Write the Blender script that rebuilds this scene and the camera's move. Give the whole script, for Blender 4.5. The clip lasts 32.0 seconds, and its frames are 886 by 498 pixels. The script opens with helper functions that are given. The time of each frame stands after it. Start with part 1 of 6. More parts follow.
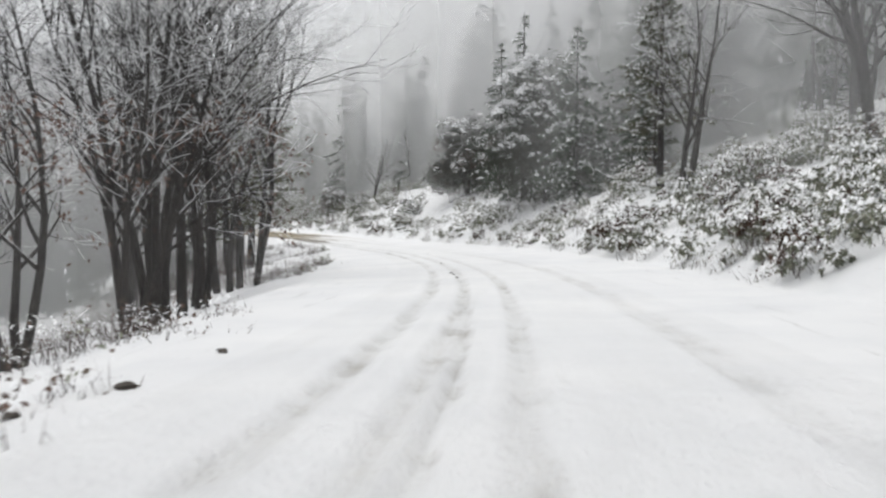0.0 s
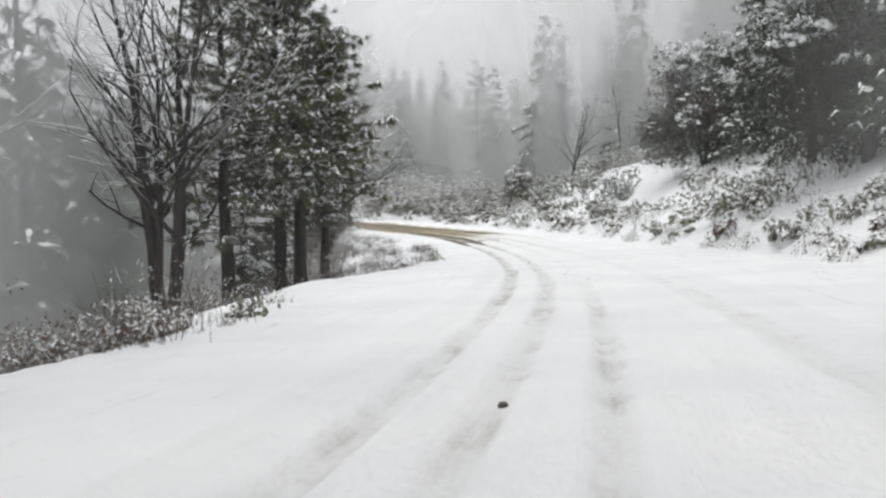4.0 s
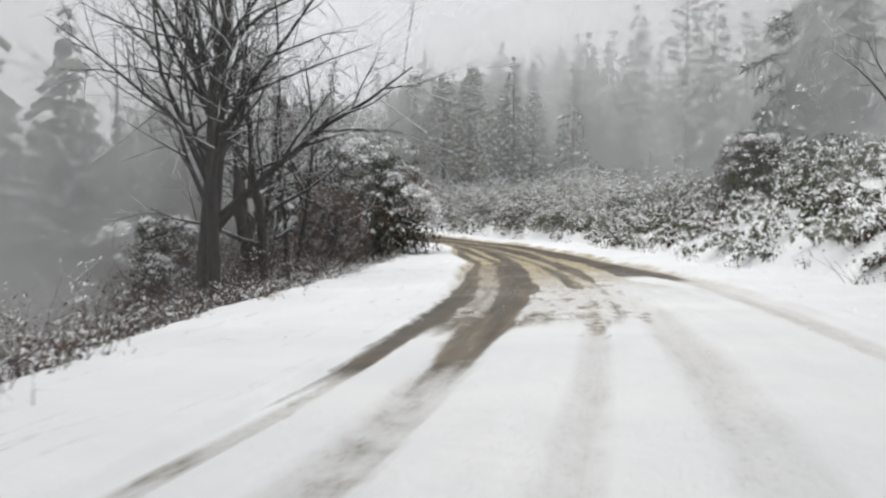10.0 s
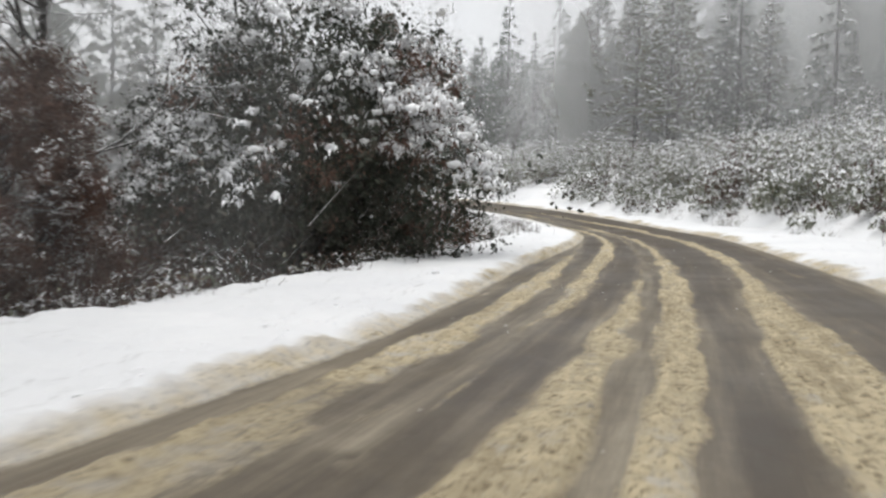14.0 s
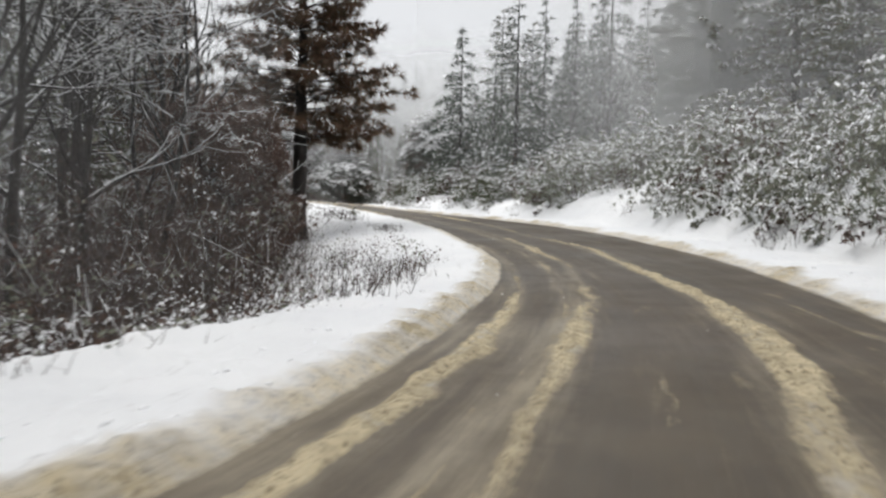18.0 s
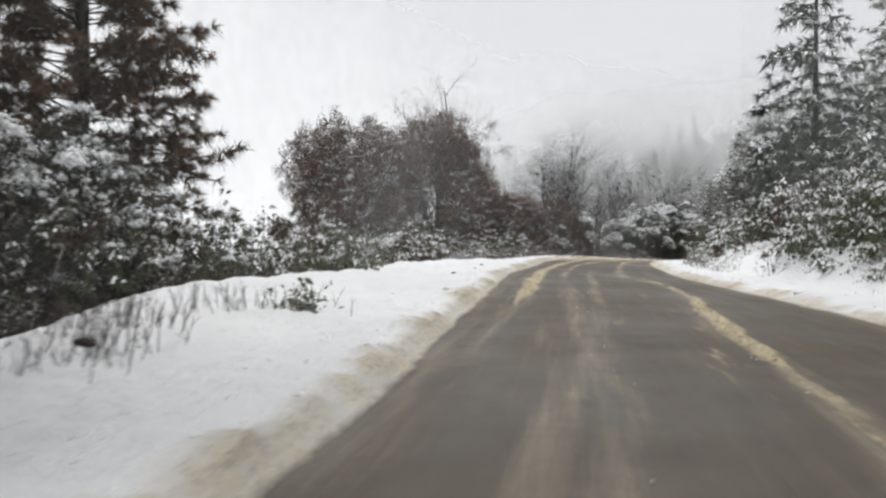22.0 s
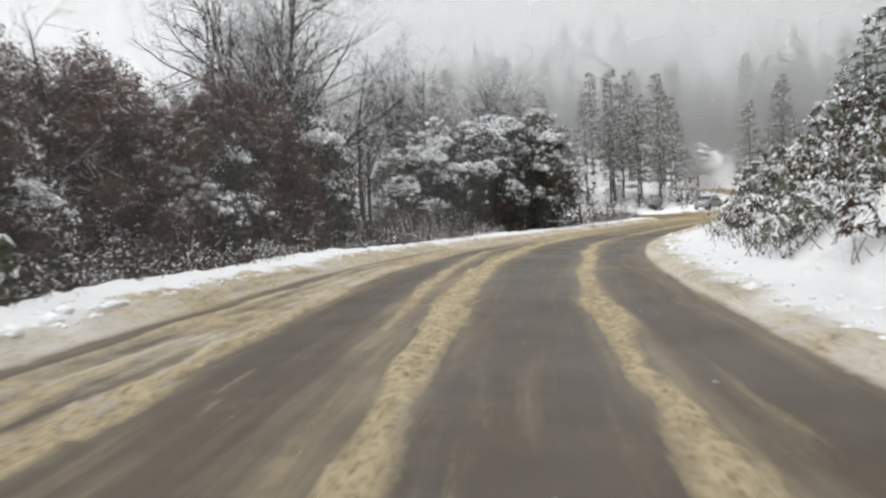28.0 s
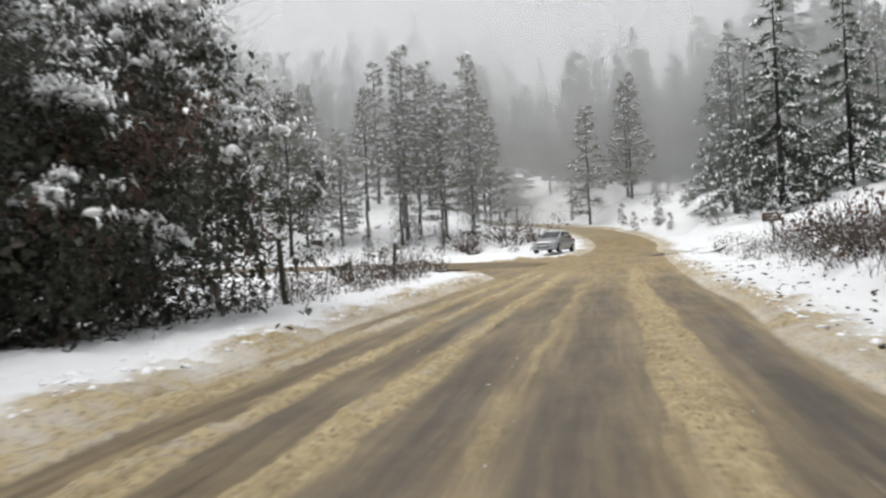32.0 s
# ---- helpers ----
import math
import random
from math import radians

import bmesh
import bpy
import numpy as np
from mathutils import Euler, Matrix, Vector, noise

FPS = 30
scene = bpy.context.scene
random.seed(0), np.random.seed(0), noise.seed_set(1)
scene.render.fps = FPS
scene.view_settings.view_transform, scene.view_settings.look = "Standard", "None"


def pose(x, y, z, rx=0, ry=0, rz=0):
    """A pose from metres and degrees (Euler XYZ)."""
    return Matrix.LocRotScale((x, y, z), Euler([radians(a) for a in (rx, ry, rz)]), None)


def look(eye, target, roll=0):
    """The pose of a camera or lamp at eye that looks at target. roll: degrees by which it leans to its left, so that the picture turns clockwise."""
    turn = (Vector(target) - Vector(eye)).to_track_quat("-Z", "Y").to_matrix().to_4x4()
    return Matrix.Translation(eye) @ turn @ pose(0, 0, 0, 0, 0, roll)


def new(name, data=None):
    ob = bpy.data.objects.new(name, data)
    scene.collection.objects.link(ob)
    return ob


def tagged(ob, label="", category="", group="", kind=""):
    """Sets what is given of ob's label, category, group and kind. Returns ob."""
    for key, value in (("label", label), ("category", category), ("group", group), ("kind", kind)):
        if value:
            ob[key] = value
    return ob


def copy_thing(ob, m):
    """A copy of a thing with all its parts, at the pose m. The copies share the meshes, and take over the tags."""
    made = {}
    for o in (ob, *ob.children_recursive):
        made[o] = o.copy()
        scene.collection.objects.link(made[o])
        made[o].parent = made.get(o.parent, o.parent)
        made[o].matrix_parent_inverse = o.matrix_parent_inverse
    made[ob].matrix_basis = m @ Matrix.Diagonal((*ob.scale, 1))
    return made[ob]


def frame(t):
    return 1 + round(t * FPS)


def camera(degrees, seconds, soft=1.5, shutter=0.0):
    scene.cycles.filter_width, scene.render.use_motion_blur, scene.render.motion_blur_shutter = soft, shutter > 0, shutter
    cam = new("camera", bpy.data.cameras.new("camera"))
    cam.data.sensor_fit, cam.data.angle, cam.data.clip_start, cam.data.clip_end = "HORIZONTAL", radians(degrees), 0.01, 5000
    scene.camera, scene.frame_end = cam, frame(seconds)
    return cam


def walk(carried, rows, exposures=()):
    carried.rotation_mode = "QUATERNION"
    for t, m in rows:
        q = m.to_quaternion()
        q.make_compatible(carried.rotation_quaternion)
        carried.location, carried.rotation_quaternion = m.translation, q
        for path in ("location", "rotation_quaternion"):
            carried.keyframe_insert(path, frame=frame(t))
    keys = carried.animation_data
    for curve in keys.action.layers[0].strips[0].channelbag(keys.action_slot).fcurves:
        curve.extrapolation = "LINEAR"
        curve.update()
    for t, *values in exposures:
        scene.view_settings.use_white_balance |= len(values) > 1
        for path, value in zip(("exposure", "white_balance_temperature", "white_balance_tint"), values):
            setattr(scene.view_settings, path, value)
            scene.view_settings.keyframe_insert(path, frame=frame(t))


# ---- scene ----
cam = camera(53.8, 32.0, soft=2.4, shutter=0.25)
METRES, EYE, TILT, LEAN, TURN = 300.0, 1.25, -3.2, 0.0, 0.0
ROWS = [
    (0.0, 0.0, 0.0, 0.0, -0.0, 0.0, -0.0),
    (0.5, 0.0012, 0.0136, 0.0003, 1.05, 0.03, -0.19),
    (1.0, 0.0023, 0.0276, 0.0004, 2.97, -0.3, -0.4),
    (1.5, 0.0034, 0.0422, 0.0007, 3.44, -0.31, 0.0),
    (2.0, 0.004, 0.0564, 0.0009, 4.0, 0.35, -0.06),
    (2.5, 0.0042, 0.0707, 0.0011, 5.77, -0.09, -0.06),
    (3.0, 0.0047, 0.0842, 0.0014, 8.68, 0.32, 0.07),
    (3.5, 0.0046, 0.0985, 0.0016, 12.29, 0.25, 0.62),
    (5.5, 0.0007, 0.1521, 0.0026, 20.3, -1.6, -1.48),
    (6.0, -0.001, 0.1666, 0.0029, 21.26, -1.4, -0.55),
    (6.5, -0.0032, 0.1818, 0.0031, 22.11, -1.13, -0.08),
    (7.0, -0.0054, 0.1952, 0.0035, 21.69, -0.61, -1.51),
    (7.5, -0.008, 0.2096, 0.0037, 22.94, -0.44, -1.65),
    (8.0, -0.0108, 0.2239, 0.0041, 25.82, 0.63, -0.65),
    (8.5, -0.0138, 0.238, 0.0044, 27.04, 1.11, -0.82),
    (9.0, -0.0171, 0.2517, 0.0048, 28.21, 1.15, -1.45),
    (9.5, -0.0208, 0.2659, 0.0051, 29.39, 1.15, -2.0),
    (10.0, -0.0248, 0.2799, 0.0056, 30.16, 1.12, -2.03),
    (10.5, -0.0291, 0.2941, 0.0063, 32.08, 1.86, -1.64),
    (11.0, -0.0339, 0.3082, 0.0068, 33.88, 1.86, -1.75),
    (11.5, -0.0389, 0.3217, 0.0075, 35.03, 1.42, -2.21),
    (12.0, -0.0444, 0.3346, 0.0079, 37.82, 1.25, -2.52),
    (12.5, -0.0506, 0.3478, 0.0085, 39.94, -0.38, -1.6),
    (13.0, -0.0566, 0.361, 0.0091, 41.0, -0.53, -2.3),
    (13.5, -0.0631, 0.374, 0.0095, 43.45, -0.31, -3.79),
    (14.0, -0.07, 0.3874, 0.0099, 45.09, -0.81, -3.63),
    (14.5, -0.0772, 0.4006, 0.0104, 45.57, -0.77, -3.97),
    (15.0, -0.085, 0.4142, 0.0109, 46.46, 0.7, -4.51),
    (15.5, -0.0924, 0.4273, 0.0115, 47.07, 1.25, -3.64),
    (17.5, -0.1264, 0.4797, 0.0146, 52.54, 0.22, -3.47),
    (18.0, -0.136, 0.4926, 0.0154, 55.16, 0.15, -3.96),
    (18.5, -0.1469, 0.5053, 0.0163, 57.77, -0.09, -3.58),
    (19.0, -0.1579, 0.5169, 0.017, 61.49, 0.58, -4.12),
    (19.5, -0.1702, 0.5282, 0.0176, 65.6, 0.47, -3.3),
    (20.0, -0.183, 0.5387, 0.0184, 68.07, -0.71, -3.9),
    (20.5, -0.1963, 0.5483, 0.0194, 71.03, -1.64, -5.0),
    (21.0, -0.2102, 0.5567, 0.0205, 74.88, -1.21, -5.31),
    (21.5, -0.225, 0.5646, 0.0217, 77.44, 0.39, -5.21),
    (22.0, -0.2399, 0.5716, 0.023, 78.62, 2.11, -4.32),
    (22.5, -0.2561, 0.5781, 0.0241, 77.15, 2.31, -3.21),
    (23.0, -0.2719, 0.5837, 0.0251, 74.91, 2.66, -2.64),
    (23.5, -0.2872, 0.5889, 0.0261, 74.57, 3.38, -2.35),
    (24.0, -0.3037, 0.5943, 0.027, 74.86, 3.95, -2.44),
    (24.5, -0.3199, 0.5995, 0.0279, 74.16, 3.18, -1.85),
    (25.0, -0.3364, 0.6054, 0.029, 73.19, 2.97, -0.89),
    (25.5, -0.3522, 0.6114, 0.03, 71.67, 2.4, -0.7),
    (27.5, -0.4144, 0.6407, 0.0334, 66.65, 0.72, -0.05),
    (28.0, -0.4303, 0.6489, 0.0344, 64.8, 0.21, -0.21),
    (28.5, -0.4457, 0.6574, 0.0354, 62.36, -0.06, -0.2),
    (29.0, -0.4606, 0.6663, 0.0363, 59.7, -0.43, 0.02),
    (29.5, -0.4754, 0.6759, 0.0373, 56.75, -0.54, 0.17),
    (30.0, -0.4893, 0.686, 0.0381, 54.48, 0.7, 0.44),
    (30.5, -0.5025, 0.6967, 0.0391, 54.19, 3.66, 1.08),
    (31.0, -0.5155, 0.708, 0.0399, 53.84, 4.47, 1.01),
    (31.5, -0.5275, 0.7197, 0.0408, 52.79, 3.4, 0.43),
    (32.0, -0.539, 0.7316, 0.0417, 51.86, 2.86, 0.26),
]
walk(cam, [(t, pose(0, 0, EYE, TILT, LEAN, TURN) @ pose(METRES * x, METRES * y, METRES * z, 90 + pitch, roll, yaw)) for t, x, y, z, yaw, pitch, roll in ROWS],
     exposures=((0, -0.08), (2.5, 0.02), (11, 0.02), (13, 0.12), (15, 0.14), (17.5, 0.02), (19, 0.05), (20.5, 0.10), (22.5, -0.12), (24, -0.2), (26, 0.0), (32, 0.04)))

# ---- sky and light ----
world = bpy.data.worlds.new("overcast")
scene.world = world
world.use_nodes = True
wn, wl = world.node_tree.nodes, world.node_tree.links
wn.clear()
sky = wn.new("ShaderNodeTexSky")
sky.sky_type, sky.sun_disc = "NISHITA", False
sky.sun_elevation, sky.sun_rotation = radians(78), radians(215)
sky.air_density, sky.dust_density = 1.0, 6.0
grey = wn.new("ShaderNodeHueSaturation")
grey.inputs["Saturation"].default_value = 0.10
cloud = wn.new("ShaderNodeMix")
cloud.data_type = "RGBA"
cloud.inputs["Factor"].default_value = 0.9
cloud.inputs["B"].default_value = (7.05, 7.2, 7.45, 1)
back = wn.new("ShaderNodeBackground")
back.inputs["Strength"].default_value = 0.118
out = wn.new("ShaderNodeOutputWorld")
wl.new(sky.outputs[0], grey.inputs["Color"])
wl.new(grey.outputs[0], cloud.inputs["A"])
wl.new(cloud.outputs["Result"], back.inputs["Color"])
wl.new(back.outputs[0], out.inputs["Surface"])
sun = new("sun", bpy.data.lights.new("sun", "SUN"))
sun.data.energy, sun.data.angle, sun.data.color = 1.9, radians(60), (1.0, 0.98, 0.95)
sun.matrix_world = look((0, 0, 60), (7, 9, 0))


# ---- materials ----
def material(name, rough=0.7):
    m = bpy.data.materials.new(name)
    m.use_nodes = True
    nt = m.node_tree
    b = nt.nodes["Principled BSDF"]
    b.inputs["Roughness"].default_value = rough
    return m, nt, b


def node(nt, kind, **values):
    n = nt.nodes.new(kind)
    for k, v in values.items():
        n.inputs[k].default_value = v
    return n


def ramp(nt, source, *stops):
    r = nt.nodes.new("ShaderNodeValToRGB")
    while len(r.color_ramp.elements) < len(stops):
        r.color_ramp.elements.new(0.5)
    for e, (p, c) in zip(r.color_ramp.elements, stops):
        e.position, e.color = p, (*c, 1)
    nt.links.new(source, r.inputs["Fac"])
    return r.outputs["Color"]


def place(nt):
    return nt.nodes.new("ShaderNodeNewGeometry").outputs["Position"]


def noise_of(nt, where, scale, detail=4.0, rough=0.6):
    n = node(nt, "ShaderNodeTexNoise", Scale=scale, Detail=detail, Roughness=rough)
    nt.links.new(where, n.inputs["Vector"])
    return n.outputs["Fac"]


def mix_colour(nt, fac, a, b, kind="MIX"):
    n = nt.nodes.new("ShaderNodeMix")
    n.data_type, n.blend_type = "RGBA", kind
    for value, name in ((fac, "Factor"), (a, "A"), (b, "B")):
        if isinstance(value, bpy.types.NodeSocket):
            nt.links.new(value, n.inputs[name])
        else:
            n.inputs[name].default_value = value if name == "Factor" else (*value, 1)
    return n.outputs["Result"]


def maths(nt, op, a, b=0.0):
    n = nt.nodes.new("ShaderNodeMath")
    n.operation = op
    for i, v in enumerate((a, b)):
        if isinstance(v, bpy.types.NodeSocket):
            nt.links.new(v, n.inputs[i])
        else:
            n.inputs[i].default_value = v
    return n.outputs[0]


def relief(nt, b, height, strength, distance=0.02):
    n = node(nt, "ShaderNodeBump", Strength=strength, Distance=distance)
    nt.links.new(height, n.inputs["Height"])
    nt.links.new(n.outputs[0], b.inputs["Normal"])


def snow_material(name):
    m, nt, b = material(name, 0.65)
    p = place(nt)
    big, fine = noise_of(nt, p, 0.6), noise_of(nt, p, 14, 6)
    c = ramp(nt, big, (0.3, (0.80, 0.81, 0.83)), (0.7, (0.88, 0.885, 0.89)))
    nt.links.new(c, b.inputs["Base Color"])
    relief(nt, b, maths(nt, "ADD", fine, maths(nt, "MULTIPLY", noise_of(nt, p, 3), 1.5)), 0.5, 0.04)
    return m


SNOW = snow_material("snow")


def clay_share(nt, lane):
    """Yellow clay from the junction, carried back along the road by wheels."""
    x = nt.nodes.new("ShaderNodeSeparateXYZ")
    nt.links.new(lane.outputs["Vector"], x.inputs[0])
    r = nt.nodes.new("ShaderNodeMapRange")
    r.inputs["From Min"].default_value, r.inputs["From Max"].default_value = 16.5, 22.5
    nt.links.new(x.outputs["X"], r.inputs["Value"])
    return r.outputs[0]


def attribute(nt, name):
    n = nt.nodes.new("ShaderNodeAttribute")
    n.attribute_name = name
    return n


def centred(nt, value, amount):
    return maths(nt, "MULTIPLY", maths(nt, "SUBTRACT", value, 0.5), amount)


def asphalt_colour(nt, p, lane):
    """Wet asphalt under a film of mud that thickens along the slush lines and towards the junction."""
    along_lane = lane.outputs["Vector"]
    worn, thin = noise_of(nt, along_lane, 1.5, 4, 0.6), noise_of(nt, along_lane, 5.0, 4, 0.6)
    grain, mid = noise_of(nt, p, 60, 4), noise_of(nt, p, 1.3, 5, 0.6)
    c = ramp(nt, mid, (0.3, (0.049, 0.038, 0.027)), (0.7, (0.078, 0.062, 0.042)))
    c = mix_colour(nt, ramp(nt, worn, (0.40, (0, 0, 0)), (0.75, (0.30, 0.30, 0.30))), c, (0.108, 0.079, 0.050))
    c = mix_colour(nt, ramp(nt, thin, (0.50, (0, 0, 0)), (0.80, (0.12, 0.12, 0.12))), c, (0.17, 0.135, 0.082))
    grit = maths(nt, "ADD", centred(nt, worn, 1.0), maths(nt, "ADD", centred(nt, thin, 0.8), centred(nt, noise_of(nt, p, 9, 5, 0.7), 0.35)))
    cover = ramp(nt, maths(nt, "ADD", attribute(nt, "film").outputs["Fac"], grit), (0.15, (0, 0, 0)), (1.05, (0.92, 0.92, 0.92)))
    muddy = mix_colour(nt, ramp(nt, maths(nt, "ADD", maths(nt, "MULTIPLY", mid, 0.3), maths(nt, "MULTIPLY", thin, 0.7)), (0.35, (0, 0, 0)), (0.65, (1, 1, 1))), mix_colour(nt, clay_share(nt, lane), (0.19, 0.155, 0.10), (0.235, 0.168, 0.076)), mix_colour(nt, clay_share(nt, lane), (0.35, 0.305, 0.225), (0.385, 0.285, 0.138)))
    c = mix_colour(nt, cover, c, muddy)
    return mix_colour(nt, ramp(nt, grain, (0.40, (0, 0, 0)), (0.7, (0.35, 0.35, 0.35))), c, (0.080, 0.070, 0.054)), ramp(nt, maths(nt, "ADD", maths(nt, "MULTIPLY", noise_of(nt, p, 0.22, 3), 0.6), maths(nt, "MULTIPLY", worn, 0.4)), (0.35, (0.42, 0.42, 0.42)), (0.65, (0.66, 0.66, 0.66))), grain


def slush_material():
    """Snow of the road: clean, or browned by grit and wheels where the mesh says so, thinning out to wet asphalt at its edges."""
    m, nt, b = material("road_snow", 0.55)
    p, lane, dirt = place(nt), attribute(nt, "lane"), attribute(nt, "dirt").outputs["Fac"]
    grain, fine, mid, big = noise_of(nt, p, 70, 3), noise_of(nt, p, 18, 6, 0.7), noise_of(nt, p, 3.5, 5), noise_of(nt, p, 0.35, 3)
    streak = noise_of(nt, lane.outputs["Vector"], 3.4, 5, 0.7)
    far = nt.nodes.new("ShaderNodeSeparateXYZ")
    nt.links.new(lane.outputs["Vector"], far.inputs[0])
    cold = ramp(nt, maths(nt, "MULTIPLY", far.outputs["X"], 0.1), (0.62, (1, 1, 1)), (0.80, (0, 0, 0)))
    clay = mix_colour(nt, cold, mix_colour(nt, clay_share(nt, lane), (0.33, 0.275, 0.175), (0.30, 0.215, 0.098)), (0.27, 0.27, 0.26))
    light = mix_colour(nt, cold, mix_colour(nt, clay_share(nt, lane), (0.57, 0.48, 0.315), (0.50, 0.395, 0.215)), (0.50, 0.50, 0.48))
    tan = mix_colour(nt, ramp(nt, mid, (0.30, (0, 0, 0)), (0.62, (1, 1, 1))), clay, light)
    tan = mix_colour(nt, ramp(nt, noise_of(nt, p, 15, 5, 0.7), (0.52, (0, 0, 0)), (0.62, (0.85, 0.85, 0.85))), tan, (0.125, 0.092, 0.048))
    tan = mix_colour(nt, ramp(nt, fine, (0.30, (0.6, 0.6, 0.6)), (0.44, (0, 0, 0))), tan, (0.64, 0.58, 0.45))
    tan = mix_colour(nt, ramp(nt, streak, (0.50, (0, 0, 0)), (0.70, (0.6, 0.6, 0.6))), tan, (0.175, 0.135, 0.075))
    clean = mix_colour(nt, ramp(nt, big, (0.35, (0, 0, 0)), (0.7, (1, 1, 1))), (0.80, 0.81, 0.825), (0.88, 0.885, 0.89))
    swing = maths(nt, "ADD", centred(nt, mid, 1.0), centred(nt, streak, 0.8))
    amount = maths(nt, "ADD", dirt, maths(nt, "MULTIPLY", swing, maths(nt, "MULTIPLY", dirt, 1.3)))
    slush = mix_colour(nt, ramp(nt, amount, (0.0, (0, 0, 0)), (0.8, (1, 1, 1))), clean, tan)
    bare, gloss, _ = asphalt_colour(nt, p, lane)
    b.inputs["Specular IOR Level"].default_value = 0.27
    ragged = maths(nt, "ADD", centred(nt, fine, 0.8), maths(nt, "ADD", centred(nt, mid, 0.15), centred(nt, streak, 1.5)))
    hides = ramp(nt, maths(nt, "ADD", attribute(nt, "cover").outputs["Fac"], ragged), (0.15, (0, 0, 0)), (0.85, (1, 1, 1)))
    nt.links.new(mix_colour(nt, hides, bare, slush), b.inputs["Base Color"])
    nt.links.new(mix_colour(nt, hides, gloss, (0.6, 0.6, 0.6)), b.inputs["Roughness"])
    relief(nt, b, maths(nt, "MULTIPLY", hides, maths(nt, "ADD", maths(nt, "ADD", centred(nt, grain, 0.4), centred(nt, fine, 1.3)), centred(nt, mid, 2.0))), 0.8, 0.045)
    return m


SLUSH = slush_material()


def asphalt_material():
    m, nt, b = material("wet_asphalt", 0.4)
    p, lane = place(nt), attribute(nt, "lane")
    c, gloss, grain = asphalt_colour(nt, p, lane)
    b.inputs["Specular IOR Level"].default_value = 0.27
    nt.links.new(c, b.inputs["Base Color"])
    nt.links.new(gloss, b.inputs["Roughness"])
    relief(nt, b, grain, 0.3, 0.01)
    return m


ASPHALT = asphalt_material()


def bark_material(name, dark, light, scale=9.0):
    m, nt, b = material(name, 0.85)
    p = nt.nodes.new("ShaderNodeTexCoord").outputs["Object"]
    s = nt.nodes.new("ShaderNodeVectorMath")
    s.operation = "MULTIPLY"
    s.inputs[1].default_value = (1, 1, 0.22)
    nt.links.new(p, s.inputs[0])
    n, big = noise_of(nt, s.outputs[0], scale, 6, 0.7), noise_of(nt, p, 1.3, 3)
    c = ramp(nt, n, (0.36, dark), (0.66, light))
    nt.links.new(mix_colour(nt, maths(nt, "MULTIPLY", big, 0.5), c, tuple(0.55 * v for v in dark)), b.inputs["Base Color"])
    relief(nt, b, n, 0.9, 0.05)
    return m


BARK = bark_material("oak_bark", (0.016, 0.014, 0.013), (0.048, 0.041, 0.036))
PINE_BARK = bark_material("pine_bark", (0.011, 0.0095, 0.0085), (0.034, 0.028, 0.024), 7.0)
TWIG = bark_material("twig_bark", (0.038, 0.027, 0.024), (0.105, 0.076, 0.062), 14.0)


def leaf_material(name, *colours, rough=0.55):
    """Leaves that differ one from another, and tree from tree."""
    m, nt, b = material(name, rough)
    g = nt.nodes.new("ShaderNodeNewGeometry")
    r = ramp(nt, g.outputs["Random Per Island"], *[(i / (len(colours) - 1), c) for i, c in enumerate(colours)])
    o = nt.nodes.new("ShaderNodeObjectInfo")
    n = noise_of(nt, g.outputs["Position"], 0.8, 3)
    v = maths(nt, "ADD", maths(nt, "MULTIPLY", o.outputs["Random"], 0.35), maths(nt, "ADD", 0.5, maths(nt, "MULTIPLY", n, 0.65)))
    h = nt.nodes.new("ShaderNodeHueSaturation")
    nt.links.new(v, h.inputs["Value"])
    nt.links.new(r, h.inputs["Color"])
    nt.links.new(h.outputs[0], b.inputs["Base Color"])
    t = nt.nodes.new("ShaderNodeBsdfTranslucent")
    nt.links.new(h.outputs[0], t.inputs["Color"])
    x = nt.nodes.new("ShaderNodeMixShader")
    x.inputs[0].default_value = 0.25
    nt.links.new(b.outputs[0], x.inputs[1])
    nt.links.new(t.outputs[0], x.inputs[2])
    nt.links.new(x.outputs[0], nt.nodes["Material Output"].inputs["Surface"])
    return m


EVERGREEN = leaf_material("evergreen_leaf", (0.022, 0.028, 0.020), (0.036, 0.044, 0.030), (0.056, 0.062, 0.044), (0.064, 0.050, 0.038))
SCRUB = leaf_material("scrub_leaf", (0.120, 0.128, 0.098), (0.185, 0.198, 0.148), (0.250, 0.262, 0.200), (0.215, 0.190, 0.150))
BROWN = leaf_material("dead_oak_leaf", (0.075, 0.043, 0.033), (0.120, 0.066, 0.048), (0.165, 0.098, 0.072), (0.098, 0.064, 0.049))
NEEDLE = leaf_material("pine_needle", (0.035, 0.048, 0.029), (0.072, 0.090, 0.048), (0.112, 0.120, 0.064), (0.136, 0.093, 0.054))
RUST = leaf_material("dead_pine_needle", (0.108, 0.050, 0.031), (0.160, 0.082, 0.046), (0.074, 0.070, 0.038), (0.132, 0.061, 0.037))
FIR = leaf_material("fir_needle", (0.043, 0.061, 0.046), (0.072, 0.096, 0.070), (0.109, 0.123, 0.087))


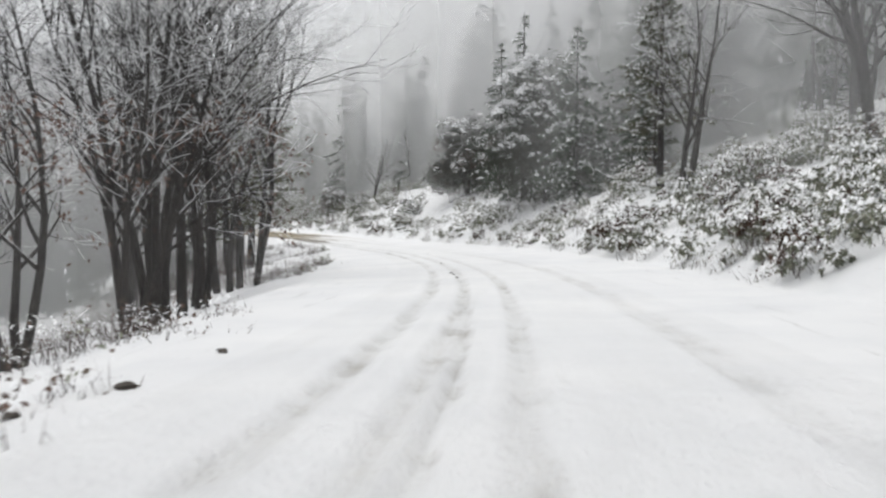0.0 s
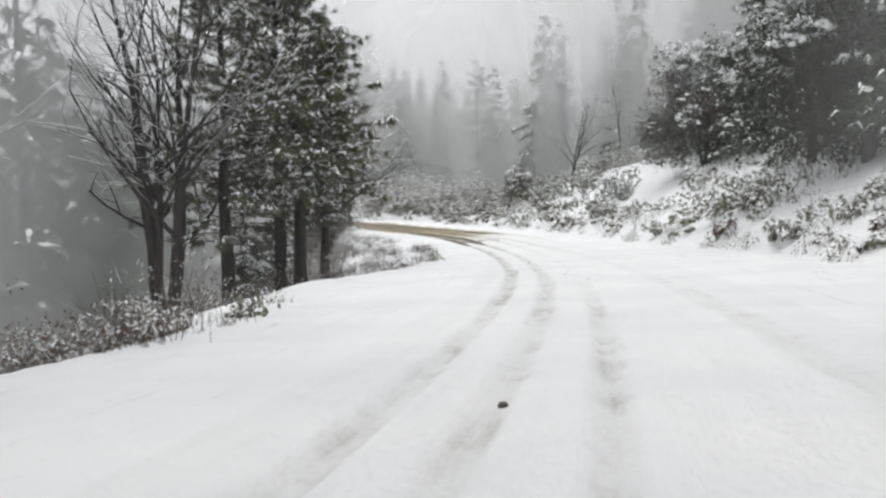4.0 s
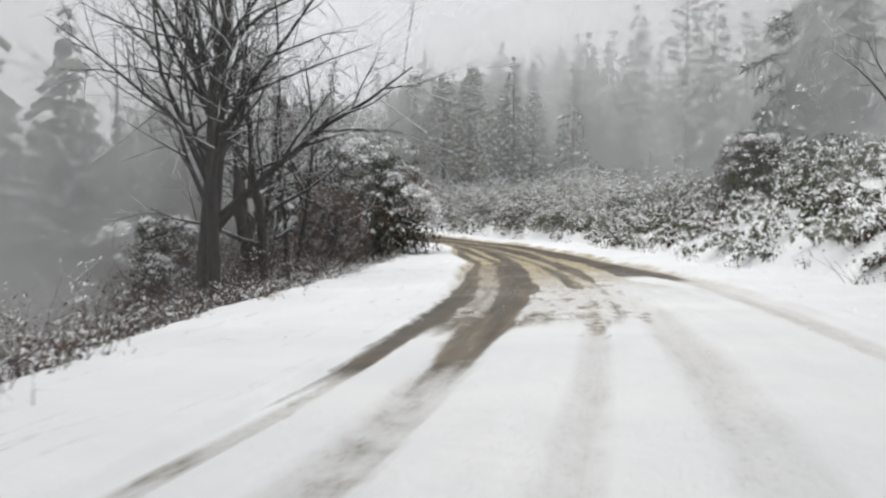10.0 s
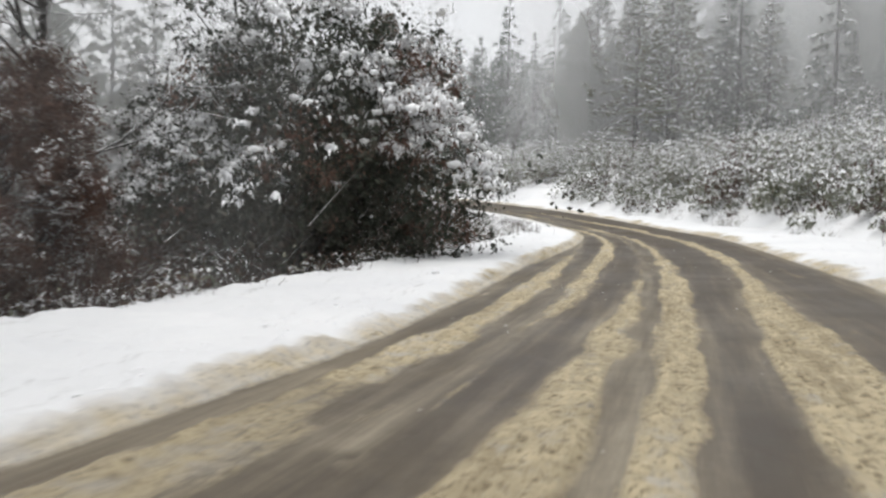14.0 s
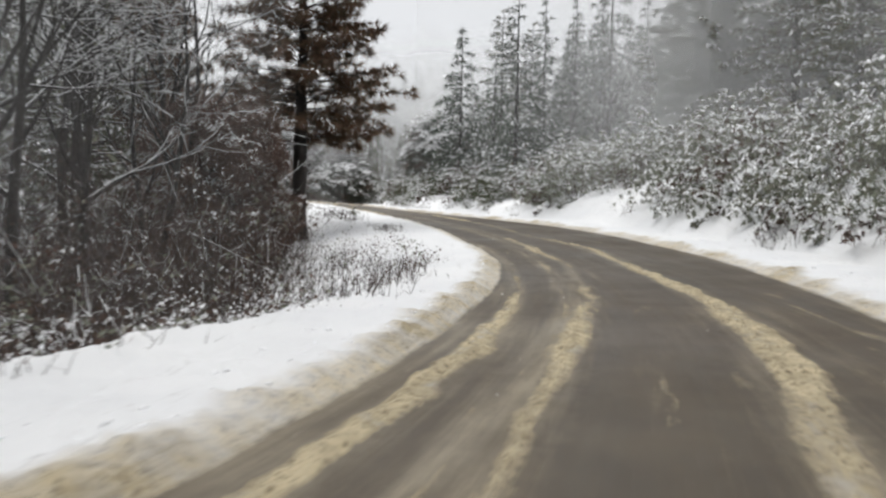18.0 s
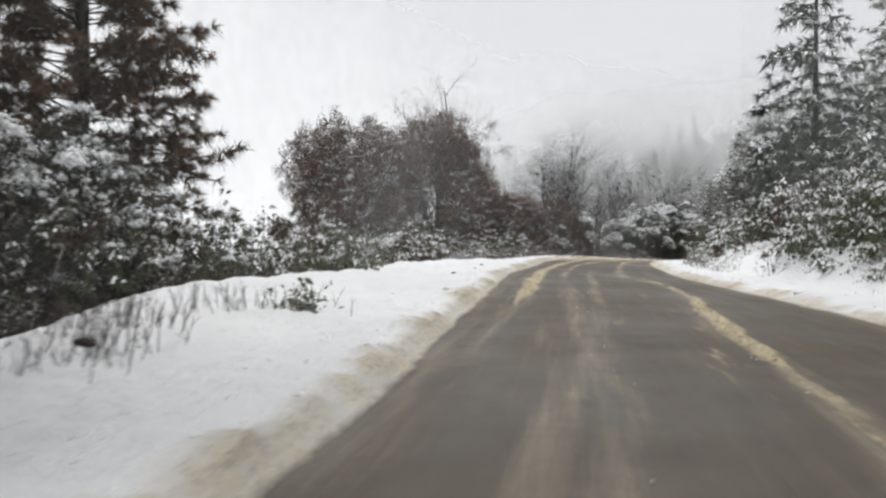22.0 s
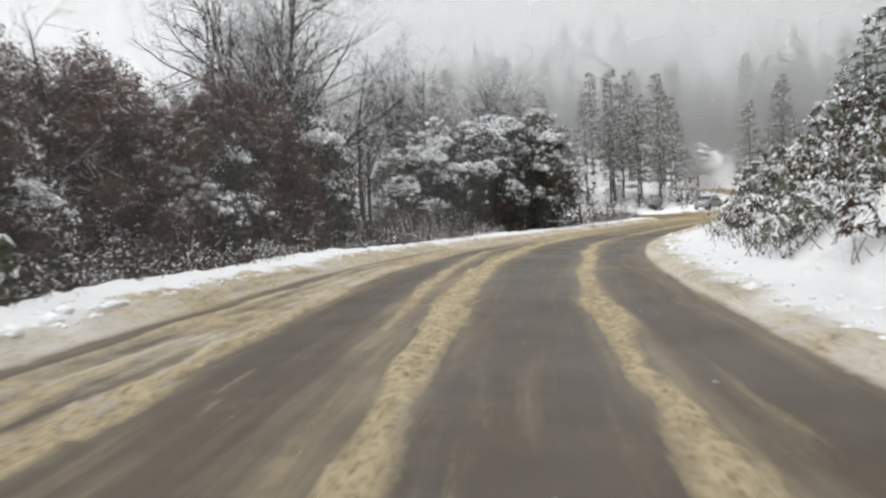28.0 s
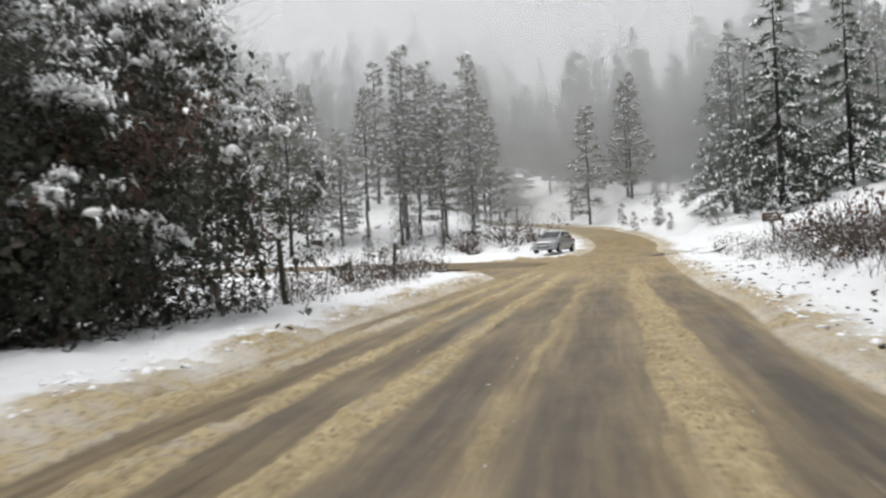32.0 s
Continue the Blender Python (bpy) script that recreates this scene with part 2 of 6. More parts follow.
def mist_material(name, most, low, high):
    """Drifting mist: a thin veil that scatters daylight and is pierced by it, patchy, thinning out upwards and downwards."""
    m, nt, b = material(name)
    nt.nodes.remove(b)
    p = place(nt)
    z = nt.nodes.new("ShaderNodeSeparateXYZ")
    nt.links.new(nt.nodes.new("ShaderNodeTexCoord").outputs["Generated"], z.inputs[0])
    up = ramp(nt, z.outputs["Z"], (0.0, (low, low, low)), (high, (1, 1, 1)), (0.66, (0.9, 0.9, 0.9)), (1.0, (0, 0, 0)))
    patch = ramp(nt, noise_of(nt, p, 0.035, 3), (0.3, (0.6, 0.6, 0.6)), (0.7, (1.1, 1.1, 1.1)))
    thick = nt.nodes.new("ShaderNodeAttribute")
    thick.attribute_name = "thick"
    alpha = maths(nt, "MULTIPLY", maths(nt, "MULTIPLY", maths(nt, "MULTIPLY", up, patch), most), thick.outputs["Fac"])
    d, t = nt.nodes.new("ShaderNodeBsdfDiffuse"), nt.nodes.new("ShaderNodeBsdfTranslucent")
    d.inputs["Color"].default_value = t.inputs["Color"].default_value = (0.985, 0.988, 0.99, 1)
    half, veil = nt.nodes.new("ShaderNodeMixShader"), nt.nodes.new("ShaderNodeMixShader")
    half.inputs[0].default_value = 0.5
    nt.links.new(d.outputs[0], half.inputs[1])
    nt.links.new(t.outputs[0], half.inputs[2])
    nt.links.new(alpha, veil.inputs[0])
    nt.links.new(nt.nodes.new("ShaderNodeBsdfTransparent").outputs[0], veil.inputs[1])
    nt.links.new(half.outputs[0], veil.inputs[2])
    nt.links.new(veil.outputs[0], nt.nodes["Material Output"].inputs["Surface"])
    return m


def plain(name, colour, rough=0.5, metal=0.0, amount=0.25, scale=12.0):
    m, nt, b = material(name, rough)
    b.inputs["Metallic"].default_value = metal
    n = noise_of(nt, nt.nodes.new("ShaderNodeTexCoord").outputs["Object"], scale)
    nt.links.new(mix_colour(nt, maths(nt, "MULTIPLY", n, amount * 2), colour, tuple(0.5 * c for c in colour)), b.inputs["Base Color"])
    return m


# ---- meshes out of arrays ----
class Shape:
    """Triangles and quads gathered as arrays, with a material number each."""

    def __init__(self):
        self.v, self.f, self.m, self.n = [], [], [], 0

    def add(self, verts, faces, slot=0):
        verts, faces = np.asarray(verts, float).reshape(-1, 3), np.asarray(faces, int)
        self.v.append(verts)
        self.f.append(faces + self.n)
        self.m.append(np.full(len(faces), slot))
        self.n += len(verts)

    def mesh(self, name, materials, smooth=False):
        me = bpy.data.meshes.new(name)
        if self.v:
            v = np.concatenate(self.v)
            flat = np.concatenate([f.ravel() for f in self.f])
            sizes = np.concatenate([np.full(len(f), f.shape[1]) for f in self.f])
            me.vertices.add(len(v))
            me.vertices.foreach_set("co", v.ravel())
            me.loops.add(len(flat))
            me.loops.foreach_set("vertex_index", flat.astype(np.int32))
            me.polygons.add(len(sizes))
            me.polygons.foreach_set("loop_start", np.r_[0, np.cumsum(sizes)[:-1]].astype(np.int32))
            me.polygons.foreach_set("material_index", np.concatenate(self.m).astype(np.int32))
            me.polygons.foreach_set("use_smooth", np.full(len(sizes), smooth))
            me.update(calc_edges=True)
        for m in materials if isinstance(materials, (list, tuple)) else [materials]:
            me.materials.append(m)
        return me


def part(name, shape, materials, parent=None, label="", smooth=False):
    ob = new(name, shape.mesh(name, materials, smooth) if isinstance(shape, Shape) else shape)
    ob.parent = parent
    return tagged(ob, label)


def thing(name, m, label, category, group=""):
    ob = new(name)
    ob.empty_display_size = 0.3
    ob.matrix_world = m
    return tagged(ob, label, category, group)


def bm_part(name, bm, mat, parent=None, label="", smooth=False):
    me = bpy.data.meshes.new(name)
    for f in bm.faces:
        f.smooth = smooth
    bm.to_mesh(me)
    bm.free()
    me.materials.append(mat)
    return part(name, me, mat, parent, label)


def lattice(ix, iy, seed):
    h = (ix * 374761393 + iy * 668265263 + seed * 974634777) & 0xFFFFFFFF
    h = ((h ^ (h >> 13)) * 1274126177) & 0xFFFFFFFF
    return ((h ^ (h >> 16)) & 0xFFFF) / 65535.0


def rough2(x, y, size, seed=0, octaves=3):
    """Smooth noise from -1 to 1 over the plane, in patches of about that size."""
    total, amp, norm = 0.0, 1.0, 0.0
    x, y = np.asarray(x, float) / size, np.asarray(y, float) / size
    for o in range(octaves):
        ix, iy = np.floor(x).astype(np.int64), np.floor(y).astype(np.int64)
        fx, fy = x - ix, y - iy
        fx, fy = fx * fx * (3 - 2 * fx), fy * fy * (3 - 2 * fy)
        a, b = lattice(ix, iy, seed + o), lattice(ix + 1, iy, seed + o)
        c, d = lattice(ix, iy + 1, seed + o), lattice(ix + 1, iy + 1, seed + o)
        total = total + amp * ((a * (1 - fx) + b * fx) * (1 - fy) + (c * (1 - fx) + d * fx) * fy)
        norm, amp, x, y = norm + amp, amp * 0.5, x * 2.03, y * 2.03
    return total / norm * 2 - 1


def step(a, b, x):
    t = np.clip((np.asarray(x, float) - a) / (b - a), 0, 1)
    return t * t * (3 - 2 * t)


# ---- the plan: the road's line, its edges and the ground ----
LINE = [(-3.8, -23.5, 0.8), (-0.9, -5.7, 0.2), (0.9, 12.1, -0.5), (1.3, 30.1, -1.2), (-0.1, 48.1, -1.9), (-3.0, 65.8, -2.5), (-7.3, 83.3, -3.0), (-13.3, 100.2, -3.2),
        (-21.2, 116.4, -3.5), (-30.2, 132.0, -3.7), (-40.2, 146.9, -3.6), (-52.7, 159.8, -3.5), (-67.8, 169.6, -2.9), (-84.5, 176.2, -2.1), (-101.5, 182.1, -1.4),
        (-117.9, 189.4, -0.9), (-133.9, 197.7, -0.4), (-148.8, 207.8, 0.0), (-161.9, 220.1, 0.2)]
END, AHEAD, RIGHT = np.array((-161.9, 220.1)), np.array((-0.693, 0.721)), np.array((0.721, 0.693))
LINE += [(*(END + u * AHEAD + v * RIGHT), z) for u, v, z in ((18, 0.6, 0.5), (38, 1.9, 0.9), (54, 3.1, 1.4), (66, 4.6, 2.1), (78, 4.0, 3.1), (90, 0.8, 4.3), (102, -5, 5.3), (118, -16, 6.7), (134, -30, 8.0))]


def glide(points, gap=0.5):
    """A smooth curve through points, in even steps."""
    p = np.array(points, float)
    p = np.vstack([2 * p[0] - p[1], p, 2 * p[-1] - p[-2]])
    t = np.linspace(0, 1, 60, endpoint=False)[:, None]
    c = [0.5 * (2 * b + (c1 - a) * t + (2 * a - 5 * b + 4 * c1 - d) * t**2 + (3 * b - a - 3 * c1 + d) * t**3) for a, b, c1, d in zip(p, p[1:], p[2:], p[3:])]
    c = np.concatenate(c)
    s = np.r_[0, np.cumsum(np.hypot(*np.diff(c[:, :2], axis=0).T))]
    g = np.arange(0, s[-1], gap)
    return g, np.column_stack([np.interp(g, s, c[:, i]) for i in range(c.shape[1])])


WAY_S, WAY = glide(LINE)
WAY_S = WAY_S - WAY_S[np.argmin(np.hypot(WAY[:, 0], WAY[:, 1]))]
TANGENT = np.gradient(WAY[:, :2], axis=0)
TANGENT /= np.linalg.norm(TANGENT, axis=1)[:, None]


def along(pairs):
    p = np.array(pairs, float)
    return lambda s: np.interp(s, p[:, 0], p[:, 1])


left_edge = along([(-25, -3.0), (98, -2.9), (103, -3.1), (111, -3.3), (118, -3.35), (127, -2.98), (134, -3.2), (142, -3.4), (150, -2.9), (161, -2.05), (170, -2.1), (181, -1.68), (190, -1.87), (203, -1.42), (213, -1.7), (232, -1.68), (238, -2.0), (247, -2.9), (256, -3.6), (264, -4.1), (290, -4.4), (305, -3.9), (332, -4.0), (335.5, -5.0), (339, -13), (351, -13), (355, -2.2), (500, -2.0)])
right_edge = along([(-25, 3.2), (98, 2.9), (117, 2.6), (126, 2.6), (137, 3.1), (150, 2.7), (166, 2.7), (180, 3.7), (195, 4.2), (216, 3.9), (240, 3.4), (264, 2.15), (278, 1.95), (288, 2.0), (300, 2.25), (310, 2.1), (316, 2.35), (330, 2.4), (352, 2.6), (360, 2.0), (500, 2.0)])
left_brush = along([(-25, -3.4), (6, -3.4), (10, -4.0), (18, -5.4), (26, -5.6), (40, -6.6), (52, -6.9), (58, -8.2), (62, -8.8), (66, -6.8), (71, -6.1), (76, -5.7), (86, -5.6), (93, -6.0), (101, -7.4), (118, -7.6), (135, -7.7), (141, -7.0), (147, -6.4), (157, -5.7), (163, -4.9), (169, -4.1), (174, -3.7), (180, -3.5), (184, -4.2), (192, -4.8), (200, -5.1), (206, -6.0), (213, -7.8), (217, -7.6), (222, -6.0), (230, -5.5), (240, -5.5), (256, -5.5), (266, -6.5), (273, -7.5), (296, -7.8), (306, -8.2), (313, -7.5), (321, -6.8), (336, -6.8), (500, -7)])
right_brush = along([(-25, 6), (20, 6.2), (32, 6.5), (44, 6.7), (55, 7.2), (66, 7.6), (74, 6.7), (84, 6.2), (96, 6.0), (106, 5.4), (122, 5.3), (136, 6.6), (152, 6.7), (165, 6.7), (190, 6.4), (203, 6.4), (212, 6.7), (222, 6.8), (232, 5.8), (243, 5.4), (257, 5.2), (270, 4.5), (290, 4.2), (309, 4.3), (321, 5.2), (334, 5.5), (500, 6)])
bank_rise = along([(-25, 2.5), (45, 2.8), (90, 3.4), (128, 3.4), (145, 2.0), (160, 2.2), (172, 3.6), (192, 3.7), (203, 2.7), (215, 1.5), (240, 1.9), (262, 2.4), (290, 1.2), (315, 0.7), (340, 0.5), (375, 1.5), (500, 2)])
hill_slope = along([(-25, 0.35), (110, 0.35), (140, 0.16), (160, 0.06), (190, 0.06), (205, 0.14), (240, 0.25), (280, 0.25), (310, 0.10), (340, 0.08), (380, 0.3), (500, 0.3)])
left_drop = along([(-25, 1), (150, 1), (190, 0.9), (240, 1), (275, 0.7), (300, 0.25), (322, 0.05), (500, 0)])
camber = along([(-25, 0.0), (15, 0.02), (40, 0.04), (200, 0.04), (216, 0), (228, -0.02), (265, -0.02), (290, 0.0), (500, 0)])


bed = along([(-25, -0.085), (92, -0.085), (118, 0.0), (500, 0.0)])


def road_place(x, y):
    """How far along the road's line and how far to its right a place lies, and the road's height there."""
    x, y = np.ravel(x).astype(float), np.ravel(y).astype(float)
    s, d, z = np.empty(len(x)), np.empty(len(x)), np.empty(len(x))
    cx, cy = WAY[::2, 0], WAY[::2, 1]
    for a in range(0, len(x), 4000):
        b = slice(a, a + 4000)
        i = 2 * np.argmin((x[b, None] - cx) ** 2 + (y[b, None] - cy) ** 2, axis=1)
        vx, vy, t = x[b] - WAY[i, 0], y[b] - WAY[i, 1], TANGENT[i]
        f = vx * t[:, 0] + vy * t[:, 1]
        d[b] = vx * t[:, 1] - vy * t[:, 0]
        over = np.where((i == 0) | (i >= len(WAY) - 2), np.hypot(vx, vy), np.abs(d[b]))
        d[b] = np.where(d[b] < 0, -1, 1) * over
        s[b], z[b] = WAY_S[i] + np.clip(f, -1, 1), np.interp(WAY_S[i] + np.clip(f, -1, 1), WAY_S, WAY[:, 2])
    return s, d, z


def lie(s, d):
    """The ground's height above the road's line, without the hill at the end."""
    r, l = d - right_brush(s), left_brush(s) - d
    h = camber(s) * np.clip(d, -9, 6) + 0.06 * step(3, 5, np.abs(d)) * step(80, 115, s)
    rise = bank_rise(s)
    h = h + np.where(r > 0, rise * (1 - np.exp(-np.maximum(r, 0) * 0.95 / np.maximum(rise, 0.3))) + hill_slope(s) * np.maximum(r - 3, 0), 0)
    h = h - np.where(l > 0, left_drop(s) * (0.27 * np.minimum(np.maximum(l, 0), 14) + 0.12 * np.clip(l - 14, 0, 60)), 0)
    return np.minimum(h, 30)


def to_world(s, d):
    s, d = np.asarray(s, float), np.asarray(d, float)
    x, y = np.interp(s, WAY_S, WAY[:, 0]), np.interp(s, WAY_S, WAY[:, 1])
    tx, ty = np.interp(s, WAY_S, TANGENT[:, 0]), np.interp(s, WAY_S, TANGENT[:, 1])
    k = np.hypot(tx, ty)
    return x + d * ty / k, y - d * tx / k


def ground(x, y):
    """The ground's height at places of the plan."""
    s, d, z = road_place(x, y)
    x, y = np.ravel(x), np.ravel(y)
    u = (x - END[0]) * AHEAD[0] + (y - END[1]) * AHEAD[1]
    v = (x - END[0]) * RIGHT[0] + (y - END[1]) * RIGHT[1]
    h = z + lie(s, d)
    far = 1.7 + np.minimum((0.21 + 0.05 * step(4, 16, -v)) * np.maximum(u - 70, 0), 40)
    w = step(62, 78, u) * step(4.5, 10, np.abs(d)) * step(-6, 4, -v + 12)
    h = h * (1 - w) + far * w
    bump = 0.35 * rough2(x, y, 7, 5) * step(8, 14, np.abs(d)) + 1.6 * rough2(x, y, 38, 9) * step(18, 40, np.abs(d))
    return h + bump


def spot(s, d, turn=0.0, scale=1.0, sink=0.15):
    """A pose on the ground at a place beside the road."""
    x, y = to_world(s, d)
    return pose(float(x), float(y), float(ground([x], [y])[0]) - sink, 0, 0, turn) @ Matrix.Scale(scale, 4)


def spot_ahead(u, v, turn=0.0, scale=1.0, sink=0.15):
    x, y = END + u * AHEAD + v * RIGHT
    return pose(float(x), float(y), float(ground([x], [y])[0]) - sink, 0, 0, turn) @ Matrix.Scale(scale, 4)


def grid_faces(rows, cols):
    i = np.arange(rows - 1)[:, None] * cols + np.arange(cols - 1)[None]
    return np.stack([i, i + 1, i + cols + 1, i + cols], -1).reshape(-1, 4)


def spaced(lo, hi, fine, reach):
    """Even steps from lo to hi, then steps that grow out to the horizon."""
    a, e, out = np.arange(lo, hi + fine, fine), fine, []
    while sum(out) < reach:
        e *= 1.25
        out.append(e)
    o = np.cumsum(out)
    return np.r_[lo - o[::-1], a, a[-1] + o]


def make_ground():
    gx, gy = spaced(-262, 42, 1.3, 1800), spaced(-28, 330, 1.3, 1800)
    x, y = [a.ravel() for a in np.meshgrid(gx, gy)]
    s, d, _ = road_place(x, y)
    z = ground(x, y) - 0.4 * (1 - step(9.2, 10.4, np.abs(d)))
    side_x, side_y, side_z = SIDE[1].T
    for a in range(0, len(x), 4000):
        b = slice(a, a + 4000)
        q = (x[b, None] - side_x) ** 2 + (y[b, None] - side_y) ** 2
        i = np.argmin(q, axis=1)
        near = 1 - step(2.5, 7, np.sqrt(q[np.arange(len(i)), i]))
        z[b] = z[b] * (1 - near) + (side_z[i] - 0.26) * near
    sh = Shape()
    sh.add(np.column_stack([x, y, z]), grid_faces(len(gy), len(gx)))
    ob = part("ground", sh, SNOW, smooth=True)
    tagged(ob, "snow-covered ground of the verges, valley and hillside", "ground", kind="structure")


SIDE = glide([(*(END + u * AHEAD + v * RIGHT), z) for u, v, z in ((44.5, -2.0, 1.06), (46.3, -5, 1.22), (48.5, -11, 1.38), (51, -20, 1.55), (56, -33, 1.8), (66, -50, 2.2))], 1.0)
make_ground()


# bands of slush left between the wheels: places along the road, their left and right edges
BANDS = [
    [(96, -2.72, -1.95), (103, -2.68, -2.1), (111, -2.95, -2.2), (119, -3.1, -2.3), (124, -2.85, -2.1), (131, -2.7, -2.17), (137, -2.9, -2.25), (143, -2.92, -2.45), (151, -2.7, -2.68)],
    [(126, -1.75, -1.74), (133, -1.9, -1.5), (143, -2.0, -1.5), (152, -1.9, -1.5), (161, -1.83, -1.5), (165, -1.82, -1.4), (171, -1.7, -1.48), (175, -1.66, -1.52), (180, -1.6, -1.59)],
    [(207, -1.1, -1.09), (211, -1.19, -1.03), (216, -1.25, -0.82), (224, -1.22, -0.69), (232, -1.22, -0.8), (237, -1.4, -1.03), (245, -1.9, -1.45), (256, -2.4, -2.0), (263, -2.9, -2.38), (269, -3.08, -2.7), (276, -3.5, -3.0), (287, -4.3, -3.55), (298, -5.0, -4.0), (304, -4.6, -3.5), (310, -3.9, -3.4), (335, -3.4, -2.9)],
    [(96, -1.55, -0.2), (103, -1.42, 0.0), (107, -1.33, -0.42), (116, -1.3, -0.5), (124, -1.08, -0.5), (131, -0.96, -0.55), (138, -0.76, -0.58), (144, -0.7, -0.66), (150, -0.95, -0.88), (161, -1.08, -0.95), (169, -0.9, -0.77), (175, -0.9, -0.77), (184, -0.78, -0.68), (194, -0.6, -0.5), (203, -0.22, -0.08), (206, 0.0, 0.1), (213, -0.1, 0.0), (221, -0.1, -0.09)],
    [(227, -0.15, -0.14), (232, -0.27, -0.04), (237, -0.5, -0.3), (244, -0.78, -0.5), (256, -0.87, -0.5), (265, -1.0, -0.56), (273, -1.35, -0.85), (285, -1.7, -1.17), (297, -2.3, -1.63), (304, -1.98, -1.5), (315, -1.9, -1.5), (335, -1.9, -1.3)],
    [(96, -0.3, 0.2), (108, -0.25, 0.2), (116, -0.2, 0.05), (124, -0.3, 0.15), (131, -0.33, 0.2), (138, -0.3, 0.22), (144, -0.39, 0.04), (152, -0.6, -0.3), (163, -0.8, -0.54), (167, -0.88, -0.46), (171, -0.6, -0.34), (175, -0.46, -0.31), (180, -0.25, -0.08), (184, -0.42, -0.1), (191, -0.22, -0.02), (195, -0.12, 0.05), (203, 0.26, 0.36), (212, 0.27, 0.37), (221, 0.65, 0.75), (226, 0.7, 0.71)],
    [(96, 0.1, 2.6), (103, 0.2, 2.2), (108, 0.25, 1.3), (111, 0.43, 1.3), (117, 0.65, 1.45), (123, 0.73, 1.55), (131, 0.68, 1.5), (138, 1.23, 1.6), (144, 1.25, 1.75), (155, 0.9, 1.4), (161, 0.72, 1.12), (165, 0.98, 1.47), (169, 1.13, 1.62), (179, 1.1, 1.4), (185, 1.45, 1.75), (193, 1.03, 1.2), (203, 1.67, 1.93), (211, 1.85, 2.2), (215, 2.2, 2.5), (221, 2.4, 2.65), (227, 1.7, 1.85)],
    [(227, 1.7, 1.85), (237, 1.62, 1.79), (245, 1.3, 1.45), (256, 0.9, 1.3), (265, 0.68, 1.08), (278, 0.6, 1.0), (285, 0.35, 0.74), (290, 0.42, 0.6), (297, 0.36, 0.67), (304, 0.5, 1.05), (309, 0.5, 1.35), (314, 0.6, 1.35), (335, 0.7, 1.3)],
    [(259, -1.15, -1.1), (262, -1.24, -1.1), (273, -1.85, -1.55), (285, -2.5, -2.25), (290, -2.7, -2.4), (302, -3.0, -2.4), (306, -2.95, -2.53), (335, -2.7, -2.4)],
    [(299, -0.8, -0.68), (306, -0.76, -0.6), (309, -0.68, -0.44), (325, -0.6, -0.4)],
]


def lane_marks(me, s, d):
    """Where on the road each point lies, drawn out along it, for streaks that follow the wheels."""
    a = me.attributes.new("lane", "FLOAT_VECTOR", "POINT")
    a.data.foreach_set("vector", np.column_stack([s.ravel() * 0.07, d.ravel(), 0 * d.ravel()]).astype(np.float32).ravel())


def mud_glare_film(S, D):
    """How thick the film of mud lies on the asphalt, with bonnet glare added to it before the junction."""
    # values from 285 to 320 also carry bonnet glare, painted as paler film
    film = along([(90, 0.05), (110, 0.10), (135, 0.08), (170, 0.02), (215, 0.0), (250, 0.03), (262, 0.06), (285, 0.15), (305, 0.25), (320, 0.40), (335, 0.8), (350, 0.95), (420, 1.0)])(S)
    film = film + 0.5 * rough2(S / 7, D, 0.5, 91) * film
    for line in BANDS:
        p = np.array(line)
        l, r = [np.interp(S, p[:, 0], p[:, i]) for i in (1, 2)]
        film = film + 0.42 * np.exp(-(((D - (l + r) / 2) / ((r - l) * 0.55 + 0.14)) ** 2)) * (S > p[0, 0] - 2) * (S < p[-1, 0] + 8)
    return np.clip(film + 0.28 * step(0.35, 0.0, np.minimum(D - left_edge(S), right_edge(S) - D)) * step(95, 120, S), 0, 1)


def ribbon(name, s, d, height, materials, dirt=None, cover=None):
    """A surface along the road: heights above the road's line over a net of places."""
    S, D = np.meshgrid(s, d, indexing="ij")
    x, y = to_world(S.ravel(), D.ravel())
    z = np.interp(S.ravel(), WAY_S, WAY[:, 2]) + height.ravel()
    sh = Shape()
    sh.add(np.column_stack([x, y, z]), grid_faces(len(s), len(d))[:, ::-1])
    me = sh.mesh(name, materials, True)
    if dirt is not None:
        a = me.attributes.new("dirt", "FLOAT", "POINT")
        a.data.foreach_set("value", dirt.ravel().astype(np.float32))
        a = me.attributes.new("film", "FLOAT", "POINT")
        a.data.foreach_set("value", mud_glare_film(S, D).ravel().astype(np.float32))
        a = me.attributes.new("cover", "FLOAT", "POINT")
        a.data.foreach_set("value", cover.ravel().astype(np.float32))
    lane_marks(me, S, D)
    return part(name, me, materials)


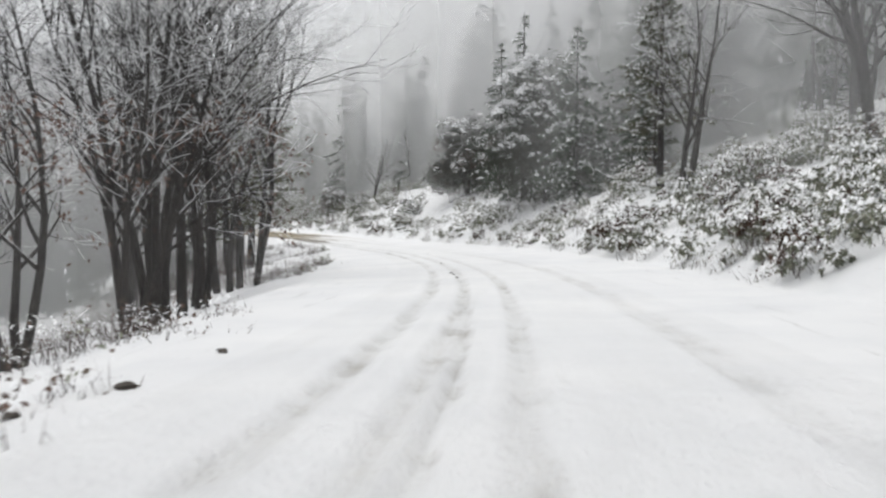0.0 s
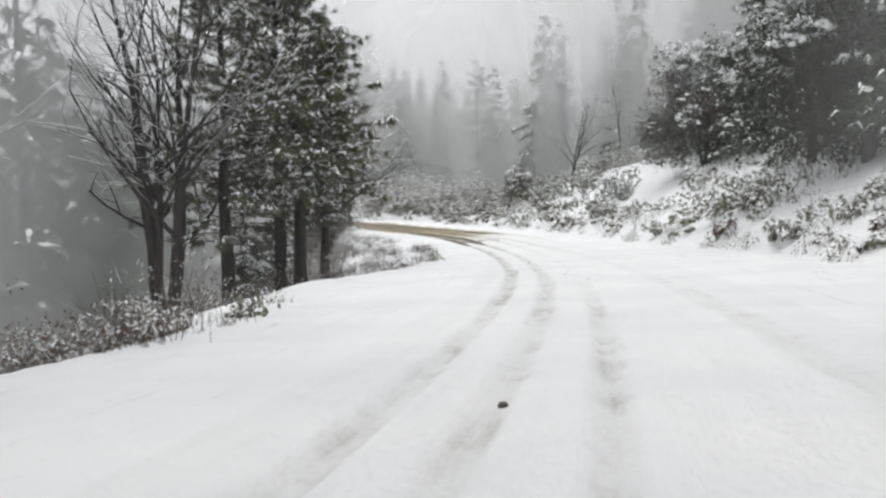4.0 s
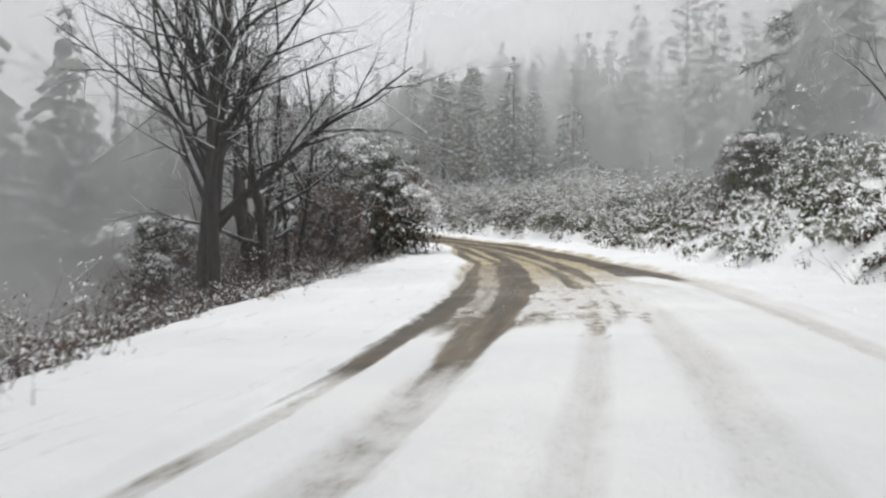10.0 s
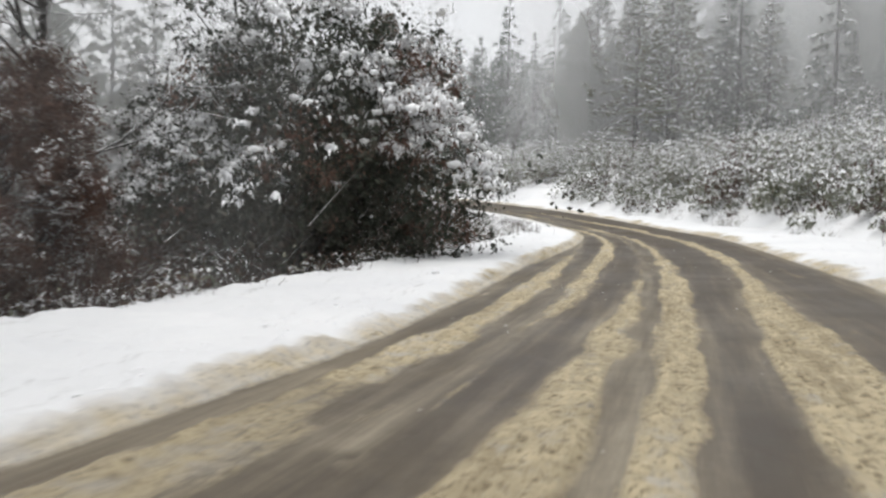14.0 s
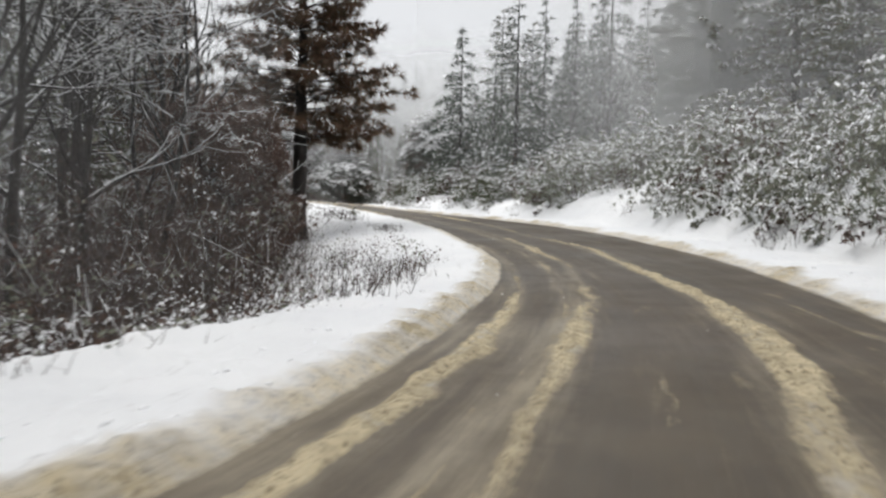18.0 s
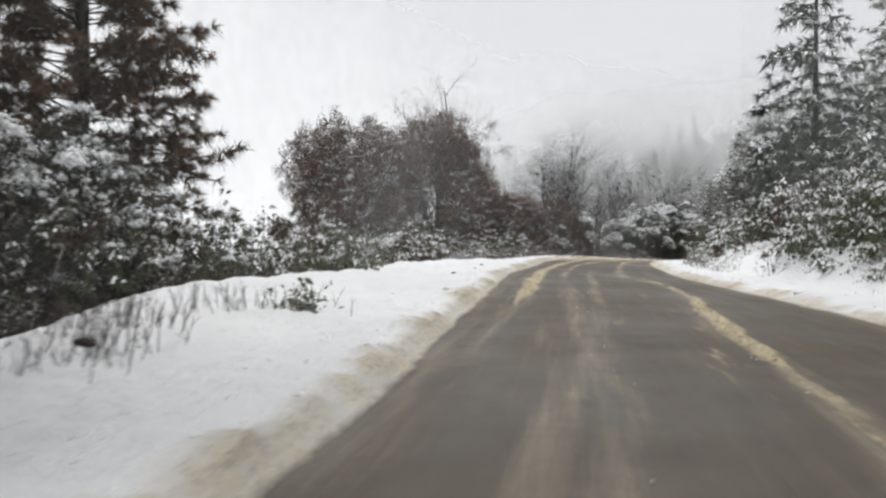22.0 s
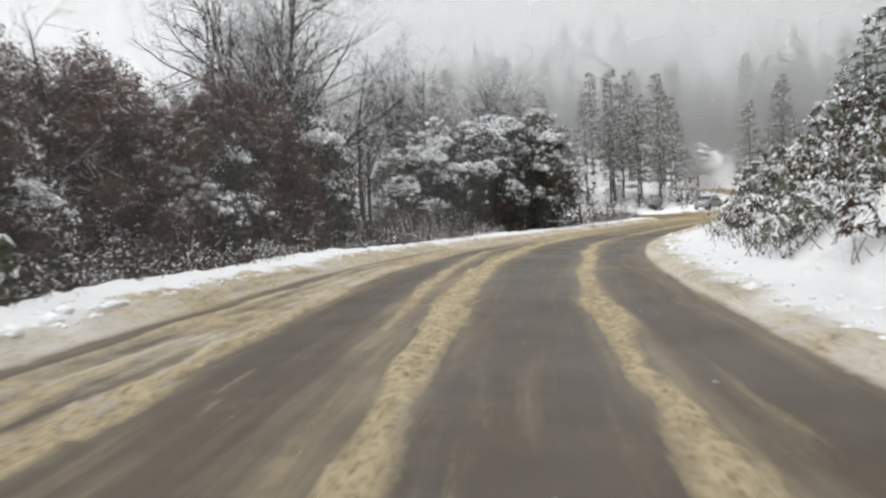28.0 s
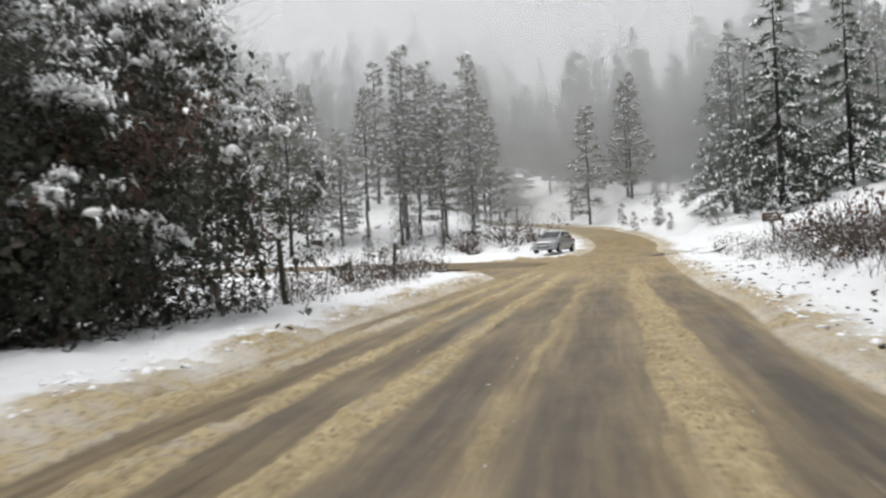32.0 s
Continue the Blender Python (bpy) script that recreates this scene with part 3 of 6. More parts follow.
def make_road():
    s = np.arange(-14, 420, 0.4)
    d = np.linspace(-1, 1, 61)
    S = np.repeat(s[:, None], len(d), 1)
    D = np.where(d[None] < 0, -d[None] * np.maximum(left_edge(S) - 0.5, -7), d[None] * (right_edge(S) + 0.5))
    x, y = to_world(S.ravel(), D.ravel())
    z = np.interp(S.ravel(), WAY_S, WAY[:, 2]) + (camber(S) * D + bed(S)).ravel()
    sh = Shape()
    sh.add(np.column_stack([x, y, z]), grid_faces(len(s), len(d))[:, ::-1])
    film = mud_glare_film(S, D)
    me = sh.mesh("road", ASPHALT, True)
    lane_marks(me, S, D)
    at = me.attributes.new("film", "FLOAT", "POINT")
    at.data.foreach_set("value", film.ravel().astype(np.float32))
    tagged(part("road", me, ASPHALT), "wet brown-grey asphalt mountain road between snow verges", "road", kind="structure")
    g, p = SIDE
    t = np.gradient(p[:, :2], axis=0)
    t /= np.linalg.norm(t, axis=1)[:, None]
    n = np.column_stack([t[:, 1], -t[:, 0]])
    sh = Shape()
    w = np.array([-2.4, -0.8, 0.8, 2.4])
    v = np.concatenate([np.concatenate([p[:, None, :2] + n[:, None] * w[None, :, None], p[:, None, 2:] + 0.05 * w[None, :, None] + 0.02], 2)])
    sh.add(v, grid_faces(len(p), 4)[:, ::-1])
    me = sh.mesh("side_road", ASPHALT, True)
    lane_marks(me, np.repeat(345 - g, 4), np.tile(w, len(g)))
    at = me.attributes.new("film", "FLOAT", "POINT")
    at.data.foreach_set("value", np.tile(np.array((0.6, 0.45, 0.45, 0.6), np.float32), len(g)))
    tagged(part("side_road", me, ASPHALT), "muddy side road branching off at the junction", "road", kind="structure")


make_road()

# wheel tracks pressed into the closed snow cover: place along, to the right, width, depth
TRACKS = [
    [(-14, -1.5, 0.30, 0.045), (24, -1.58, 0.30, 0.05), (44, -1.75, 0.28, 0.05), (52, -1.8, 0.30, 0.062), (62, -1.95, 0.30, 0.066), (72, -2.3, 0.32, 0.062), (86, -2.6, 0.36, 0.07), (98, -3.0, 0.4, 0.09), (125, -2.95, 0.3, 0.08)],
    [(-14, -0.40, 0.13, 0.085), (8, -0.5, 0.13, 0.085), (13, -0.6, 0.12, 0.04), (20, -0.7, 0.1, 0.0)],
    [(-14, -0.75, 0.26, 0.04), (24, -0.8, 0.26, 0.045), (56, -0.95, 0.34, 0.04), (72, -1.3, 0.30, 0.055), (82, -1.5, 0.26, 0.075), (88, -1.6, 0.4, 0.06), (98, -1.9, 0.55, 0.08), (125, -1.7, 0.6, 0.08)],
    [(-14, 0.15, 0.26, 0.035), (24, 0.15, 0.26, 0.05), (40, 0.0, 0.26, 0.045), (60, -0.1, 0.3, 0.012), (90, -0.3, 0.3, 0.02), (110, -0.15, 0.2, 0.06)],
    [(-14, 2.1, 0.40, 0.012), (30, 2.1, 0.4, 0.012), (60, 1.6, 0.4, 0.01), (90, 0.8, 0.5, 0.02), (104, 0.6, 0.5, 0.07), (125, 0.5, 0.4, 0.07)],
    [(80, 2.9, 0.0, 0.0), (98, 2.6, 0.5, 0.05), (110, 2.6, 0.6, 0.08), (125, 2.6, 0.6, 0.08)],
]


def make_road_snow(s, d):
    S, D = np.meshgrid(s, d, indexing="ij")
    X, Y = [q.reshape(S.shape) for q in to_world(S.ravel(), D.ravel())]
    tiny, fine, mid, big = rough2(X, Y, 0.13, 11, 2), rough2(X, Y, 0.35, 21), rough2(X, Y, 1.6, 31), rough2(X, Y, 9, 41)
    stretch, sway = rough2(S / 9, D, 0.16, 51, 3), rough2(S / 14, D, 0.5, 53, 3)
    # closed snow in the first third, melted through by wheels further on
    closed = 1 - step(87, 113, S + 6 * big - 9 * step(0, 1.5, D) + 3 * step(-1.2, -1.6, D))
    th = 0.13 * closed - 0.05 + (0.008 * fine + 0.012 * mid + 0.005 * tiny) * closed
    dirt = 0.04 * closed + 0.75 * step(0.6, 0.05, closed) + 0.05 * np.clip(stretch, 0, 1) * closed * step(4.5, 2.0, np.abs(D))
    for line in TRACKS:
        p = np.array(line)
        c, w, k = [np.interp(S, p[:, 0], p[:, i]) for i in (1, 2, 3)]
        inside = np.exp(-np.abs((D - c - 0.04 * mid - 0.02 * fine) / np.maximum(w * 0.55, 0.05)) ** 5) * (w > 0.02) * (S < p[-1, 0])
        th = th - inside * k * (1.1 + 0.6 * stretch + 0.3 * fine) - inside * 0.03 * np.clip(fine + tiny, 0, 1) * closed
        th = th + 0.016 * np.exp(-(((np.abs(D - c) - w * 0.75) / 0.13) ** 2)) * closed * (0.6 + 0.8 * fine)
        # dark slush in the ruts, its colour also making up for their weak shade
        dirt = dirt + inside * (0.14 + 0.40 * np.clip(fine + stretch, 0, 1)) * closed * (1 + np.where(D < -1.45, 0.9, np.where(D < -0.6, 0.3, -0.65)) * step(44, 60, S)) * np.where(k > 0.03, 1, 0.6) + inside * 0.2 * step(70, 100, S)
    # bands of slush
    body = th.copy()
    tone = 0.42 * step(np.where(D < -1.5, 90, 95), np.where(D < -1.5, 98, np.where(D > 0.25, 122, 110)), S) + 0.42 * step(98, 132, S) + 0.12 * (D > -1.6) * step(106, 116, S)
    for line in BANDS:
        p = np.array(line)
        l, r = [np.interp(S, p[:, 0], p[:, i]) for i in (1, 2)]
        on = (S > p[0, 0]) & (S < p[-1, 0] + 1) & (r - l > 0.02)
        inside = (r - l) / 2 - np.abs(D - (l + r) / 2 - 0.07 * sway - 0.008 * fine)
        hump = step(-0.12, 0.14, inside + 0.06 * rough2(S, 5 * l, 2.6, 61) + 0.008 * fine + 0.008 * tiny + 0.10 * stretch) * (0.55 + 0.45 * step(0.05, 0.35, r - l))
        hump = hump * np.where((D < -1.85) & (S < 126), 0.72, 1.0) * step(p[0, 0] - 1, p[0, 0] + 5, S)
        rise = 0.064 * hump - 0.036 + (0.010 * fine + 0.046 * tiny + 0.030 * stretch + 0.004 * mid) * step(0.02, 0.35, hump)
        th = np.where(on, np.maximum(th, rise), th)
        body = np.where(on, np.maximum(body, 0.066 * hump - 0.036 + 0.014 * stretch + 0.004 * tiny), body)
        lies = step(0.05, 0.4, hump) * step(94, 106, S) * on
        dirt = dirt * (1 - lies) + lies * np.clip(tone + 0.18 * mid + 0.12 * stretch, 0, 1)
    # thin smears of slush between
    smear = np.where(S > 95, 0.035 * (1.2 * stretch + 0.6 * sway + 0.2 * mid - 0.85), -1)
    th, body = np.maximum(th, smear), np.maximum(body, smear)
    # ploughed banks along both edges
    le, re = left_edge(S) + 0.07 * sway + 0.03 * mid + 0.02 * fine, right_edge(S) + 0.07 * sway + 0.04 * mid + 0.03 * fine
    open_end = step(336, 340, S) * (1 - step(351, 355, S))
    for over, shore in ((le - D, 0.19), (D - re, 0.16)):
        lump = shore * (1 + 0.32 * fine + 0.35 * mid + 0.22 * tiny) * step(-0.05, 0.5, over) * (1 - 0.35 * step(0.8, 2.2, over))
        lump = lump * (0.06 + 0.94 * step(88, 112, S))
        th = np.where(over > -0.1, np.maximum(th, lump - 0.03), th)
        body = np.where(over > -0.1, np.maximum(body, lump - 0.03), body)
        band = along([(-20, 0.0), (95, 0.1), (120, 0.42), (150, 0.5), (185, 0.55), (230, 0.5), (262, 0.75), (300, 0.9), (370, 1.1)])(S)
        stain = step(band * (1.35 + 0.5 * mid + 0.3 * fine), band * (0.6 + 0.4 * mid + 0.2 * fine), over) * (along([(150, 0.62), (185, 0.52), (260, 0.54), (285, 0.62)])(S) + 0.22 * mid + 0.12 * fine) * step(90, 125, S)
        dirt = np.where(over > -0.1, np.clip(stain, 0, 1) * np.where(over < 0.1, 0.95, 1.0), dirt)
    # a drivable, muddied apron where the side road leaves
    apron = open_end * step(-2.6, -3.6, D) * step(-12, -9, D)
    th = th * (1 - apron) - 0.22 * apron
    # grey slush beyond the left wheel track, before the junction
    pull = step(248, 262, S) * (1 - step(294, 318, S)) * step(-2.7, -3.1, D) * step(-0.1, 0.2, D - le)
    th, body = [np.maximum(q, 0.022 + 0.03 * (stretch + 0.4 * fine) - 0.09 * (1 - pull)) for q in (th, body)]
    dirt = np.where(pull > 0.02, 0.75 + 0.2 * mid, dirt)
    off = np.maximum(left_edge(S) - D, D - right_edge(S))
    th = np.where((closed > 0.2) & (off < 0), np.maximum(th, 0.008 - 0.075 * step(0.95, 0.25, closed)), th)
    cover = np.where(off > 0.3, 1.0, np.clip((np.where(closed > 0.2, th, body) + 0.010) / 0.046, -1.2, 1.2) + 1.3 * step(0.35, 0.98, closed))
    th = np.where((th < 0.005) & (off < 0.3) & (S > 60), np.where(th > -0.033, 0.005, np.where(apron > 0.1, th, -0.008)), th)
    dents = np.clip(rough2(X, Y, 0.55, 81, 2) - 0.25, 0, 1) + 0.8 * np.clip(rough2(X, Y, 0.24, 83, 2) - 0.35, 0, 1)
    rest = 0.06 * mid + 0.08 * big + 0.038 * fine + 0.018 * tiny - 0.11 * dents
    z = lie(S, D) * step(-0.2, 1.5, off) + (camber(S) * D) * (1 - step(-0.2, 1.5, off)) + th + bed(S) + rest * step(0.6, 2.5, off) * (0.55 + 0.45 * step(85, 110, S))
    z = z - 0.5 * step(9.4, 10.3, np.abs(D))
    ob = ribbon("road_snow", s, d, z, SLUSH, np.clip(dirt, 0, 1), cover)
    return tagged(ob, "fresh white snow, brown slush lines and ploughed banks on the road" if s[0] > 50 else "closed white snow cover with wheel tracks on the road", "snow", kind="structure")


SNOW_SHEETS = [make_road_snow(np.arange(-8, 96.1, 0.2), np.r_[np.arange(-10.4, -5.15, 0.25), np.arange(-5, 4.95, 0.09), np.arange(5, 10.5, 0.25)]),
               make_road_snow(np.r_[np.arange(96.0, 340, 0.15), np.arange(340, 419, 0.5)], np.r_[np.arange(-10.4, -6.1, 0.25), np.arange(-6, 4.95, 0.075), np.arange(5, 10.5, 0.25)])]


# ---- growing things ----
class Tubes:
    """Tapered round limbs, gathered by how many points and sides they have."""

    def __init__(self):
        self.sets = {}

    def add(self, pts, radii, sides):
        self.sets.setdefault((len(pts), sides), []).append((pts, radii))

    def into(self, shape, slot=0):
        for (n, k), items in self.sets.items():
            p = np.array([i[0] for i in items], float)
            r = np.array([i[1] for i in items], float)
            t = np.gradient(p, axis=1)
            t /= np.linalg.norm(t, axis=2, keepdims=True) + 1e-9
            ref = np.where(np.abs(t[..., 2:]) > 0.9, np.array((1.0, 0, 0)), np.array((0, 0, 1.0)))
            u = np.cross(t, ref)
            u /= np.linalg.norm(u, axis=2, keepdims=True) + 1e-9
            w = np.cross(t, u)
            a = np.arange(k) * 2 * math.pi / k
            ring = p[:, :, None] + r[:, :, None, None] * (u[:, :, None] * np.cos(a)[:, None] + w[:, :, None] * np.sin(a)[:, None])
            base = np.arange(len(items))[:, None, None] * n * k
            i = np.arange(n - 1)[None, :, None] * k
            j, j2 = np.arange(k)[None, None], (np.arange(k) + 1)[None, None] % k
            f = np.stack([base + i + j, base + i + j2, base + i + k + j2, base + i + k + j], -1).reshape(-1, 4)
            shape.add(ring.reshape(-1, 3), f, slot)


def limb(rng, p, way, length, n, wiggle, lift):
    pts, way = [np.array(p, float)], np.array(way, float)
    for _ in range(n - 1):
        way = way + np.array([rng.gauss(0, wiggle), rng.gauss(0, wiggle), rng.gauss(0, wiggle) + lift])
        way /= np.linalg.norm(way)
        pts.append(pts[-1] + way * length / (n - 1))
    return pts


def aside(rng, way, angle):
    """A direction that leaves another one at an angle, all round it."""
    way = np.array(way, float)
    r = np.array([rng.gauss(0, 1) for _ in range(3)])
    r -= way * (r @ way)
    r /= np.linalg.norm(r) + 1e-9
    out = way * math.cos(angle) + r * math.sin(angle)
    return out / np.linalg.norm(out)


def skeleton_tree(seed, height, stems, lean, kids=(11, 6, 5), start=0.22, rise=0.05, thick=0.017, angle=0.75, reach=1.0, crooked=1.0, spread=0.16):
    """Limbs of a leafless tree: (points, radii, level), many-stemmed from the foot."""
    rng, limbs = random.Random(seed), []

    def grow(p, way, length, r, level):
        n = (9, 6, 4, 3)[level]
        pts = limb(rng, p, way, length, n, crooked * (0.07, 0.11, 0.15, 0.2)[level], (0.03, rise, rise * 0.8, 0.0)[level])
        radii = [r * (1 - 0.86 * (i / (n - 1)) ** 0.9) for i in range(n)]
        limbs.append((pts, radii, level))
        if level == 3:
            return
        for c in range(kids[level]):
            f = start + (0.98 - start) * ((c + rng.random()) / kids[level]) if level == 0 else 0.2 + 0.8 * ((c + rng.random()) / kids[level])
            x = min(f, 0.985) * (n - 1)
            i = int(x)
            q = pts[i] + (pts[i + 1] - pts[i]) * (x - i)
            w = pts[i + 1] - pts[i]
            w /= np.linalg.norm(w)
            k = ((0.52 - 0.30 * f) * reach, 0.55 - 0.2 * f, 0.5)[level] * rng.uniform(0.75, 1.25)
            grow(q, aside(rng, w, angle * rng.uniform(0.7, 1.2)), length * k, max(np.interp(x, range(n), radii) * 0.62, 0.006), level + 1)

    for i in range(stems):
        a = i * 2.4 + rng.uniform(-0.5, 0.5)
        out = np.array([math.cos(a), math.sin(a), 0])
        way = out * math.tan(lean * rng.uniform(0.4, 1.2)) + np.array([0, 0, 1.0])
        h = height * rng.uniform(0.82, 1.0)
        grow(out * spread * (stems > 1) * rng.uniform(0.6, 1.6), way / np.linalg.norm(way), h, h * thick * rng.uniform(0.8, 1.15), 0)
    return limbs


def limb_meshes(limbs, snow_from=0.0, seed=0, most=3):
    rng = random.Random(seed + 77)
    bark, snow = Tubes(), Tubes()
    for pts, radii, level in limbs:
        bark.add(pts, radii, (8, 5, 4, 3)[level])
        if level == 0 or level > most or rng.random() < snow_from:
            continue
        top = [p + np.array((0, 0, r * 0.62 + 0.005)) for p, r in zip(pts, radii)]
        fat = [max(min(r * 0.6, 0.035), 0.008) * rng.uniform(0.7, 1.25) for r in radii]
        steep = abs((pts[-1] - pts[0])[2]) / (np.linalg.norm(pts[-1] - pts[0]) + 1e-9)
        if steep < 0.88:
            snow.add(top, fat, 3)
    a, b = Shape(), Shape()
    bark.into(a)
    snow.into(b)
    return a, b


def turns(rng, n):
    """Random rotations."""
    q = rng.normal(size=(n, 4))
    q /= np.linalg.norm(q, axis=1)[:, None]
    w, x, y, z = q.T
    return np.stack([1 - 2 * (y * y + z * z), 2 * (x * y - z * w), 2 * (x * z + y * w), 2 * (x * y + z * w), 1 - 2 * (x * x + z * z), 2 * (y * z - x * w), 2 * (x * z - y * w), 2 * (y * z + x * w), 1 - 2 * (x * x + y * y)], 1).reshape(n, 3, 3)


def leaves(shape, centres, rng, each, length, width, spread, droop=0.0, slot=0):
    """Small folded leaves in clumps about the centres."""
    c = np.repeat(np.asarray(centres, float), each, 0)
    n = len(c)
    c = c + rng.normal(size=(n, 3)) * spread
    m = turns(rng, n)
    k = length * rng.uniform(0.6, 1.3, n)[:, None, None]
    w = width / length
    leaf = np.array([(0, 0, 0), (0.5, w * 0.6, 0.10), (1.0, 0, 0.0), (0.5, -w * 0.6, 0.10)])
    v = np.einsum("nij,kj->nki", m, leaf) * k
    v[:, :, 2] -= droop * np.array((0, 0.5, 1.0, 0.5)) * k[:, :, 0]
    i = np.arange(n)[:, None] * 4
    shape.add((v + c[:, None]).reshape(-1, 3), np.stack([i + [0, 1, 2], i + [0, 2, 3]], 1).reshape(-1, 3), slot)


def lying(shape, centres, rng, each, length, width, spread, droop=0.55, slot=0):
    """Snow that lies along leaves and twigs: flat white tongues with hanging tips."""
    c = np.repeat(np.asarray(centres, float), each, 0)
    n = len(c)
    c = c + rng.normal(size=(n, 3)) * spread * np.array((1, 1, 0.5))
    a = rng.uniform(0, 6.28, n)
    x, y = np.column_stack([np.cos(a), np.sin(a), 0 * a]), np.column_stack([-np.sin(a), np.cos(a), 0 * a])
    k = length * rng.uniform(0.55, 1.35, n)[:, None]
    w = width * rng.uniform(0.6, 1.3, n)[:, None]
    up = np.array((0, 0, 1.0)) * k
    v = np.stack([c, c + x * k * 0.45 + y * w * 0.5 + up * 0.02, c + x * k - up * droop, c + x * k * 0.45 - y * w * 0.5 + up * 0.02, c + x * k * 0.42 + up * 0.16], 1)
    i = np.arange(n)[:, None] * 5
    shape.add(v.reshape(-1, 3), np.stack([i + [0, 4, 1], i + [1, 4, 2], i + [2, 4, 3], i + [3, 4, 0]], 1).reshape(-1, 3), slot)


def rosettes(shape, centres, normals, rng, each, length, width, droop=0.4, slot=0):
    """Leaves that spread from one point and droop at their tips."""
    c, n = np.repeat(np.asarray(centres, float), each, 0), np.repeat(np.asarray(normals, float), each, 0)
    out = n * 0.55 + rng.normal(size=c.shape) * 0.6
    out /= np.linalg.norm(out, axis=1)[:, None] + 1e-9
    side = np.cross(out, np.array((0, 0, 1.0)) + rng.normal(size=c.shape) * 0.25)
    side /= np.linalg.norm(side, axis=1)[:, None] + 1e-9
    k = length * rng.uniform(0.6, 1.3, len(c))[:, None]
    down = np.array((0, 0, droop)) * k
    mid = c + out * k * 0.55 - down * 0.2
    v = np.stack([c, mid + side * width * 0.5, c + out * k - down, mid - side * width * 0.5], 1)
    i = np.arange(len(c))[:, None] * 4
    shape.add(v.reshape(-1, 3), np.stack([i + [0, 1, 2], i + [0, 2, 3]], 1).reshape(-1, 3), slot)


def tufts(shape, centres, ways, rng, each, length, width, slot=0):
    """Bundles of needles that fan out forwards from the ends of twigs."""
    c, w = np.repeat(np.asarray(centres, float), each, 0), np.repeat(np.asarray(ways, float), each, 0)
    n = len(c)
    out = w * 0.75 + rng.normal(size=(n, 3)) * 0.62
    out /= np.linalg.norm(out, axis=1)[:, None] + 1e-9
    out[:, 2] -= 0.18
    flat = np.cross(out, rng.normal(size=(n, 3)))
    flat /= np.linalg.norm(flat, axis=1)[:, None] + 1e-9
    k = length * rng.uniform(0.6, 1.2, n)[:, None]
    v = np.stack([c - flat * width * 0.5, c + flat * width * 0.5, c + out * k], 1)
    shape.add(v.reshape(-1, 3), np.arange(3 * n).reshape(-1, 3), slot)


def ball(level):
    bm = bmesh.new()
    bmesh.ops.create_icosphere(bm, subdivisions=level, radius=1)
    v = np.array([x.co[:] for x in bm.verts])
    f = np.array([[x.index for x in y.verts] for y in bm.faces])
    bm.free()
    return v, f


BALLS = {1: ball(1), 2: ball(2)}


def caps(shape, centres, sizes, rng, level=1, flat=0.5, slot=0):
    """Lumps of snow lying on boughs and leaves."""
    v, f = BALLS[level]
    n = len(centres)
    if not n:
        return
    k = np.asarray(sizes, float)[:, None, None]
    bumpy = 1 + 0.28 * rng.normal(size=(n, len(v)))
    a = rng.uniform(0, 6.28, n)
    long = rng.uniform(0.75, 1.5, n)
    q = v[None] * bumpy[:, :, None]
    q = q * np.stack([long, 1 / long, np.full(n, flat)], 1)[:, None]
    x = q[:, :, 0] * np.cos(a)[:, None] - q[:, :, 1] * np.sin(a)[:, None]
    y = q[:, :, 0] * np.sin(a)[:, None] + q[:, :, 1] * np.cos(a)[:, None]
    p = np.stack([x, y, q[:, :, 2]], 2) * k + np.asarray(centres, float)[:, None]
    shape.add(p.reshape(-1, 3), (f[None] + np.arange(n)[:, None, None] * len(v)).reshape(-1, 3), slot)


def bare_tree(m, seed, height, stems, lean, label, leaf=0, group="leafless trees", snow=0.25, tufted=0, **more):
    ob = thing("bare_tree", m, label, "tree", group)
    limbs = skeleton_tree(seed, height, stems, lean, **more)
    bark, white = limb_meshes(limbs, snow, seed)
    part("trunk", bark, BARK, ob, smooth=True)
    tagged(part("branch_snow", white, SNOW, ob, "thin snow lying along the branches", True), kind="stuff")
    if tufted:
        rng = np.random.default_rng(seed)
        forks = np.array([l[0][1] for l in limbs if l[2] == 2 and 0.55 * height < l[0][1][2] < 0.85 * height])
        for p in forks[rng.choice(len(forks), tufted, False)]:
            sh = Shape()
            leaves(sh, np.repeat(p[None], 6, 0) + rng.normal(size=(6, 3)) * 0.12, rng, 40, 0.14, 0.035, 0.14, 0.3)
            tagged(part("mistletoe", sh, EVERGREEN, ob, "dark ball of mistletoe in the crown"), kind="stuff")
    if leaf:
        rng = np.random.default_rng(seed)
        ends = np.array([l[0][-1] for l in limbs if l[2] >= 2])
        low = ends[ends[:, 2] < height * 0.6]
        sh = Shape()
        leaves(sh, low[rng.choice(len(low), min(leaf, len(low)), False)], rng, 3, 0.13, 0.075, 0.10, 0.35)
        tagged(part("foliage", sh, BROWN, ob, "few dead brown leaves"), kind="stuff")
    return ob


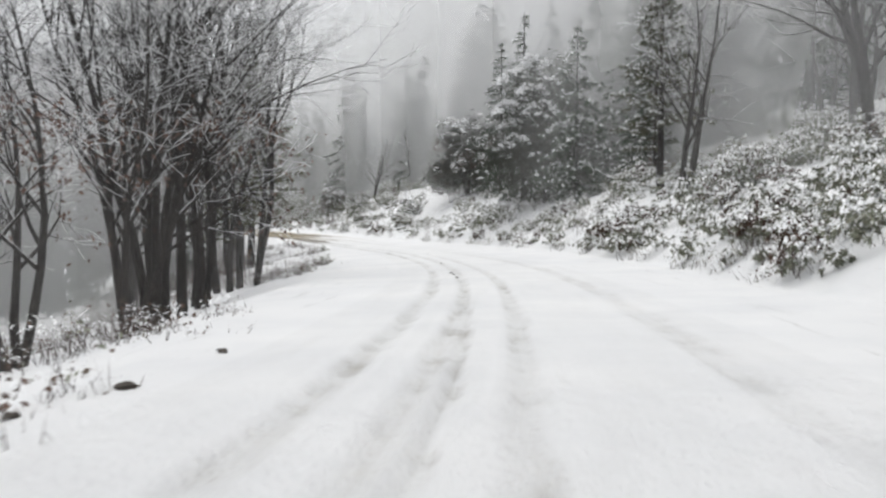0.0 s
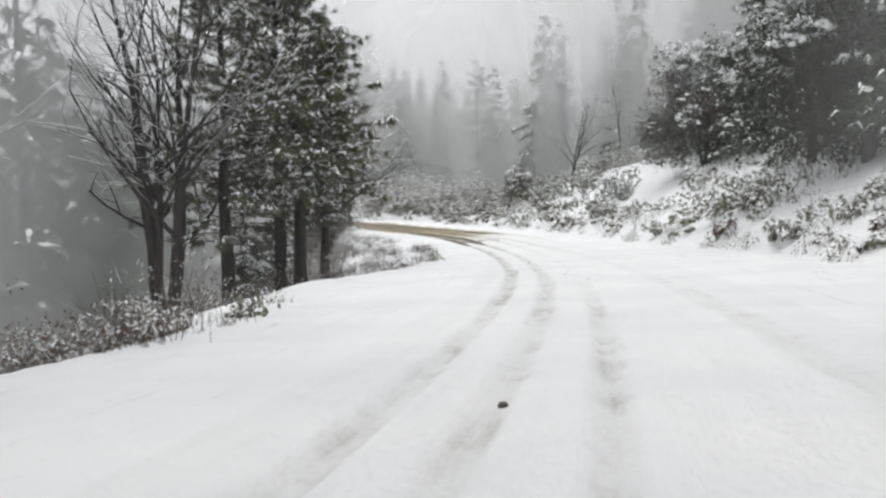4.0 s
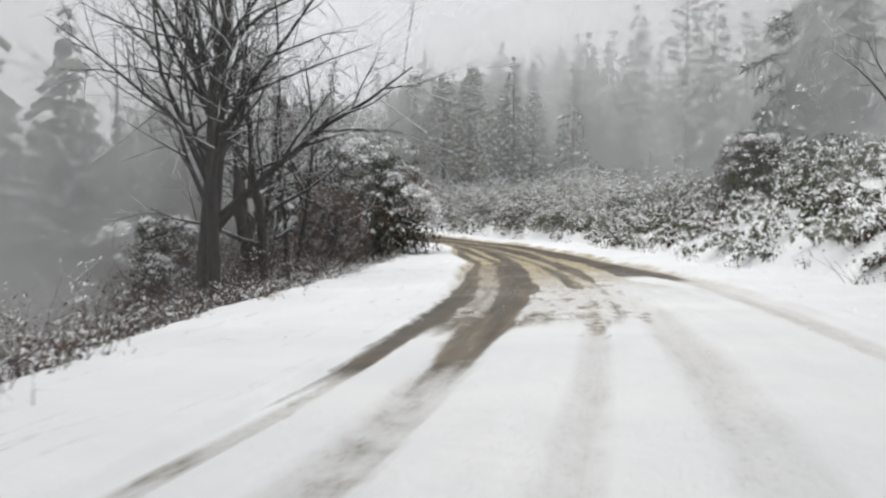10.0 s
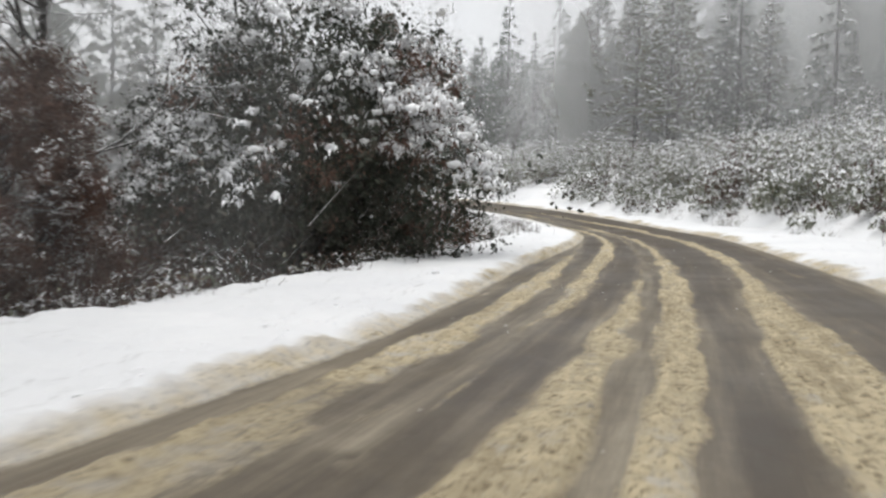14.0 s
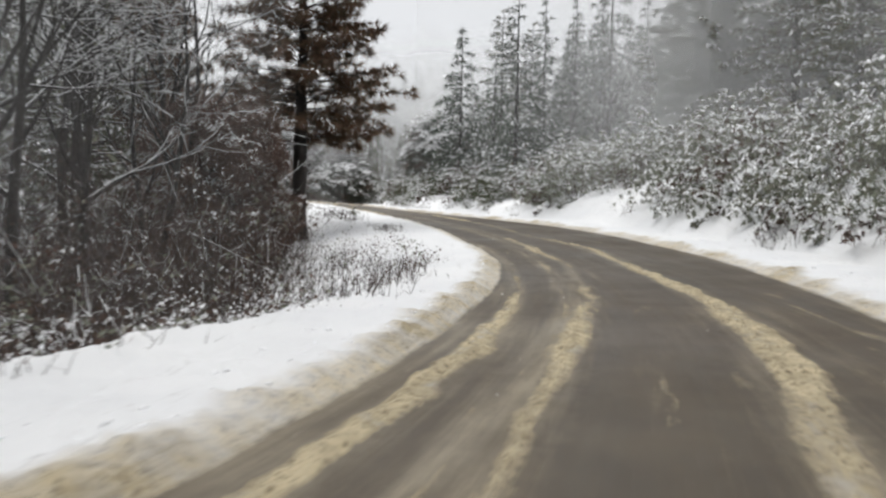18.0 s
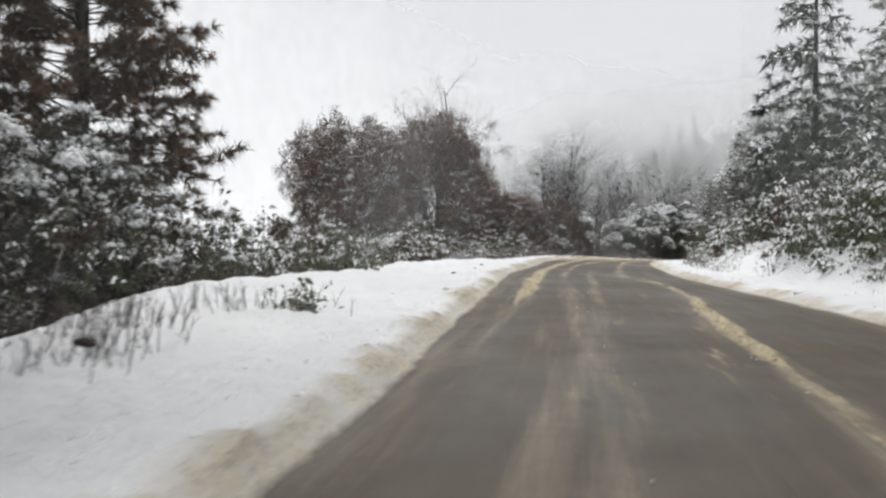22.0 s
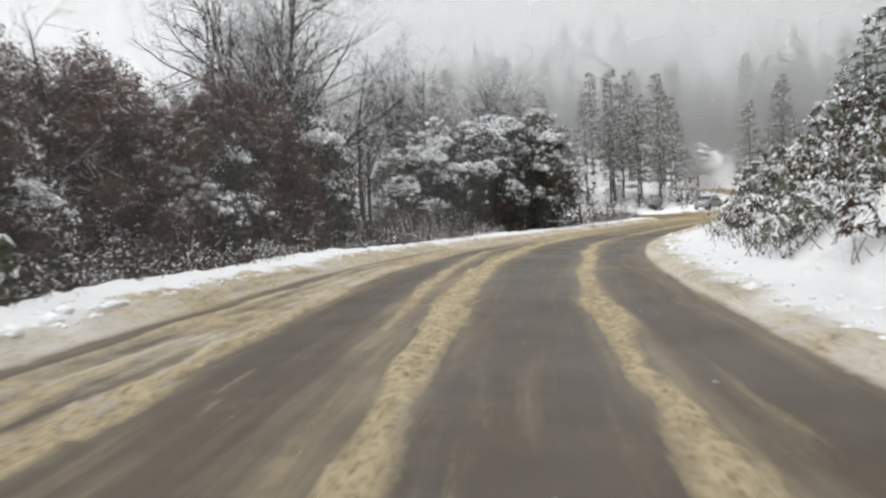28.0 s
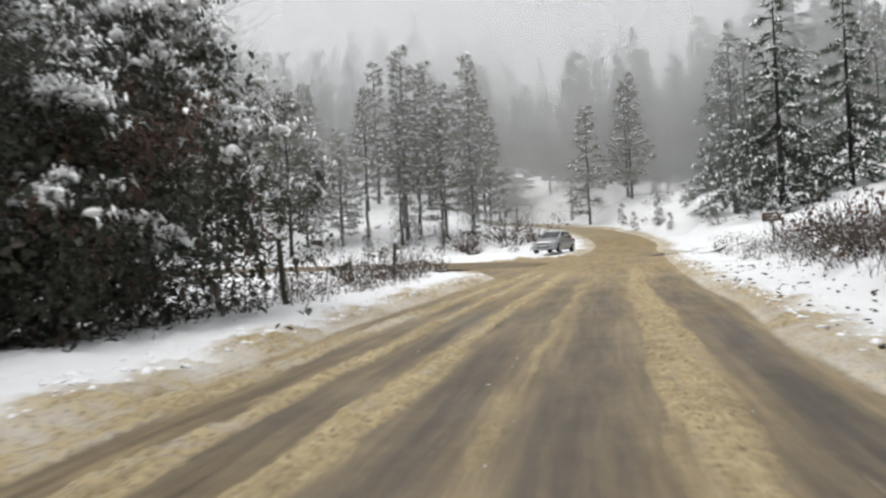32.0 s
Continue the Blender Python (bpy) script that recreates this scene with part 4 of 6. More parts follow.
def oak(m, seed, height, width, label, group="brown-leaved oaks", leaf=BROWN, clumps=2600, snow=0.5, each=26, tip=0.0):
    """A leafy oak: stems, limbs, and a bumpy crown of dead leaves dusted with snow, in overlapping domes."""
    ob = thing("oak_tree", m, label, "tree", group)
    limbs = skeleton_tree(seed, height * 0.93, 4, 0.12 + 0.12 * width / height, kids=(14, 6, 4), start=0.12, angle=0.85, rise=0.07)
    bark, white = limb_meshes(limbs, 0.4, seed, 2)
    part("trunk", bark, BARK, ob, smooth=True)
    rng = np.random.default_rng(seed)
    ends = np.array([l[0][i] for l in limbs if l[2] >= 1 for i in (1, -1)])
    ends = ends[(ends[:, 2] > height * 0.10) & (ends[:, 2] < height * (1 - tip))]
    pick = ends[rng.choice(len(ends), min(clumps // 5, len(ends)), False)]
    lobes = 40
    a, f = np.arange(lobes) * 2.4 + rng.uniform(-0.4, 0.4, lobes), (np.arange(lobes) + rng.random(lobes)) / lobes
    z = (0.16 + (0.74 - tip) * f) * height
    out = width * 0.42 * np.sqrt(np.clip(1 - ((f - 0.35) / 0.72) ** 2, 0.03, 1)) * rng.uniform(0.55, 1.05, lobes)
    lobe = np.column_stack([np.cos(a) * out, np.sin(a) * out, z])
    k = rng.integers(0, lobes, clumps)
    d = rng.normal(size=(clumps, 3))
    d /= np.linalg.norm(d, axis=1)[:, None]
    dome = lobe[k] + d * (rng.uniform(0.065, 0.135, lobes)[k] * width * rng.uniform(0.45, 1.05, clumps))[:, None]
    pick = np.concatenate([pick, dome])
    pick = pick[pick[:, 2] > 0.4]
    pick = pick[rough2(pick[:, 0] + 0.6 * pick[:, 2], pick[:, 1] + 0.8 * pick[:, 2], 1.3, seed) > -0.3]
    sh, top = Shape(), white
    leaves(sh, pick, rng, each, 0.135, 0.08, 0.21, 0.35)
    tagged(part("crown", sh, leaf, ob), kind="stuff")
    laden = rough2(pick[:, 0] + pick[:, 2], pick[:, 1] - pick[:, 2], 1.6, seed + 5)
    on = pick[rng.random(len(pick)) < snow * np.clip(0.15 + 2.2 * laden, 0.03, 1)]
    lying(top, on + np.array((0, 0, 0.12)), rng, 9, 0.20, 0.09, 0.17)
    tagged(part("crown_snow", top, SNOW, ob, "snow dusted over the leaves", True), kind="stuff")
    return ob


def evergreen(m, seed, height, width, label, group="snow-laden evergreens", clumps=760, cap=0.62, foot=0.04, leaf=EVERGREEN, russet=0.0):
    """A dense broad-leaved evergreen: bowed boughs in dark domes, their tops and hanging ends under lumps of snow."""
    ob = thing("evergreen_tree", m, label, "tree", group)
    limbs = skeleton_tree(seed, height * 0.8, 4, 0.35 * width / height + 0.1, kids=(7, 4, 0), start=0.15, angle=0.9)
    bark, _ = limb_meshes([l for l in limbs if l[2] < 3], 1.0, seed)
    part("trunk", bark, BARK, ob, smooth=True)
    rng = np.random.default_rng(seed)
    lobes = 30
    a, hgt = np.arange(lobes) * 2.4 + rng.uniform(-0.5, 0.5, lobes), (0.2 + 0.7 * (np.arange(lobes) + rng.random(lobes)) / lobes) * height
    out = np.sqrt(np.clip(1 - ((hgt / height - 0.24) / 0.76) ** 2, 0.02, 1)) * width * 0.42 * rng.uniform(0.6, 1.08, lobes)
    lobe = np.column_stack([np.cos(a) * out, np.sin(a) * out, hgt])
    size = rng.uniform(0.09, 0.17, lobes) * width
    dirs = rng.normal(size=(clumps, 3))
    dirs /= np.linalg.norm(dirs, axis=1)[:, None]
    which = rng.integers(0, lobes, clumps)
    away = np.column_stack([np.cos(a), np.sin(a), 0 * a])[which]
    sag = np.clip((dirs * away).sum(1), 0, 1)
    c = lobe[which] + dirs * size[which][:, None] * rng.uniform(0.7, 1.05, clumps)[:, None] * np.array((1, 1, 0.72)) + away * (0.35 * sag * size[which])[:, None]
    c[:, 2] -= 0.5 * sag**2 * size[which]
    skirt = clumps // 2
    a2 = rng.uniform(0, 6.28, skirt)
    r = width * 0.44 * np.sqrt(rng.uniform(0.1, 1, skirt))
    c = np.concatenate([c, np.column_stack([np.cos(a2) * r, np.sin(a2) * r, height * rng.uniform(foot, 0.45, skirt)])])
    up = np.concatenate([dirs, np.column_stack([np.cos(a2), np.sin(a2), 0.1 + 0 * a2])])
    brown = np.concatenate([(rng.random(lobes) < russet)[which], rng.random(skirt) < russet])
    sh, top = Shape(), Shape()
    for slot, pick in ((0, ~brown), (1, brown)):
        leaves(sh, c[pick], rng, 34, 0.095, 0.042, 0.25, 0.30, slot)
        rosettes(sh, c[pick], up[pick], rng, 9, 0.17, 0.05, 0.75, slot)
    inner = lobe[rng.integers(0, lobes, clumps)] * np.array((0.78, 0.78, 0.9)) + rng.normal(size=(clumps, 3)) * width * 0.075
    inner[: clumps // 3] = np.column_stack([rng.normal(0, width * 0.2, (clumps // 3, 2)), rng.uniform(0.05, 0.5, clumps // 3) * height])
    inner[:, 2] = np.clip(inner[:, 2], 0.3, height)
    leaves(sh, inner, rng, 15, 0.20, 0.11, 0.34, 0.2)
    tagged(part("crown", sh, [leaf, BROWN], ob), kind="stuff")
    # snow: overlapping lumps over the laden domes, tongues hanging from their outer ends
    load = rng.choice((0.02, 0.25, 0.9, 1.3), lobes) * (0.1 + 0.9 * step(0.25, 0.5, hgt / height)) * cap / 0.62
    n = int(90 * lobes * 0.8)
    k = rng.integers(0, lobes, n)
    d = rng.normal(size=(n, 3))
    d[:, 2] = np.abs(d[:, 2]) * 0.9 + 0.15
    d /= np.linalg.norm(d, axis=1)[:, None]
    face = np.column_stack([np.cos(a), np.sin(a), 0 * a])[k]
    hang = np.clip((d * face).sum(1), 0, 1)
    q = lobe[k] + d * size[k][:, None] * np.array((1, 1, 0.78)) + face * (0.35 * hang * size[k])[:, None]
    q[:, 2] += 0.05 - 0.5 * hang**2 * size[k]
    on = (rng.random(n) < load[k]) & (rough2(q[:, 0] * 1.0 + q[:, 2], q[:, 1] + 0.7 * q[:, 2], 1.1, seed) > -0.12)
    caps(top, q[on], rng.uniform(0.06, 0.17, on.sum()) * (height / 9) ** 0.3, rng, flat=0.62)
    lying(top, q[on] + face[on] * 0.08, rng, 9, 0.15, 0.06, 0.15, 0.9)
    loose = c[: clumps][(rng.random(clumps) < 0.12 * cap) & (c[: clumps, 2] > 0.35 * height)]
    lying(top, loose + np.array((0, 0, 0.12)), rng, 4, 0.22, 0.09, 0.14, 0.6)
    tagged(part("crown_snow", top, SNOW, ob, "heavy lumps of snow on the foliage", True), kind="stuff")
    return ob


def pine(m, seed, height, base, reach, label, needle=NEEDLE, group="pines", whorls=34, snow=0.35, radius=0.30, each=15, dead=0.0, needle_len=0.36):
    """A pine: a straight bare trunk and open boughs with tufts of long needles."""
    ob = thing("pine_tree", m, label, "tree", group)
    rng, nr = random.Random(seed), np.random.default_rng(seed)
    wood, twigs = Tubes(), Tubes()
    n = 12
    line = [np.array((rng.gauss(0, 0.05) * (i > 0), rng.gauss(0, 0.05) * (i > 0), height * i / (n - 1))) for i in range(n)]
    wood.add(line, [radius * (1.25 if i == 0 else 1) * (1 - 0.93 * (i / (n - 1)) ** 1.15) + 0.015 for i in range(n)], 12)
    at, way = [], []
    for w in range(whorls):
        f = (w + rng.random() * 0.6) / whorls
        z = base + (height - base) * f
        full = reach * (1 - f) ** 0.75 * (0.55 + 0.45 * min(1, f * 5)) + 0.25
        for b in range(rng.choice((3, 4, 4, 5))):
            a = rng.uniform(0, 6.28)
            length = full * rng.uniform(0.6, 1.12)
            out = np.array((math.cos(a), math.sin(a), 0.12 + 0.45 * f))
            pts = limb(rng, np.array((0, 0, z)), out / np.linalg.norm(out), length, 6, 0.07, -0.045 if f < 0.6 else 0.0)
            twigs.add(pts, [0.035 * (1 - 0.8 * i / 5) * (0.4 + length / reach) for i in range(6)], 4)
            if z < base + 1.2 and rng.random() < dead:
                continue
            for k in range(int(5 + length * 3.6)):
                x = rng.uniform(0.28, 1.0) * 5
                i = min(int(x), 4)
                q = pts[i] + (pts[i + 1] - pts[i]) * (x - i)
                d = aside(rng, (pts[i + 1] - pts[i]) / np.linalg.norm(pts[i + 1] - pts[i]), rng.uniform(0.2, 1.1))
                d[2] = d[2] * 0.5 + 0.05
                e = q + d * rng.uniform(0.15, 0.5)
                twigs.add([q, e], [0.012, 0.007], 3)
                at.append(e)
                way.append(d)
    sh = Shape()
    wood.into(sh)
    part("trunk", sh, PINE_BARK, ob, "dark furrowed bark", True)
    sh = Shape()
    twigs.into(sh)
    tagged(part("branchwork", sh, TWIG, ob), kind="stuff")
    at, way = np.array(at), np.array(way)
    sh = Shape()
    tufts(sh, at, way, nr, each, needle_len, 0.042)
    tagged(part("needles", sh, needle, ob), kind="stuff")
    on = at[nr.random(len(at)) < snow]
    top = Shape()
    caps(top, on[::3] + np.array((0, 0, 0.07)), nr.uniform(0.06, 0.16, len(on[::3])), nr, flat=0.45)
    lying(top, on + np.array((0, 0, 0.09)), nr, 3, 0.30, 0.11, 0.10)
    tagged(part("bough_snow", top, SNOW, ob, "clumps of snow on the needles", True), kind="stuff")
    return ob


def fir_shape(seed, height, reach, rows=26, base=0.06, blades=12, snow=0.34, big=1.0):
    """Trunk, drooping sprays of needles and the snow on them, as three shapes."""
    rng, nr = random.Random(seed), np.random.default_rng(seed)
    wood, green, white = Shape(), Shape(), Shape()
    t = Tubes()
    t.add([np.array((0, 0, height * i / 5)) for i in range(6)], [height * 0.014 * (1 - 0.95 * i / 5) + 0.01 for i in range(6)], 7)
    at, way, on, size = [], [], [], []
    for w in range(rows):
        f = (w + rng.random() * 0.7) / rows
        z = height * (base + (0.985 - base) * f)
        full = reach * (1 - f) ** 0.85 * rng.uniform(0.8, 1.1) + 0.12
        for b in range(max(3, int(7 * (1 - f) + 2))):
            a = rng.uniform(0, 6.28)
            length = full * rng.uniform(0.7, 1.15)
            out = np.array((math.cos(a), math.sin(a), 0.05 - 0.25 * (1 - f)))
            pts = limb(rng, (0, 0, z), out / np.linalg.norm(out), length, 4, 0.05, -0.10)
            t.add(pts, [0.025, 0.018, 0.012, 0.006], 3)
            for k in range(max(2, int(blades * length / reach + 1))):
                x = rng.uniform(0.25, 1.0) * 3
                i = min(int(x), 2)
                q = pts[i] + (pts[i + 1] - pts[i]) * (x - i)
                d = aside(rng, (pts[i + 1] - pts[i]) / np.linalg.norm(pts[i + 1] - pts[i]), rng.uniform(0.2, 0.9))
                d[2] = d[2] * 0.4 - 0.25
                at.append(q)
                way.append(d)
                if rng.random() < snow:
                    on.append(q + d * 0.2 + np.array((0, 0, 0.09)))
                    size.append(rng.uniform(0.08, 0.22) * big)
    t.into(wood)
    tufts(green, at, way, nr, 7, 0.52 * big, 0.085 * big)
    caps(white, np.array(on)[::4], np.array(size)[::4], nr, flat=0.38)
    lying(white, np.array(on), nr, 2, 0.36 * big, 0.13 * big, 0.10)
    return wood, green, white


def fir(m, seed, height, reach, label, group="snowy conifers", **more):
    ob = thing("conifer_tree", m, label, "tree", group)
    wood, green, white = fir_shape(seed, height, reach, **more)
    part("trunk", wood, PINE_BARK, ob, smooth=True)
    tagged(part("needles", green, FIR, ob), kind="stuff")
    tagged(part("bough_snow", white, SNOW, ob, "snow on the drooping boughs", True), kind="stuff")
    return ob


def shrub(m, seed, height, width, label, group="snowy shrubs", leaf=SCRUB, clumps=46, twigs=26, cap=0.6):
    ob = thing("shrub", m, label, "shrub", group)
    rng, nr = random.Random(seed), np.random.default_rng(seed)
    t = Tubes()
    ends = []
    for i in range(twigs):
        a = rng.uniform(0, 6.28)
        way = np.array((math.cos(a) * 0.7, math.sin(a) * 0.7, rng.uniform(0.5, 1.3)))
        pts = limb(rng, (math.cos(a) * width * 0.08, math.sin(a) * width * 0.08, 0), way / np.linalg.norm(way), height * rng.uniform(0.6, 1.15), 4, 0.16, 0.0)
        t.add(pts, [0.016, 0.012, 0.008, 0.004], 3)
        ends += pts[1:]
    sh = Shape()
    t.into(sh)
    tagged(part("branchwork", sh, TWIG, ob), kind="stuff")
    ends = np.array(ends)
    if clumps:
        c = ends[nr.integers(0, len(ends), clumps)] + nr.normal(size=(clumps, 3)) * np.array((width * 0.10, width * 0.10, height * 0.06))
        c[:, 2] = np.maximum(c[:, 2], 0.06)
        sh = Shape()
        leaves(sh, c, nr, 12, 0.13, 0.06, 0.15, 0.2)
        tagged(part("foliage", sh, leaf, ob), kind="stuff")
    else:
        c = ends
    on = c[nr.random(len(c)) < cap]
    top = Shape()
    lying(top, on + np.array((0, 0, 0.10)), nr, 6, 0.17, 0.08, 0.11)
    tagged(part("shrub_snow", top, SNOW, ob, "snow caught in the twigs", True), kind="stuff")
    return ob


def repeat(ob, places):
    for m in places:
        copy_thing(ob, m)
    return ob


def slim_copies(seed):
    """Lighter trees for the woods at middle distance, first of each kind."""
    out = []
    out.append(fir(spot(30, 27, 10), seed, 20, 5.0, "snow-dusted conifer of the hillside woods", "hillside woods", rows=21, blades=10, snow=0.14, big=1.6))
    out.append(fir(spot(62, 24, 50), seed + 1, 24, 5.2, "tall conifer of the hillside woods in mist", "hillside woods", rows=24, blades=10, snow=0.10, big=1.6))
    out.append(pine(spot(116, 27, 90), seed + 2, 20, 6.0, 3.6, "dark pine of the hillside woods", group="hillside woods", whorls=20, each=9, radius=0.2, snow=0.3))
    out.append(bare_tree(spot(47, 24, 20), seed + 3, 12, 2, 0.14, "leafless tree of the hillside woods", group="hillside woods", kids=(10, 5, 3)))
    return out


# ---- trees beside the road, in the order of the drive ----
OAK_LABEL = "leafless many-stemmed oak with snow along its dark branches"
first = bare_tree(spot(34.5, -11.3), 3, 15.5, 6, 0.20, OAK_LABEL, kids=(9, 6, 5), snow=0.35, reach=1.25, angle=0.62, rise=0.02, thick=0.0125, crooked=1.3, start=0.28, spread=0.75)
second = bare_tree(spot(25, -10.5), 8, 11, 3, 0.26, "leafless oak with a few dead brown leaves and snowy twigs", leaf=420)
third = bare_tree(spot(64.5, -14.6), 14, 15, 5, 0.15, OAK_LABEL)
fourth = bare_tree(spot(113.6, -11.9), 21, 16.5, 3, 0.10, reach=1.02, kids=(17, 8, 6), angle=0.80, thick=0.0185, start=0.2, rise=0.07, tufted=4, snow=0.5, label= "tall leafless oak with a broad round crown beside the verge")
bare_tree(spot(121.8, -12.5), 24, 13, 2, 0.12, "stout crooked oak with snow along its bare limbs", reach=1.1, kids=(9, 7, 5), angle=1.0, thick=0.026, start=0.12, crooked=1.7)
thin = bare_tree(spot(128, -14), 27, 13, 2, 0.10, "slender leafless tree in the roadside thicket", group="thicket trees", kids=(10, 5, 4), start=0.3)
repeat(first, [spot(28.0, -10.8, 120, 0.95), spot(43.8, -10.7, 200, 0.95)])
repeat(second, [spot(18, -10.5, 90, 0.9), spot(21, -16, 210, 1.1)])
repeat(third, [spot(50, -17, 140, 0.9)])
repeat(fourth, [spot(297.3, -16.6, 30, 0.95), spot(293.5, -16.0, 130, 0.85), spot(323.5, -14.0, 130, 0.72), spot(326, -24, 130, 0.95), spot(335, -20, 20, 0.85), spot(331, -27, 220, 0.9)])
repeat(thin, [spot(s, d, a, k) for s, d, a, k in ((127, -12, 40, 0.9), (131, -18, 90, 1.1), (133, -11, 150, 0.75), (122, -20, 20, 1.1), (138, -19, 70, 1.1), (150, -14, 200, 1.0), (158, -13, 100, 1.0), (166, -12, 30, 0.95),
       (173, -11.5, 310, 1.0), (176, -14, 250, 1.15), (181, -13, 170, 1.05), (186, -12.5, 60, 0.9), (189, -12, 190, 1.1), (190, -16, 330, 1.2), (204, -18, 40, 1.1), (211, -17, 150, 1.0), (207, -15, 260, 0.9), (279, -14, 100, 0.62), (303.4, -15.3, 310, 0.85), (331, -22, 80, 0.8), (325, -30, 180, 0.9), (104, -20, 110, 0.9))])

dark_pine = pine(spot(72.5, -11.2), 31, 17, 3.4, 4.6, "tall dark pine with clumps of snow on its needles", dead=0.45, whorls=40, each=18)
repeat(dark_pine, [spot(213, 20.5, 10, 1.0), spot(208.5, 19.5, 70, 1.1), spot(204, 21.5, 130, 1.05), spot(196.5, 19, 200, 1.0), spot(201, 24, 40, 1.1), spot(72.2, -12.0, 80, 0.96), spot(67.3, -13.0, 150, 0.9), spot(87.6, -12.0, 40, 0.95), spot(49.7, 13.2, 20, 0.7), spot(198, -17, 30, 0.9), spot(204, -20, 200, 1.0), spot(193, -19, 120, 0.95)])
rust_pine = pine(spot(200.5, -7.8), 37, 17, 4.6, 5.2, "big pine with rusty dead needles on its lower boughs", RUST, "rusty pines", radius=0.37, snow=0.2, each=24, whorls=58, needle_len=0.42)
broad = pine(spot(221, -14.6), 38, 16.5, 2.4, 5.6, "broad pine with rusty needles down to its lowest boughs", RUST, "rusty pines", radius=0.40, snow=0.14, each=30, whorls=64, needle_len=0.42)
repeat(rust_pine, [spot(206, -15, 250, 0.9)])
young = pine(spot(100.5, -16), 41, 7, 0.8, 1.6, "slim young pine among snowy brush", whorls=12, radius=0.09, snow=0.25, each=9)
repeat(young, [spot(96, -19, 50, 1.1), spot(108, -21, 140, 0.9)] + [spot_ahead(u, v, 50 * u, k) for u, v, k in ((82, 6.5, 0.3), (85, 9, 0.36), (80, 9.5, 0.25), (88, 12, 0.4), (91, 6, 0.35), (78, 12, 0.3), (95, 10, 0.45), (72, -10, 0.4), (76, -13, 0.5), (79, -8, 0.45), (70, -16, 0.4))])

heap = evergreen(spot(143.5, -10.0), 51, 9.0, 10.0, "dense dark evergreen laden with lumps of snow above the bank", cap=1.15, russet=0.18)
repeat(heap, [spot(93.0, 13.6, 310, 0.95), spot(264, 11.5, 200, 0.9), spot(252, 12.5, 100, 0.7), spot(309.5, -12.2, 120, 0.78), spot(145.5, -13.5, 200, 0.9), spot(312.0, -13.6, 260, 0.85)])
laden = evergreen(spot(70.0, 12.6), 54, 12.5, 10.0, "tall broad evergreen bowed under heavy snow on the bank", clumps=900, cap=0.95)
repeat(laden, [spot(86, -17.0, 60, 0.42), spot(91.5, -16.2, 170, 0.40), spot(97, -21, 260, 0.5)])
round_one = evergreen(spot(315.2, -10.6), 57, 8.2, 9.4, "round evergreen with snow-bowed foliage beside the verge", clumps=760, cap=0.7, russet=0.12)
repeat(round_one, [spot(305.5, -13.0, 40, 0.7), spot(79, 17, 130, 1.1), spot(214.5, -11.8, 20, 0.62), spot(208, -13, 250, 0.5)])
dull = evergreen(spot(291, -13.0), 63, 7.0, 6.5, "dark evergreen with little snow in the roadside thicket", clumps=560, cap=0.4, group="dark evergreens", russet=0.35)
repeat(dull, [spot(126.5, 10.2, 150, 0.5), spot(131.5, 11.8, 20, 0.55), spot(121.5, -17, 70, 0.75), spot(127, -18.5, 200, 0.85), spot(311.3, -9.6, 30, 0.8), spot(307.5, -9.8, 160, 0.7), spot(283, -12.0, 80, 0.8), spot(276, -13.5, 190, 0.75), spot(205, -13, 220, 0.6), spot(198, -14, 100, 0.7), spot(243, -10.5, 10, 0.42), spot(248.5, -11.5, 120, 0.5), spot(238, -10, 230, 0.36), spot(254, -12, 300, 0.5), spot(260, -11.5, 45, 0.4)])

OAKS = "oak full of dead russet leaves dusted with snow"
brown = oak(spot(260.5, -21.0), 71, 14.5, 12.5, OAKS, snow=0.5, clumps=4000)
tall = oak(spot(268.5, -17.0), 77, 17, 13.0, "tall oak with dead russet leaves and a bare tip", tip=0.15, snow=0.35, clumps=5000)
copy_thing(thin, spot(268.7, -17.4, 80, 1.34))
repeat(brown, [spot(275, -14, 200, 0.55), spot(281, -14.5, 60, 0.55), spot(281, -12, 300, 0.42), spot(287, -12.5, 20, 0.42), spot(131, -10.5, 200, 0.36), spot(189, -11, 80, 0.5)])
repeat(tall, [spot(287.5, -12.8, 210, 0.5)])

snowy = fir(spot(154, 27), 81, 17, 4.2, "tall snow-covered conifer standing in the mist")
slim = fir(spot(278, 13.5), 85, 14, 3.9, "conifer with snow-weighted drooping boughs", rows=30)
repeat(snowy, [spot(76.5, 13.0, 200, 1.0), spot(66, 18.5, 20, 1.05), spot(86, 14.5, 260, 0.9), spot(82, 18, 100, 1.0), spot(59, 17, 10, 0.9), spot(102, 19, 30, 1.0), spot(108, 24, 90, 0.9), spot(131, 17, 150, 0.95), spot(127, 22, 20, 1.1), spot(136, 25, 70, 1.0), spot(225, 28, 200, 1.0), spot(213, 29, 130, 0.95), spot(194, 27, 250, 0.85), spot(231, 13.5, 310, 1.0), spot(255, 26, 40, 1.05), spot(224, 26, 110, 1.1), spot(213, 27, 60, 1.1), spot(243, 30, 10, 1.0)])
repeat(slim, [spot(63.0, 12.6, 30, 0.95), spot(241, 10.6, 200, 1.1), spot(324, 13, 60, 1.15), spot(329, 16, 160, 1.2), spot_ahead(66.5, 16, 20, 1.22), spot_ahead(76.2, 14.5, 110, 1.2), spot_ahead(70, 22, 250, 1.15), spot_ahead(60, 24.5, 80, 1.2), spot_ahead(84, 22, 190, 1.3), spot_ahead(68, 30, 10, 1.3), spot_ahead(56, 30, 60, 1.25), spot(181, 25, 300, 0.9), spot(179, 29, 140, 0.95), spot(160, 24, 10, 0.9)])
